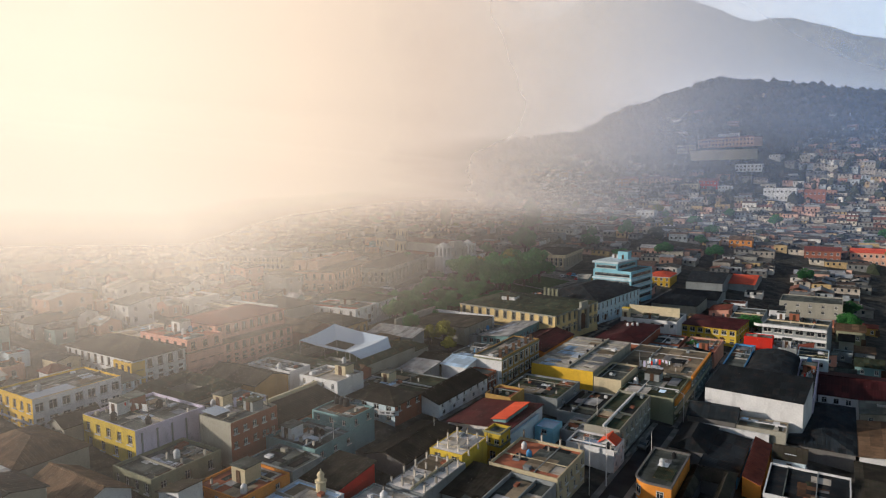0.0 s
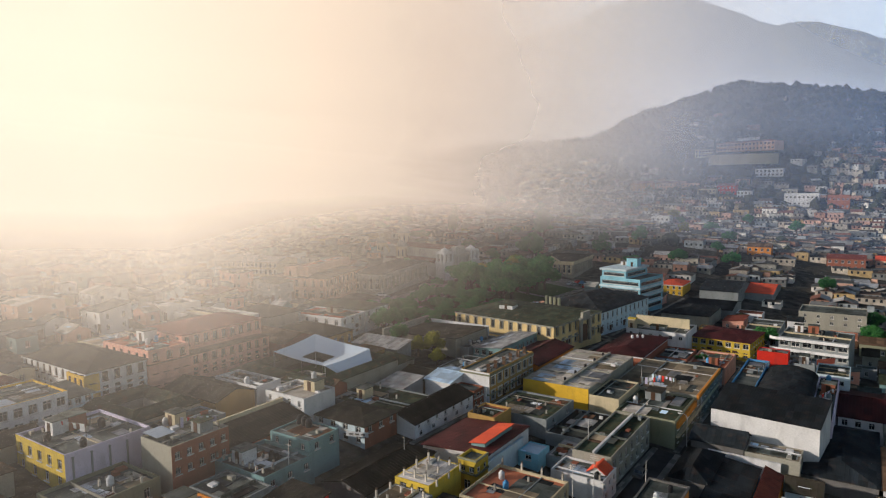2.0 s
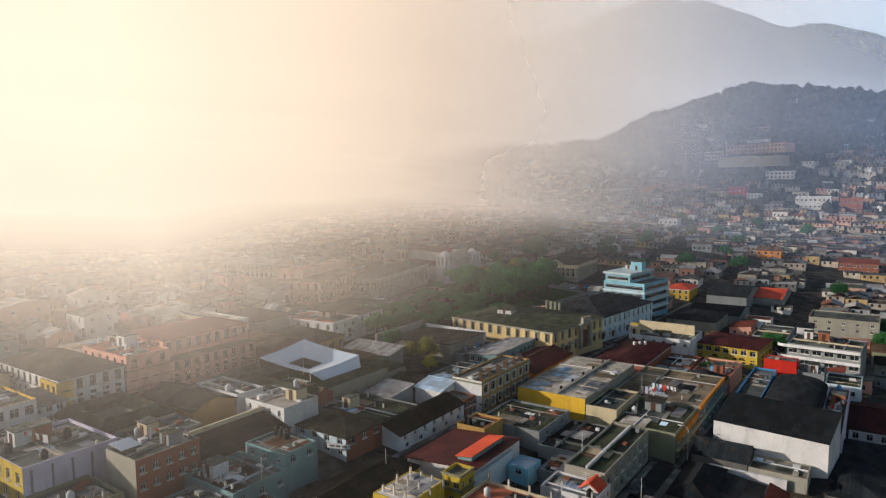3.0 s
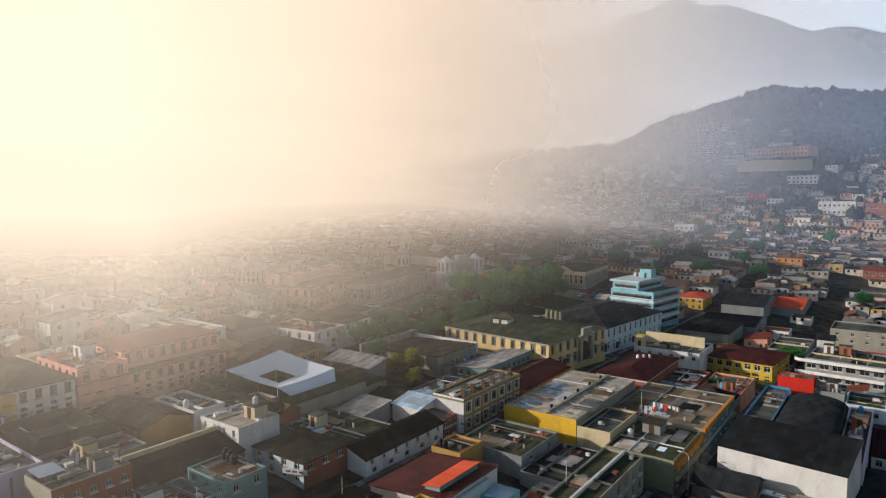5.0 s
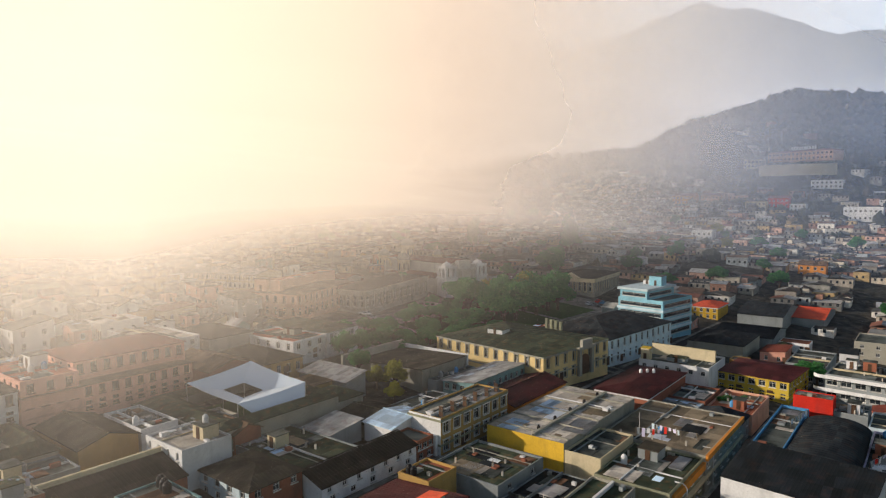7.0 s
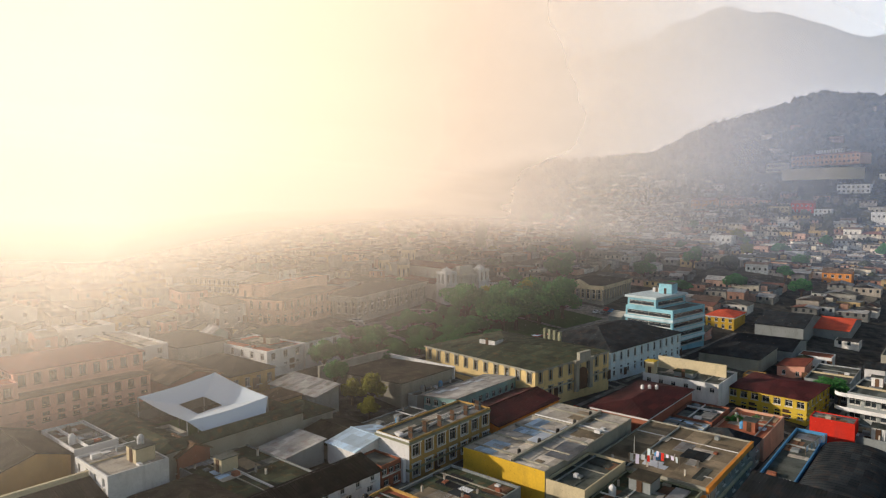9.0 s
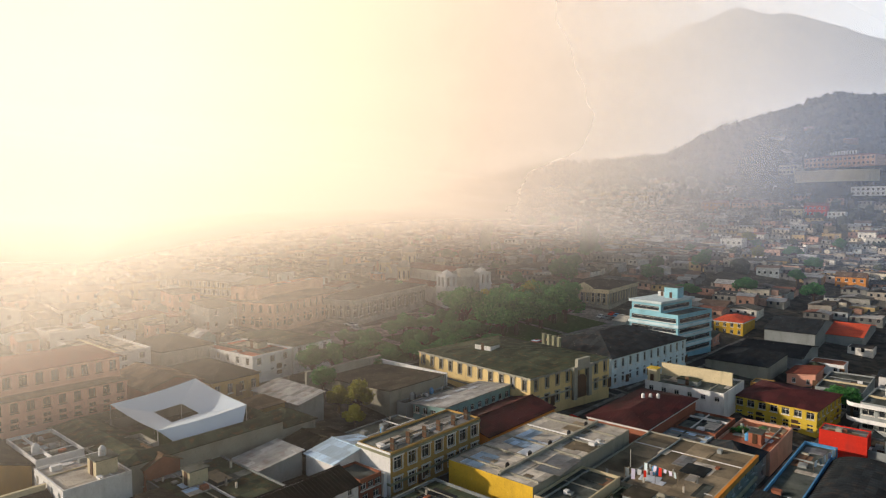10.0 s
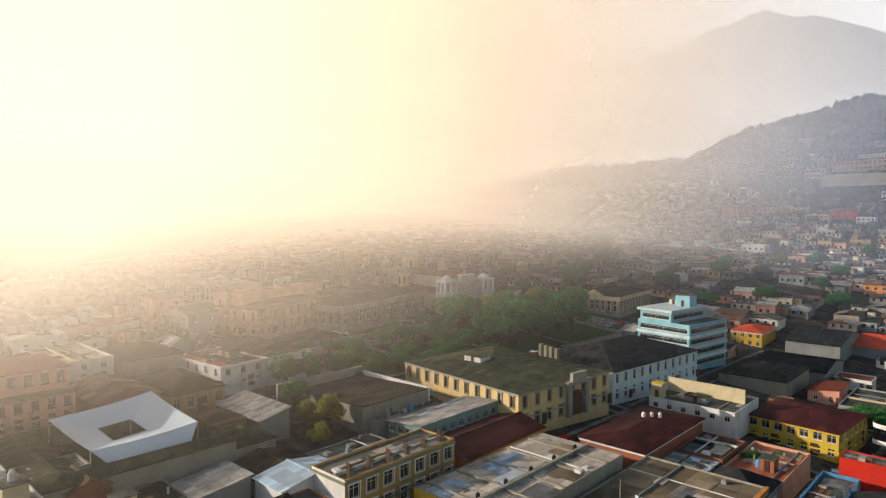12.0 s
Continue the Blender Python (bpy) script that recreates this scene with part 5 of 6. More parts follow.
house(-76.5, -66.4, 70.4, 77.2, 6.6, "flat", "grey", "concrete", parapet=0.5, label="grey house with a stained flat roof")
house(-66, -58.4, 72, 81, 6.4, "shedS", "red", "tile", rise=1.0, label="red-walled house with a dark roof")
house(-66.2, -56.8, 62, 71.6, 5.4, "flat", "white", "bluesheet", parapet=0.4, label="house with a pale bluish sheet roof")


def lantern():
    ob = thing("roof_lantern", -60.5, 70.6, lift(5.4), 0, "little white domed lantern turret on a roof", "turret")
    b = Build()
    b.lathe([(0.8, 0), (0.8, 1.6), (0.95, 1.65), (0.95, 1.8), (0.5, 1.9), (0.5, 2.6), (0.6, 2.65), (0.45, 3.0), (0.12, 3.3), (0.0, 3.7)], 12)
    part("turret", b, [M["cream"]], ob)


lantern()
house(-56.4, -47.6, 66, 78.4, 5.4, "flat", "grey", "lightconcrete", parapet=0.5, label="pale roofed house under repair")
clutter(-56, -48, 67, 78, 5.4, 35, 1, 6, 3, 0)

# ---------------------------------------------------------------- further west
house(-138.5, -120.6, 91.5, 124, 8.4, "hip", "pink", "browntile", rise=1.4, windows={"E": [(13, 1.2, 2.0), (13, 1.2, 2.0)], "S": [(6, 1.2, 1.9)] * 2}, cornice=(4.2, 8.0), frame_mat="wood", label="large pink colonial building with long rows of windows")
house(-138.5, -123.4, 101, 123.6, 12.6, "hip", "pink", "redtile", rise=1.6, windows={"E": [None, None, (9, 1.2, 1.9)], "S": [None, None, (4, 1.2, 1.9)]}, frame_mat="wood", label="upper floor of a pink colonial building", keep=False)
house(-138.5, -120.8, 91.3, 101, 10.8, "flat", "pink", "terrace", parapet=0.5, windows={"S": [None, (6, 1.2, 1.9), (6, 1.2, 1.7)], "E": [None, None, (3, 1.2, 1.7)]}, frame_mat="wood", label="pink corner wing with a terracotta roof terrace", keep=False)
clutter(-137.5, -122, 92.5, 100, 10.8, 36, 3, 3, 0, 1)
house(-147, -121, 78.4, 91, 8.8, "hip", "white", "tile", rise=2.2, windows={"S": [(10, 1.2, 2.2), (10, 1.1, 1.9)], "E": [(5, 1.2, 2.0)] * 2}, frame_mat="wood", label="long white corner building with an old tiled roof", cornice=(4.4, 8.4))
house(-127.5, -120.9, 77.9, 81, 9.0, "flat", "yellow", "tile", parapet=0.2, windows={"S": [(3, 1.1, 2.2), (3, 1.1, 1.9)]}, frame_mat="wood", label="yellow corner bay of a long building", keep=False)
house(-128, -115, 55.6, 72, 8.6, "flat", "yellow", "concrete", parapet=0.6, side_mats={"E": "white"}, windows={"S": [(5, 1.2, 2), (5, 1.2, 1.8)], "E": [(7, 1.5, 2.2), (7, 1.5, 1.7)]}, label="yellow building with a white open gallery", cornice=(4.2,), trim_mat="white")
clutter(-127, -116, 57, 71, 8.6, 37, 1, 0, 3, 0)
loose_sheet(-118, 60, 8.7, 4, 8, "whitesheet", label="white roofing laid along a roof edge")
house(-127, -117.5, 72.4, 78, 6.8, "shedE", "paleblue", "concrete", rise=0.8, windows={"E": [(3, 1.2, 1.6)] * 2}, label="pale blue lean-to wing")
house(-119, -101, 76, 90, 5.4, "court", "stone", "moss", rise=1.4, label="old courtyard house with mossy roofs")
house(-101, -93.4, 75, 90, 5.8, "flat", "grey", "concrete", parapet=0.6, label="grey house with a broken roof terrace")
clutter(-100, -94, 76, 89, 5.8, 38, 2, 3, 4, 1)
loose_sheet(-112, 78, 6.3, 4.5, 2.6, "whitesheet", ry=4)
loose_sheet(-104, 83, 6.3, 3.5, 2.2, "whitesheet", ry=-4)
house(-116, -99, 92, 101.5, 5.8, "gx", "ochre", "tile", rise=1.6, label="ochre house under mossy tiles")
house(-112.6, -99, 102, 108.6, 6.4, "flat", "white", "concrete", parapet=0.9, label="white-parapeted house with a stained roof")
clutter(-112, -100, 102.5, 108, 6.4, 39, 2, 2, 3, 0)


def courtyard_tent():
    """A white fabric roof drawn over a courtyard, sagging to a square opening in the middle, with a wide flap to the east."""
    mid = (-102.5, 126.0)
    ob = thing("courtyard_canopy", *mid, -0.001, 0, "pale blue tensile canopy with a square opening over a courtyard", "canopy", top=9.0)
    foot = ob.matrix_basis.translation.copy()
    outer = [SLOPE @ Vector(p) - foot for p in ((-110.8, 117.0, 9.2), (-95.2, 118.0, 9.5), (-96.2, 134.6, 10.0), (-115.4, 135.2, 9.3))]
    inner = [SLOPE @ Vector(p) - foot for p in ((-108.2, 123.5, 7.2), (-101.0, 123.3, 7.7), (-102.2, 129.0, 7.7), (-108.9, 129.0, 7.4))]
    hem = [SLOPE @ Vector(p) - foot for p in ((-92.4, 119.8, 7.9), (-91.2, 123.4, 7.2), (-91.0, 130.4, 7.4))]

    def sheet(name, p00, p10, p01, p11, sag):
        b, n = Build(), 10
        for a in range(n):
            for c in range(6):
                q = []
                for u, v in ((a, c), (a + 1, c), (a + 1, c + 1), (a, c + 1)):
                    u, v = u / n, v / 6
                    p = p00.lerp(p10, u).lerp(p01.lerp(p11, u), v)
                    p.z -= sag * math.sin(math.pi * u) * (1 - v) + sag * 0.7 * math.sin(math.pi * v)
                    q.append(p)
                b.face(q)
                b.face([p - Vector((0, 0, 0.05)) for p in reversed(q)])
        part(name, b, [M["canvas"]], ob, smooth=True)

    for i in range(4):
        j = (i + 1) % 4
        sheet("fabric_panel", outer[i], outer[j], inner[i], inner[j], 0.3)
    sheet("fabric_flap", outer[1], outer[2], hem[1], hem[2], 0.3)
    b = Build()
    b.face([outer[1], hem[0], hem[1]])
    b.face([p - Vector((0, 0, 0.05)) for p in (hem[1], hem[0], outer[1])])
    part("fabric_corner", b, [M["canvas"]], ob)
    for p in outer + inner + hem:
        b = Build()
        b.tube((p.x, p.y, -2.0), (p.x, p.y, p.z - 0.06), 0.1, 0.08, 8)
        part("mast", b, [M["frame"]], ob)


courtyard_tent()
b = Build()
b.box(-111, -97.4, 119, 133, GZ, GZ + 0.06)
tagged(laid(new("lawn", mesh_of("lawn", b, [M["grass"]]))), "small green courtyard lawn under an opening", "lawn", "", "structure")
house(-116.6, -89.6, 109.4, 138, 6.6, "court", "stone", "moss", rise=1.0, court=(-11.3, 9.6, -6.2, 11.6), label="old courtyard house with sagging mossy tiles")
house(-95.5, -88.8, 113.2, 118.6, 6.6, "gx", "brick", "browntile", rise=1.4, label="small house with a brown hip roof", keep=False, windows={"S": [(4, 0.7, 1.8)]})
house(-88.2, -80, 136, 147, 4.8, "gx", "stone", "tile", rise=1.2, label="low house with sagging old tiles")
house(-107.4, -100.2, 138.4, 146, 6.4, "hip", "ochre", "browntile", rise=1.6, label="house with a sunlit brown hip roof")
house(-112, -96.4, 146.4, 152.6, 6.6, "shedS", "grey", "sheet", rise=1.4, label="low house with a pale grey sheet roof")
house(-99.8, -90.5, 138.4, 146, 6.0, "hip", "stone", "moss", rise=1.8, label="low house with a mossy hip roof")
house(-134, -117, 126, 137.6, 7.2, "gx", "brick", "browntile", rise=1.8, label="long house under brown tiles", windows={"E": [(3, 1.1, 1.6)]})
house(-134, -114.8, 138.4, 149.6, 7.0, "hip", "ochre", "tile", rise=2.2, label="ochre house under a dark hip roof", windows={"E": [(4, 1.2, 2.0)]})
house(-148, -123.6, 163.4, 176, 8.5, "hip", "white", "moss", rise=1.6, over=0.2, rz=5, windows={"E": [(3, 1.0, 1.2), (3, 1.3, 2.6)], "S": [(6, 1.2, 2.0), None]}, cornice=(4.0, 8.1), label="white corner house with tall framed windows")
house(-141, -122.4, 151.6, 163.0, 8.3, "flat", "white", "terrace", parapet=0.35, rz=5, windows={"E": [(3, 1.0, 1.2), (3, 1.3, 2.6)], "S": [(5, 1.0, 1.2), (5, 1.2, 2.2)]}, cornice=(4.0, 7.9), label="white wing with tall windows and a terracotta roof terrace")
roof_hut(-131, 159.5, 8.3, 4.2, 3.0, 1.6, "stone", "tile", 5)
house(-155, -138, 139, 152, 7.6, "hip", "stone", "tile", rise=2.2, label="broad house with a dark tiled hip roof")
house(-164, -140, 126, 137.6, 7.4, "flat", "white", "lightconcrete", parapet=0.8, label="white building with a pale flat roof", windows={"E": [(3, 1.2, 1.8)] * 2})


# ---------------------------------------------------------------- the modern block
def blue_block():
    ob = house(-88.4, -70.4, 278, 300, 16.2, "flat", "skyblue", "concrete", parapet=0.7, windows={"S": [(1, 16.6, 1.5)] * 4, "E": [(1, 20.0, 1.5)] * 4}, storey=4,
               rz=-9, label="modern pale blue office block with long window bands", name="office_block", category="office", frame_mat="frame")
    for z in (3.3, 6.6, 9.9):
        b = Build()
        b.box(-9.35, 9.35, -11.4, -11.003, z - 0.5, z + 0.35)
        b.box(9.003, 9.35, -11, 11, z - 0.5, z + 0.35)
        part("spandrel", b, [M["paleblue"]], ob)
    up = house(-88.0, -77, 279, 299, 3.4, "flat", "skyblue", "terrace", parapet=0.5, z=16.2, windows={"S": [(1, 9.6, 1.4)], "E": [(1, 17, 1.4)]}, rz=-9, label="set-back top floor of a blue office block", keep=False, name="top_floor", category="office")
    b = Build()
    b.box(-6.2, 6.2, -10.9, 10.6, 3.3, 4.1)
    part("roof_slab", b, [M["paleblue"]], up)
    roof_hut(-79.6, 292, 20.3, 4.6, 5.6, 3.6, "skyblue", "concrete")
    roof_hut(-84, 294, 20.3, 3, 3, 1.6, "white", "concrete")


blue_block()
house(-79.5, -68.5, 337.5, 354, 8.4, "hip", "yellow", "redsheet", rise=1.6, windows={"S": [(4, 1.2, 2.2)] * 2}, label="yellow house with a bright red roof", cornice=(7.8,), trim_mat="white")
house(-60.5, -43.4, 337, 372, 9.6, "gx", "grey", "darksheet", rise=3.0, label="grey market hall with a wide dark roof", name="market_hall", category="hall")
house(-43, -31, 356, 390, 9.2, "gx", "grey", "redsheet", rise=2.4, label="hall with a red sheet roof and skylight strips", name="hall", category="hall")
for k in range(5):
    loose_sheet(-41.5 + 2.2 * k, 364, 10.0, 1.0, 12, "whitesheet", rx=8, label="white skylight strip in a red roof")
house(-99, -75, 443, 458, 7.6, "gx", "paleblue", "tile", rise=1.6, windows={"S": [(9, 1.2, 2.4)]}, label="long pale house with tall windows")
house(-17, 7, 319, 337, 10.6, "flat", "stone", "concrete", parapet=0.8, windows={"S": [None, (5, 1.2, 1.2), (5, 1.2, 1.2)]}, label="bare stone-coloured block with few windows")
house(-30, -19, 268, 290, 8, "flat", "grey", "concrete", windows={"S": [(4, 1.2, 1.6)] * 2}, label="grey two-storey block with flat roof")
house(-62, -44, 276, 300, 7, "hip", "stone", "darksheet", rise=2, label="low hall under a dark roof")
house(-60, -40, 302, 326, 6.5, "gx", "grey", "darksheet", rise=2, label="low market shed with a dark roof")


# ---------------------------------------------------------------- round the park
def column_mesh(h, r=0.45):
    def make():
        b = Build()
        b.box(-r * 1.35, r * 1.35, -r * 1.35, r * 1.35, 0, 0.35)
        b.lathe([(r * 1.1, 0.351), (r, 0.6), (r * 0.86, h - 0.7), (r * 1.15, h - 0.45), (r * 1.3, h - 0.36)], 10)
        b.box(-r * 1.4, r * 1.4, -r * 1.4, r * 1.4, h - 0.36, h)
        return mesh_of("column", b, [M["stone"]])
    return shared(("column", h, r), make)


def colonnaded(x, y, rz, w, d, h, nx, ny, label, name, wall="stone", top="tile", front=4.0, rise=2.2):
    """A neoclassical building: a core, a base, columns before two sides and an entablature."""
    h -= GZ
    ob = thing(name, x, y, 0, rz, label, "palace", top=h + GZ)
    a, c = w / 2, d / 2
    k = math.hypot(a, c) + 1
    TAKEN.append((x - k * 0.8, x + k * 0.8, y - k * 0.85, y + k * 0.85))
    b = Build()
    up = Vector((0, 0, 1))
    for side, (u, turn) in SIDES.items():
        corner = {"S": Vector((-a + 1.4, -c + 1.4, 0)), "E": Vector((a - 1.4, -c + 1.4, 0)), "N": Vector((a - 1.4, c, 0)), "W": Vector((-a + 1.4, c, 0))}[side]
        length = w - 2.8 if side in "SN" else d - 1.4
        n = {"S": nx - 1, "E": ny - 1}.get(side, 0)
        holes = [(length * (i + 0.5) / n - 0.6, length * (i + 0.5) / n + 0.6, z0, z1) for i in range(n) for z0, z1 in ((1.6, 4.2), (h * 0.55, h * 0.55 + 2.3))]
        wall_face(b, corner, u, length, 0, h - 1.6, holes)
        for s0, s1, z0, z1 in holes:
            p = corner + u * (s0 + s1) / 2 - u.cross(up) * 0.2
            wm, pm = window_meshes(1.2, z1 - z0, False, "frame")
            q = part("window", wm, None, ob, m=Matrix.Translation((p.x, p.y, z0)) @ pose(0, 0, 0, 0, 0, turn))
            part("pane", pm, None, q)
    part("wall", b, [M[wall]], ob)
    b = Build()
    b.box(-a, a, -c, c, -4.0, 0.8)
    part("plinth", b, [M["stone"]], ob)
    b = Build()
    b.box(-a, a, -c, c, h - 1.6, h - 0.2)
    b.box(-a - 0.35, a + 0.35, -c - 0.35, c + 0.35, h - 0.197, h + 0.2)
    part("entablature", b, [M[wall]], ob)
    r = Build()
    P = [(-a, -c, h + 0.21), (a, -c, h + 0.21), (a, c, h + 0.21), (-a, c, h + 0.21)]
    q = min(a, c)
    L, R = ((-(a - q), 0, h + rise), (a - q, 0, h + rise)) if a >= c else ((0, -(c - q), h + rise), (0, c - q, h + rise))
    if a >= c:
        r.slope(P[0], P[1], R, L); r.slope(P[2], P[3], L, R); r.slope(P[1], P[2], R, R); r.slope(P[3], P[0], L, L)
    else:
        r.slope(P[0], P[1], L, L); r.slope(P[2], P[3], R, R); r.slope(P[1], P[2], R, L); r.slope(P[3], P[0], L, R)
    part("roof", r, [M[top]], ob)
    cm = column_mesh(h - 2.4)
    for i in range(nx):
        part("column", cm, None, ob, m=Matrix.Translation((-a + 0.65 + (w - 1.3) * i / (nx - 1), -c + 0.6, 0.8)))
    for i in range(1, ny):
        part("column", cm, None, ob, m=Matrix.Translation((a - 0.65, -c + 0.6 + (d - 1.2) * i / (ny - 1), 0.8)))
    return ob


colonnaded(-166.5, 230.8, 13.8, 17, 50, 10.4, 6, 13, "dark stone palace with long colonnades facing the park", "palace", "stone", "tile")
neo = colonnaded(-137, 350, 5, 24, 38, 10.6, 9, 12, "neoclassical stone building with columns and a pediment", "museum", "cream", "tile")
b = Build()
b.face([(-4.6, -19.6, 7.9), (4.6, -19.6, 7.9), (0, -19.6, 10.4)])
b.face([(-4.6, -18.0, 7.9), (0, -18.0, 10.4), (4.6, -18.0, 7.9)])
b.face([(-4.6, -19.6, 7.9), (0, -19.6, 10.4), (0, -18.0, 10.4), (-4.6, -18.0, 7.9)])
b.face([(4.6, -19.6, 7.9), (4.6, -18.0, 7.9), (0, -18.0, 10.4), (0, -19.6, 10.4)])
part("pediment", b, [M["cream"]], neo)
house(-185, -161.5, 178, 214, 10.6, "hip", "salmon", "browntile", rise=1.6, rz=16, windows={"E": [(11, 1.2, 2.2), (11, 1.2, 2.2)], "S": [(7, 1.2, 2.2)] * 2}, cornice=(5, 10.2), frame_mat="wood", label="salmon-pink arcaded building beside the park")
house(-176, -170, 180, 214, 14.2, "flat", "salmon", "terrace", parapet=0.6, rz=16, label="raised salmon roof storey beside the park", keep=False)
roof_hut(-172, 181, 10.9, 5, 5, 4, "salmon", "browntile", 16)
house(-231, -198, 190, 206, 8.6, "gx", "cream", "sheet", rise=1.6, rz=16, windows={"S": [(15, 1.3, 2.8), (15, 1.1, 1.6)]}, arch=True, label="long cream arcaded hall in the mist")


def cathedral():
    ob = thing("cathedral", -183.4, 278.7, 0, -11.4, "pale grey stone cathedral with domes and a bell-towered front", "cathedral", top=13.0)
    TAKEN.append((-212, -150, 254, 302))
    b = Build()
    wall_face(b, Vector((-16, -6, 0)), Vector((1, 0, 0)), 40, 0, 11.4, [(13.5 + 5.2 * i, 15.1 + 5.2 * i, 7.2, 10.0) for i in range(5)])
    b.box(-16, 24, -5.7, 6, -5, 11.4)
    b.box(-16, 24, -11, -6.003, -5, 5.4)
    b.box(-20, -8, -9, 9, -5, 11.6)
    part("nave", b, [M["palestone"]], ob)
    b = Build()
    b.slope((-16.3, -6.4, 11.45), (24, -6.4, 11.45), (24, 0, 13.0), (-16.3, 0, 13.0))
    b.slope((24, 6.4, 11.45), (-16.3, 6.4, 11.45), (-16.3, 0, 13.0), (24, 0, 13.0))
    b.slope((-16.3, -11.4, 5.5), (24, -11.4, 5.5), (24, -6.003, 6.8), (-16.3, -6.003, 6.8))
    part("roof", b, [M["redtile"]], ob)

    def drum_dome(x, y, z, r, h, name):
        d = Build()
        d.lathe([(r, 0), (r, h), (r * 1.12, h + 0.1), (r * 1.12, h + 0.5)], 16, at=(x, y, z))
        q = part(name, d, [M["cream"]], ob)
        d = Build()
        d.lathe([(r * 1.05 * math.cos(w), h + 0.5 + r * 1.15 * math.sin(w)) for w in [math.pi / 2 * i / 8 for i in range(8)]] + [(0.0, h + 0.5 + r * 1.15)], 20, at=(x, y, z))
        part("dome", d, [M["stone"]], q, smooth=True)
        d = Build()
        zt = h + 0.4 + r * 1.15
        d.lathe([(r * 0.25, zt), (r * 0.25, zt + r * 0.4), (r * 0.32, zt + r * 0.42), (r * 0.2, zt + r * 0.62), (0.03, zt + r * 0.8), (0.03, zt + r * 1.15)], 10, at=(x, y, z))
        part("lantern", d, [M["cream"]], q)
        for i in range(8):
            w = math.pi / 4 * i + 0.2
            d = Build()
            d.box(-0.35, 0.35, -0.02, 0.1, 0, h * 0.6)
            o = part("drum_window", d, [M["glass"]], q)
            o.matrix_basis = Matrix.Translation((x + r * math.cos(w), y + r * math.sin(w), z + h * 0.2)) @ pose(0, 0, 0, 0, 0, math.degrees(w) + 90)

    drum_dome(-14, 0, 11.6, 3.1, 5.2, "drum")
    drum_dome(-22, -8, 8.0, 2.7, 4.0, "drum")
    drum_dome(-6, -8.5, 5.6, 2.8, 5.4, "drum")
    drum_dome(-2, 8.5, 9, 2.2, 3.6, "drum")
    b = Build()
    n = 12
    for i in range(n):
        w0, w1 = math.pi * i / n, math.pi * (i + 1) / n
        for rr in (3.6, 3.0):
            b.face([(-18 - rr * math.cos(w0), -9.8, 8 + rr * math.sin(w0)), (-18 - rr * math.cos(w1), -9.8, 8 + rr * math.sin(w1)),
                    (-18 - rr * math.cos(w1), -8.6, 8 + rr * math.sin(w1)), (-18 - rr * math.cos(w0), -8.6, 8 + rr * math.sin(w0))])
        b.face([(-18 - 3.6 * math.cos(w0), -9.8, 8 + 3.6 * math.sin(w0)), (-18 - 3.6 * math.cos(w1), -9.8, 8 + 3.6 * math.sin(w1)),
                (-18 - 3.0 * math.cos(w1), -9.8, 8 + 3.0 * math.sin(w1)), (-18 - 3.0 * math.cos(w0), -9.8, 8 + 3.0 * math.sin(w0))])
    part("transept_arch", b, [M["cream"]], ob)
    # bell-towered front
    for y in (-9, 9):
        b = Build()
        b.box(22, 28, y - 3, y + 3, -5, 5.6)
        b.box(21.7, 28.3, y - 3.3, y + 3.3, 5.603, 6.1)
        for i in (-1, 0, 1):
            for j in (-1, 0, 1):
                if i or j:
                    b.box(25 + 2.4 * i - 0.5, 25 + 2.4 * i + 0.5, y + 2.4 * j - 0.5, y + 2.4 * j + 0.5, 6.103, 9.8)
        b.box(22.0, 28.0, y - 3.0, y + 3.0, 9.803, 10.8)
        b.lathe([(2.3, 10.8), (2.1, 11.4), (1.3, 12.0), (0.2, 12.5), (0.0, 13.0)], 12, at=(25, y, 0))
        part("bell_tower", b, [M["white"]], ob, "pale bell tower with open arches")
        # Solid dark box stands in for the shade within the arches.
        b = Build()
        b.box(23.9, 26.1, y - 1.1, y + 1.1, 6.103, 9.8)
        part("bell_stage", b, [M["darkgrey"]], ob, "solid dark core standing for shade inside the bell arches")
    b = Build()
    b.box(24.003, 27, -5.9, 5.9, -5, 9.4)
    b.box(24.2, 26.8, -3.4, 3.4, 9.403, 12.6)
    b.box(27.003, 27.5, -2, 2, -2, 4.5)
    for y in (-5, -2.6, 2.6, 5):
        b.tube((27.4, y, -3), (27.4, y, 8.4), 0.4, 0.34, 8)
    b.box(27.003, 27.9, -5.9, 5.9, 8.4, 9.2)
    part("front", b, [M["palestone"]], ob)


cathedral()


def bandstand():
    ob = thing("park_rotunda", -142, 229, 0, 0, "round stone fountain basin with a low rail in the park", "fountain")
    b = Build()
    b.lathe([(5.2, 0), (5.2, 1.0), (4.9, 1.05), (4.9, 0.4), (0.0, 0.35)], 28)
    part("basin", b, [M["stone"]], ob)
    for i in range(14):
        w = 2 * math.pi * i / 14
        part("post", shared("railpost", lambda: mesh_of("post", (lambda q: (q.box(-0.16, 0.16, -0.16, 0.16, 0, 2.6), q)[1])(Build()), [M["stone"]])), None, ob,
             m=Matrix.Translation((5.05 * math.cos(w), 5.05 * math.sin(w), 1.05)))
    b = Build()
    b.lathe([(5.3, 3.66), (5.3, 4.0), (4.8, 4.0), (4.8, 3.66)], 28)
    part("ring_beam", b, [M["stone"]], ob)


bandstand()


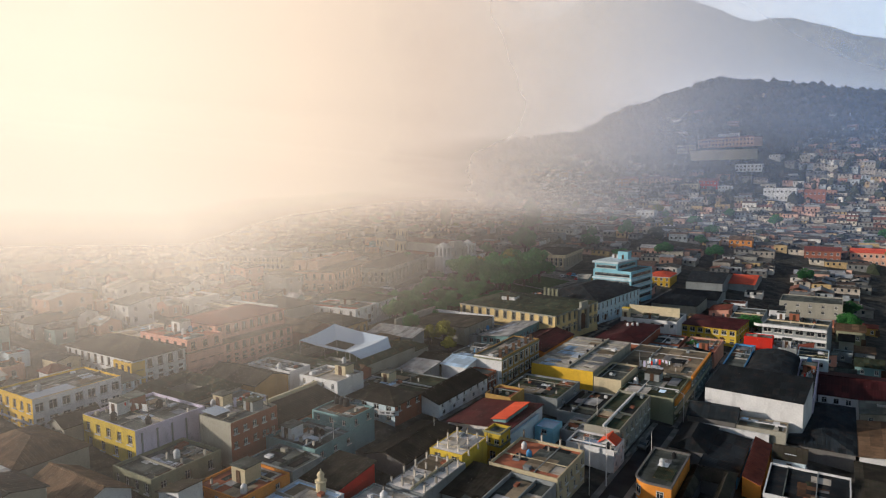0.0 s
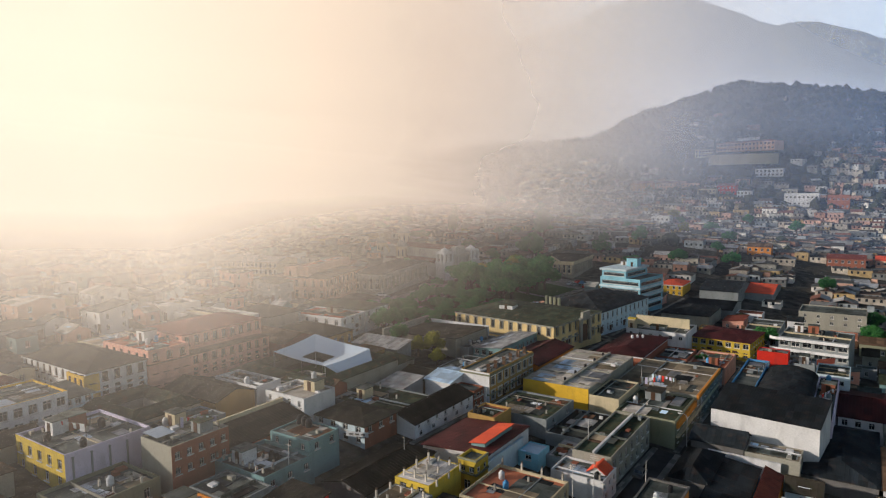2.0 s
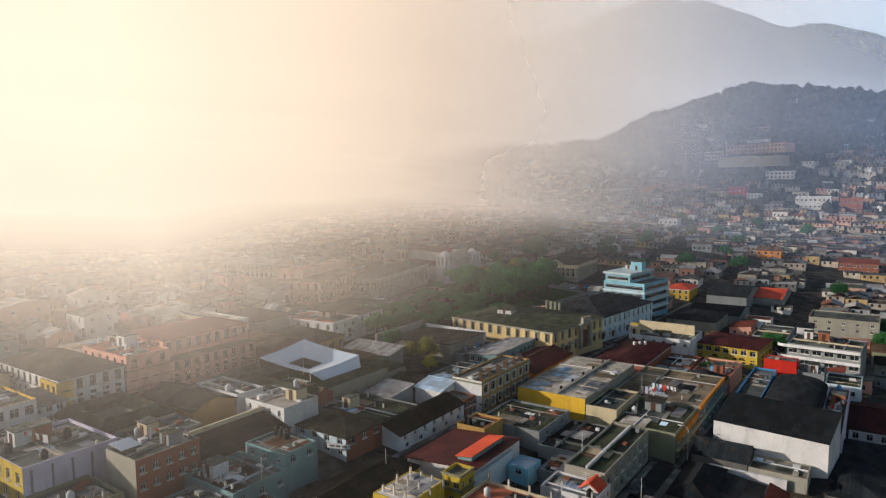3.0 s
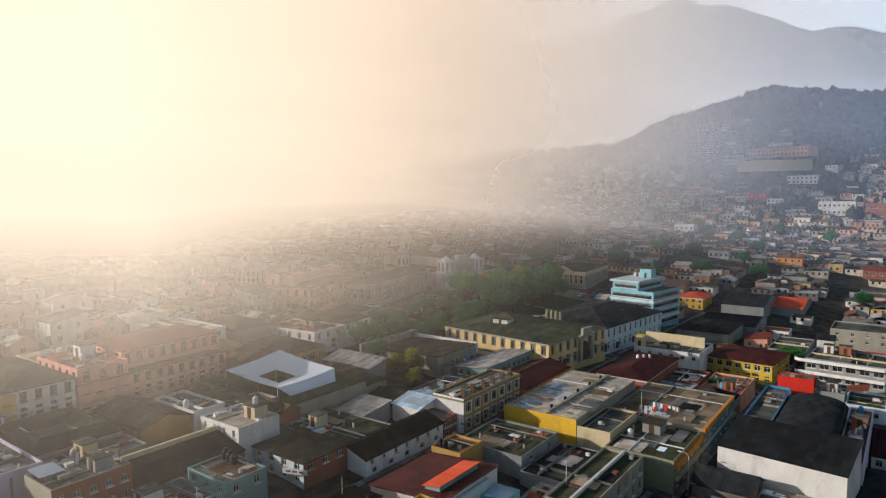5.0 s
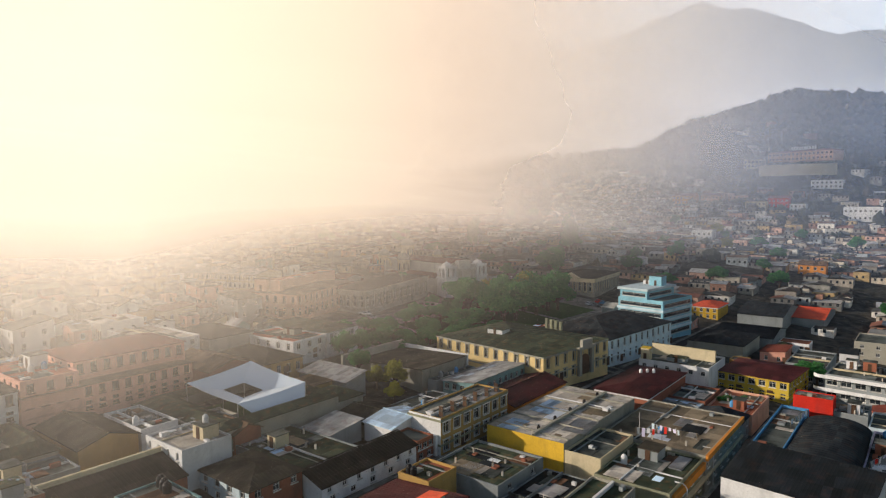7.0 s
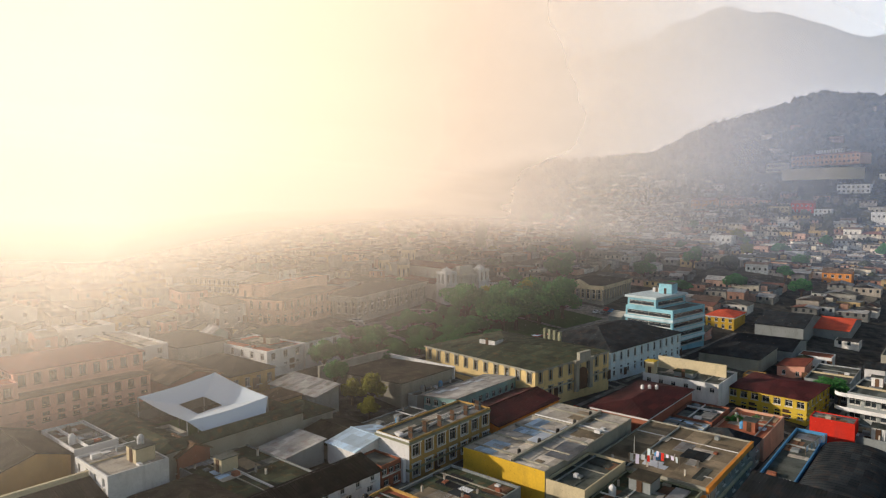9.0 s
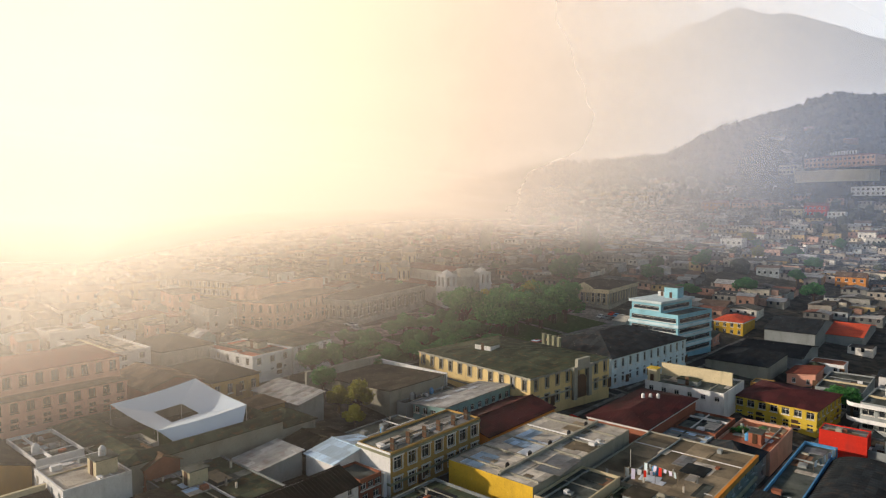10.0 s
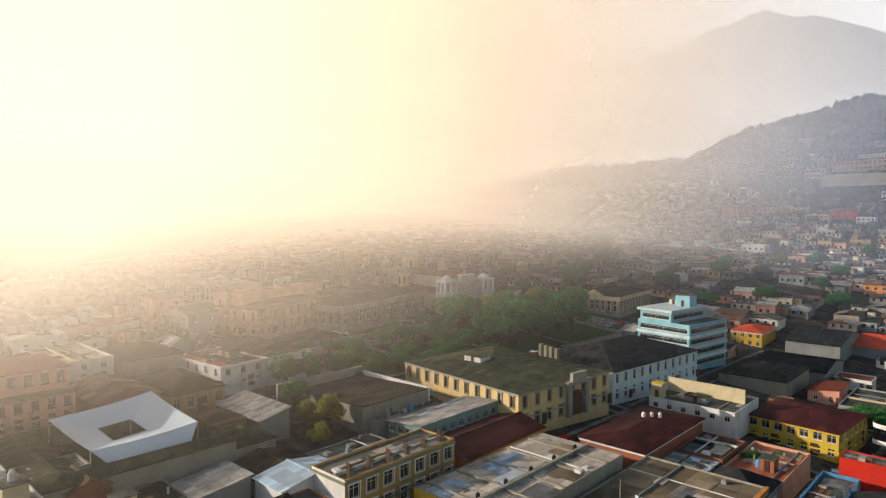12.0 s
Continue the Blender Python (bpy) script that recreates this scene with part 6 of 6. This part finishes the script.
# ---------------------------------------------------------------- washing on the roofs
laundry(-38.5, 167.5, -34, 169.0, 9.0, 5, 5)
laundry(-37, 171.5, -31, 170.6, 9.0, 7, 6)
laundry(-104, 64, -97, 66, 8.4, 5, 7)
laundry(-86.5, 75.5, -82, 79.5, 10.4, 6, 8)
laundry(-2, 180, 0.8, 188, 11, 5, 9)
laundry(-16, 190, -14.4, 199, 11, 5, 10)


# ---------------------------------------------------------------- streets
def street(x0, x1, y0, y1, along_y=True, name="road"):
    b = Build()
    b.box(x0, x1, y0, y1, GZ - 0.05, GZ + 0.02)
    tagged(laid(new(name, mesh_of(name, b, [M["asphalt"]]))), "narrow asphalt street between the house fronts", "road", "", "structure")
    for s in (0, 1):
        b = Build()
        if along_y:
            e = x0 if s == 0 else x1
            b.box(e - 0.55, e + 0.55, y0, y1, GZ - 0.05, GZ + 0.17)
        else:
            e = y0 if s == 0 else y1
            b.box(x0, x1, e - 0.55, e + 0.55, GZ - 0.05, GZ + 0.17)
        tagged(laid(new("pavement", mesh_of("pavement", b, [M["paving"]]))), "narrow raised stone pavement beside the street", "pavement", "", "structure")


street(-28.2, -23.6, 60, 146)
street(-24.2, -20.4, 147, 226)
street(-65.3, -61.6, 108, 226)
street(-66.6, -62.2, 230, 440)
street(-69, -24, 222.8, 227.4, False)
street(-22.4, -18.4, 230, 440)
TAKEN += [(-28.6, -23.2, 40, 146), (-24.6, -20.2, 146, 440), (-65.4, -61.5, 104, 440), (-124, -70, 222.6, 227.6), (-118.5, -112.9, 60, 190), (-150, -104, 222, 326), (-123.5, -112, 152, 190), (-150, -113, 176, 224), (-110, -85, 153, 164), (-88, -85.6, 150, 165), (-174, -151, 330, 352)]
b = Build()
b.box(-152, -106, 222, 326, GZ, GZ + 0.05)
b.box(-150, -113, 178, 222, GZ, GZ + 0.05)
tagged(laid(new("park_paving", mesh_of("park_paving", b, [M["paving"]]))), "pale stone paving of the town park", "pavement", "", "structure")
for i, (x, y, rz, c) in enumerate(((-25, 103, 92, "darkgrey"), (-24.8, 96, 88, "blue"), (-27, 131, 90, "darkgrey"), (-22, 228, 100, "white"), (-21.2, 219, 90, "grey"), (-128, 178, 40, "white"), (-131, 184, 35, "grey"), (-152.5, 209, 20, "white"),
                                   (-147.5, 207, 15, "grey"), (-63.6, 196, 90, "red"), (-64, 250, 90, "grey"), (-110, 178.8, 100, "darkgrey"))):
    car(x, y, rz, c)
for k in range(16):
    car(-171 + 2.5 * (k % 8), 335 + 6.5 * (k // 8) + 0.4 * (k % 3), 82 + 4 * (k % 2), ("white", "grey", "white", "darkgrey", "red")[k % 5])
    car(-116 + 2.6 * (k % 8), 312 + 9 * (k // 8) + 0.5 * (k % 3), 90 + 4 * (k % 2), ("white", "grey", "darkgrey", "red", "blue")[k % 5])
street_lamp(-23.3, 152, 180)
street_lamp(-27.8, 109, 0)
street_lamp(-24.4, 171, 180)
pole(-29.2, 104, 0, 11, label="thin steel pole at a street corner", arms=2)
pole(-28.8, 112, 0, 10, label="thin steel pole at a street corner", arms=3)
pole(-23.2, 120, 7.4, 4)
pole(-59.5, 101, 5.6, 4)
pole(-70, 84, 6.6, 3.5, arms=1)
pole(-36.5, 128, 8.4, 4, arms=2)
pole(-39.5, 172, 9.6, 3)


# ---------------------------------------------------------------- on the hill
def hotel():
    x, y = -104, 722
    z = 97.0
    ob = house(x - 34, x + 26, y, y + 18, 8.5, "hip", "salmon", "redtile", rise=2.0, z=z, rz=-20, windows={"S": [(16, 2.0, 2.0)] * 2}, label="long pink hotel on the hillside above the town", name="hotel", category="hotel")
    sg = thing("roof_sign", x - 4, y + 4, z + 8.5, -20, "row of white sign letters as plain bars on a hotel roof", "sign")
    for k in range(10):
        b = Build()
        b.box(-12 + 2.4 * k, -10.4 + 2.4 * k, 0, 0.4, 1.6, 4.8)
        part("lettering_bar", b, [M["white"]], sg)
    b = Build()
    b.box(-13, 13, 0.5, 0.7, -0.2, 1.5)
    part("sign_frame", b, [M["steel"]], sg)
    house(x - 52, x - 36, y - 6, y + 10, 8, "flat", "cream", "concrete", z=ground_z(x - 44, y) , windows={"S": [(5, 1.8, 1.8)] * 2}, label="cream hotel annex on the hillside")
    house(x + 10, x + 34, y - 26, y - 10, 7, "flat", "white", "concrete", z=ground_z(x + 20, y - 20), windows={"S": [(7, 1.8, 1.8)] * 2}, label="white hotel annex on the hillside")
    b = Build()
    for i in range(24):
        w0, w1 = -0.4 - 2.6 * i / 24, -0.4 - 2.6 * (i + 1) / 24
        p0, p1 = (x - 6 + 34 * math.cos(w0), y - 4 + 22 * math.sin(w0)), (x - 6 + 34 * math.cos(w1), y - 4 + 22 * math.sin(w1))
        b.face([(*p0, z - 14), (*p1, z - 14), (*p1, z - 4), (*p0, z - 4)])
        b.face([(*p0, z - 4), (*p1, z - 4), (x - 6 + (p1[0] - x + 6) * 0.97, y - 4 + (p1[1] - y + 4) * 0.97, z - 4), (x - 6 + (p0[0] - x + 6) * 0.97, y - 4 + (p0[1] - y + 4) * 0.97, z - 4)])
    wall = new("terrace_wall", mesh_of("terrace_wall", b, [M["cream"]]))
    wall.matrix_basis = Matrix.Translation(shift(x, y, z))
    tagged(wall, "curved cream retaining wall of a hotel terrace", "wall", "", "structure")


hotel()
for i, (x, y, w, d, h, c, t) in enumerate(((-196, 646, 20, 12, 8, "orange", "redtile"), (-172, 650, 18, 12, 7, "salmon", "redtile"), (-150, 655, 14, 11, 6.5, "salmon", "terrace"), (-118, 655, 16, 12, 8, "red", "redtile"),
                                          (-100, 650, 12, 10, 6, "white", "concrete"), (-132, 640, 16, 10, 7, "cream", "concrete"), (-60, 640, 26, 14, 11, "white", "concrete"), (-28, 644, 16, 12, 12, "brick", "concrete"),
                                          (-140, 530, 14, 12, 9, "white", "concrete"), (-60, 470, 14, 10, 7, "orange", "browntile"), (10, 480, 22, 12, 8, "salmon", "redsheet"), (-15, 470, 20, 12, 7, "brick", "redtile"))):
    house(x, x + w, y, y + d, h, "flat" if t in ("concrete", "terrace") else "gx", c, t, z=ground_z(x + w / 2, y + d / 2) - 1.5, windows={"S": [(int(w / 3), 1.5, 1.6)] * 2}, label="%s house on the far slope of the town" % c, group="far bright houses")


# ---------------------------------------------------------------- the rest of the town
def free(x0, x1, y0, y1, gap=0.4):
    return all(x1 + gap < q[0] or x0 - gap > q[1] or y1 + gap < q[2] or y0 - gap > q[3] for q in TAKEN)


rng = random.Random(7)
STREETS_X = [-62.5 - 47.5 * k for k in range(9)] + [-22, 24, 70, 116, 162]
WALLS = ["white", "cream", "grey", "ochre", "pink", "stone", "paleblue", "salmon", "olive", "white", "grey", "teal"]
TOPS = ["tile", "tile", "concrete", "concrete", "sheet", "moss", "darksheet", "browntile", "redtile", "lightconcrete"]


def in_street(x0, x1, y0, y1):
    return any(x0 < s + 2.6 and x1 > s - 2.6 for s in STREETS_X) or any(y0 < s + 2.6 and y1 > s - 2.6 for s in STREETS_Y)


STREETS_Y = [-20, 26, 225, 274, 330, 385, 440, 500]


def fill_lots(lo, hi, heights, most, last, keep):
    """Houses on the lots that are still free, row by row."""
    count = 0
    y = 24.0
    while y < last:
        dy = rng.uniform(lo, hi)
        x = -260 if y > 60 else -170
        while x < 70:
            dx = rng.uniform(lo, hi)
            az = math.degrees(math.atan2(-(x + dx / 2), y + dy / 2))
            az12 = math.degrees(math.atan2(-(x + dx / 2), y + dy / 2 - 85))
            box = (x, x + dx - 0.25, y, y + dy - 0.25)
            seen = (-6 < az < 69) or (-2 < az12 < 80 and y > 150)
            if seen and free(*box) and not in_street(*box) and count < most:
                h = rng.choice(heights) if y < 190 else rng.choice((5.6, 5.8, 6.0, 6.2, 6.4, 6.6, 8.2))
                roof = rng.choice(("flat", "flat", "gx", "gy", "hip", "shedS", "shedE", "shedW", "court") if y < 190 else ("flat", "gx", "gy", "hip", "gx", "shedS", "shedW", "court"))
                if roof == "court" and min(dx, dy) < 10.5:
                    roof = "gx"
                top = rng.choice(TOPS if roof != "flat" else ["concrete", "concrete", "concrete", "lightconcrete", "brownroof", "terrace", "moss", "sheet"])
                n = 2 if h > 8.5 else 1
                k = 1 if min(dx, dy) < 7 else 2
                house(*box, h, roof, rng.choice(WALLS), top, rise=rng.uniform(0.7, 1.7), windows={"S": [(k, 1.0, 1.4)] * n, "E": [(k, 1.0, 1.4)] * n}, ribs=0.9, parapet=rng.uniform(0.2, 0.8),
                      label="%s-storey town house with weathered walls" % ("two" if n == 2 else "single"), group="town houses", keep=keep)
                if roof == "flat" and min(dx, dy) > 6.6 and y < 260 and rng.random() < 0.5:
                    clutter(x + 0.6, x + dx - 1, y + 0.6, y + dy - 1, h, rng.randrange(999), 1, rng.choice((0, 2, 4)), rng.choice((1, 2, 3)), 0)
                elif roof == "flat" and rng.random() < 0.45:
                    water_tank(x + dx * rng.uniform(0.3, 0.7), y + dy * rng.uniform(0.3, 0.7), h, rng.choice(("plastic_black", "white", "blue", "grey")))
                if roof == "flat" and rng.random() < (0.3 if y < 190 else 0.1) and min(dx, dy) > 7:
                    roof_hut(x + dx * 0.3, y + dy * 0.65, h, 2.3, 2.3, 2.2, rng.choice(("white", "grey", "cream", "brick")))
                if rng.random() < 0.22:
                    loose_sheet(x + dx * 0.5, y + dy * 0.35, h + (0 if roof == "flat" else 1.3), 2.2, 2.0, rng.choice(("whitesheet", "sheet", "bluesheet")), rz=rng.choice((0, 90)))
                count += 1
            x += dx
        y += dy
    return count


fill_lots(7.5, 13, (6.5, 6.9, 7.4, 8.0, 8.8, 9.6), 420, 335, True)
fill_lots(4.0, 6.5, (5.2, 5.8, 6.4, 6.8), 260, 300, True)


def far_town():
    """Houses too far off to tell apart: walls with window openings, and roofs, joined."""
    w, r, g = Build(), Build(), Build()
    y = 60.0
    k = 0
    while y < 1030:
        dy = rng.uniform(7, 12)
        x = -690.0
        while x < 260:
            dx = rng.uniform(6, 13)
            rad = math.hypot(x, y)
            az = math.degrees(math.atan2(-x, y))
            z = ground_z(x + dx / 2, y + dy / 2)
            edge = float(np.interp(az, (-8, 3, 5, 12, 16, 21, 30, 45), (840, 780, 650, 640, 660, 760, 760, 640)))
            dens = float(np.interp(y, (edge - 70, edge, edge + 60, edge + 320), (1.0, 0.5, 0.05, 0.025)))
            if -8 < az < 74 and (y > 336 or x < -262) and rng.random() < dens * 0.93 and not (y < 470 and in_street(x, x + dx, y, y + dy)) and free(x, x + dx, y, y + dy):
                starts = [(q, len(q.v)) for q in (w, r, g)]
                h = rng.choice((2.5, 2.7, 2.8, 3.0, 3.1, 3.3, 4.6))
                a, bb = x + dx - rng.uniform(0.05, 0.6), y + dy - rng.choice((0.05, 0.1, 0.2, 0.3, 2.0))
                w.box(x, a, y, bb, z - 4, z + h)
                kind = rng.random()
                if kind < 0.4:
                    r.box(x + 0.3, a - 0.3, y + 0.3, bb - 0.3, z + h + 0.01, z + h + 0.12)
                    if rng.random() < 0.2:
                        w.box(x + 1, x + 3.8, bb - 4, bb - 1, z + h + 0.13, z + h + 2.6)
                elif kind < 0.7:
                    rz_, m = rng.uniform(0.8, 2), (y + bb) / 2
                    r.slope((x - .4, y - .4, z + h), (a + .4, y - .4, z + h), (a + .4, m, z + h + rz_), (x - .4, m, z + h + rz_), ribs=0)
                    r.slope((a + .4, bb + .4, z + h), (x - .4, bb + .4, z + h), (x - .4, m, z + h + rz_), (a + .4, m, z + h + rz_), ribs=0)
                else:
                    rz_, m = rng.uniform(0.8, 2), (x + a) / 2
                    r.slope((a + .4, y - .4, z + h), (a + .4, bb + .4, z + h), (m, bb + .4, z + h + rz_), (m, y - .4, z + h + rz_), ribs=0)
                    r.slope((x - .4, bb + .4, z + h), (x - .4, y - .4, z + h), (m, y - .4, z + h + rz_), (m, bb + .4, z + h + rz_), ribs=0)
                for lv in range(max(1, int(h / 3.4))):
                    for i in range(int((a - x) / 3)):
                        s = x + 1.2 + 3 * i
                        g.box(s, s + 1.1, y - 0.06, y + 0.1, z + 1.2 + 3.2 * lv, z + 2.6 + 3.2 * lv)
                turn = radians(rng.gauss(0, 0.5 if y < 400 else 5 if y < 560 else 14))
                mx, my, co, si = x + dx / 2, y + dy / 2, math.cos(turn), math.sin(turn)
                by = shift(mx, my, z + h)
                for q, first in starts:
                    q.v[first:] = [(mx + (p[0] - mx) * co - (p[1] - my) * si + by.x, my + (p[0] - mx) * si + (p[1] - my) * co + by.y, p[2] + by.z) for p in q.v[first:]]
                k += 1
            x += dx
        y += dy
    ob = thing("far_houses", 0, 0, 0, 0, "distant low houses with tiled and tin roofs", "houses", "", "stuff", by=Vector((0, 0, -GZ)))
    tagged(part("walls", w, [island_material("far_walls", [(0.44, 0.38, 0.31), (0.26, 0.25, 0.22), (0.74, 0.70, 0.64), (0.36, 0.19, 0.13), (0.5, 0.35, 0.16), (0.16, 0.16, 0.15), (0.34, 0.37, 0.38), (0.6, 0.36, 0.27), (0.3, 0.27, 0.23), (0.66, 0.58, 0.46)])], ob), kind="stuff")
    tagged(part("roofs", r, [island_material("far_roofs", [(0.11, 0.08, 0.055), (0.06, 0.05, 0.04), (0.25, 0.25, 0.235), (0.15, 0.09, 0.06), (0.34, 0.35, 0.36), (0.085, 0.09, 0.085), (0.24, 0.09, 0.055), (0.5, 0.48, 0.45), (0.12, 0.11, 0.09), (0.07, 0.075, 0.07)])], ob), kind="stuff")
    tagged(part("windows", g, [M["glass"]], ob), kind="stuff")
    return k


far_town()


# ---------------------------------------------------------------- trees
def leaf_cloud(b, blobs, count, size, r):
    """Small leaf sprays set round the outside of a few lumpy masses."""
    for i in range(count):
        c, rad = r.choice(blobs)
        d = Vector((r.gauss(0, 1), r.gauss(0, 1), r.gauss(0, 1))).normalized()
        p = Vector(c) + Vector((d.x * rad[0], d.y * rad[1], d.z * rad[2])) * (r.uniform(0.55, 1.0) + 0.25 * noise.noise(d * 2.2 + Vector(c)))
        u = Vector((r.gauss(0, 1), r.gauss(0, 1), r.gauss(0, 1))).normalized()
        w = u.orthogonal().normalized() * size * r.uniform(0.6, 1.3)
        u = u * size * r.uniform(0.6, 1.4)
        b.face([p - u, p + w * 0.6, p + u, p - w * 0.6])


TREES = {}


def tree(x, y, h, crown, kind=0, light=False, tall=False, label="", z=None):
    key = (kind, light, tall)
    if key not in TREES:
        r = random.Random(50 + kind + 10 * light + 20 * tall)
        t, b = Build(), Build()
        t.tube((0, 0, -0.4), (0.1, 0, 3.2), 0.42, 0.3)
        blobs = []
        for i in range(7):
            w = 2 * math.pi * i / 7 + r.uniform(-0.3, 0.3)
            q = (math.cos(w) * r.uniform(1.4, 2.7), math.sin(w) * r.uniform(1.4, 2.7), r.uniform(4.2, 6.4))
            if tall:
                q = (q[0] * 0.5, q[1] * 0.5, 3 + i * 0.95)
            t.tube((0.1, 0, 2.6 if not tall else q[2] - 0.6), q, 0.2, 0.07, 6)
            blobs.append((q, (r.uniform(1.3, 1.9), r.uniform(1.3, 1.9), r.uniform(1.0, 1.6))))
        t.tube((0.1, 0, 3.2), (0, 0, 7.4 if not tall else 9.6), 0.28, 0.06, 6)
        blobs.append(((0, 0, 6.9), (1.9, 1.9, 1.5)))
        blobs.append(((0.4, 0.2, 5.2), (2.2, 2.2, 1.5)))
        leaf_cloud(b, blobs, 4200, 0.27, r)
        TREES[key] = (mesh_of("trunk", t, [M["bark"]]), mesh_of("crown", b, [M["leaf_light" if light else "leaf"]]))
    ob = thing("tree", x, y, ground_z(x, y) if z is None else z, (x * 37 + y * 91) % 360, label or "broad leafy green tree", "tree", "town trees")
    ob.scale = (crown / 4.2, crown / 4.2, h / 8.2)
    tm, bm = TREES[key]
    part("trunk", tm, None, ob)
    part("crown", bm, None, ob)
    return ob


def woods():
    """Far woods on the hillsides, as many small clumps."""
    b = Build()
    r = random.Random(3)
    ico = bmesh.new()
    bmesh.ops.create_icosphere(ico, subdivisions=1, radius=1.0)
    iv, jf = [v.co.copy() for v in ico.verts], [[v.index for v in f.verts] for f in ico.faces]
    ico.free()
    n = 0
    while n < 6000:
        az, rad = r.uniform(-9, 40), r.uniform(420, 1500)
        x, y = -rad * math.sin(radians(az)), rad * math.cos(radians(az))
        if rad < 640 and r.random() > (0.04 if rad < 560 else 0.15):
            continue
        if rad < 690 and r.random() > 0.5:
            continue
        s = r.uniform(2.2, 4.8) * (1.0 if rad < 900 else 1.5)
        x, y, z = SLOPE @ Vector((x, y, ground_z(x, y) + s * 0.6))
        k = len(b.v)
        for v in iv:
            q = v * s * (1 + 0.5 * noise.noise(v * 1.7 + Vector((x, y, 0))))
            b.v.append((x + q.x, y + q.y, z + q.z * r.uniform(0.9, 1.4)))
        for f in jf:
            b.f.append(tuple(k + i for i in f))
            b.m.append(0)
        n += 1
    ob = new("far_woods", mesh_of("far_woods", b, [island_material("woods", [(0.02, 0.03, 0.013), (0.035, 0.045, 0.018), (0.05, 0.05, 0.022), (0.028, 0.038, 0.016), (0.075, 0.06, 0.03)], 0.9, 0.8)]))
    return tagged(ob, "dense dark green woods on the hillside", "woods", "", "stuff")


woods()
r6 = random.Random(21)
for i in range(34):
    x, y = r6.uniform(-137, -112), r6.uniform(240, 302)
    if math.hypot(x + 142, y - 229) < 9 or x > -112 - (y - 240) * 0.1:
        continue
    tree(x, y, r6.uniform(9, 14.5), r6.uniform(5.5, 8.5), i % 3, light=(x < -129 and i % 3 == 0), label="broad leafy tree in the town park")
for i in range(64):
    x, y = r6.uniform(-149, -111), r6.uniform(182, 240)
    if math.hypot(x + 142, y - 229) < 8 or (x < -138 and y < 222):
        continue
    tree(x, y, r6.uniform(3.5, 7), r6.uniform(2.6, 4.6), i % 3, label="low green bush in the town park")
for x0, x1, y0, y1 in ((-149, -133, 240, 270), (-130, -109, 240, 270), (-149, -133, 273, 304), (-130, -109, 273, 304), (-137, -115, 184, 206), (-137, -115, 209, 238)):
    b = Build()
    b.box(x0, x1, y0, y1, GZ + 0.02, GZ + 0.12)
    tagged(laid(new("lawn", mesh_of("lawn", b, [M["grass"]]))), "green lawn bed under the park trees", "lawn", "park lawns", "structure")
for x, y, h, c, l, t in ((-93.5, 160, 7.5, 4.2, True, False), (-97, 157.5, 6, 3, True, False), (-106, 160.5, 7, 3.4, False, False), (-115.5, 165, 9, 4, False, False), (-117, 172, 8, 3.6, False, False), (-88.6, 154.5, 5, 2.6, True, False),
                         (-154, 348, 18, 8.5, False, False), (-190, 440, 22, 9, False, True), (-196, 446, 18, 8, False, True), (-168, 246, 10, 5, False, False), (-238, 395, 20, 8, False, True),
                         (-300, 190, 22, 6, False, True), (-312, 196, 20, 7, False, True), (-290, 182, 16, 6, False, True), (-33, 214, 5, 3, False, False), (-30, 219, 4.5, 2.6, False, False), (-20, 262, 8, 4, False, False),
                         (-24, 264, 7, 3.4, False, False), (-75, 226, 4.5, 2.2, False, False), (-86, 224, 5, 2.4, False, False), (10, 300, 9, 5, False, False), (-10, 390, 10, 5, False, False), (-60, 420, 10, 6, False, False), (-170, 330, 9, 5, False, False)):
    tree(x, y, h, c, int(abs(x)) % 3, light=l, tall=t, label="yellow-green leafy tree in a yard" if l else "tall dark conifer-like tree in the mist" if t else "dark green leafy tree among the houses")
r7 = random.Random(33)
for i in range(46):
    x, y = r7.uniform(-330, 60), r7.uniform(330, 600)
    tree(x, y, r7.uniform(6, 12), r7.uniform(4, 7), i % 3, light=(i % 9 == 0), label="leafy tree among low tiled houses")
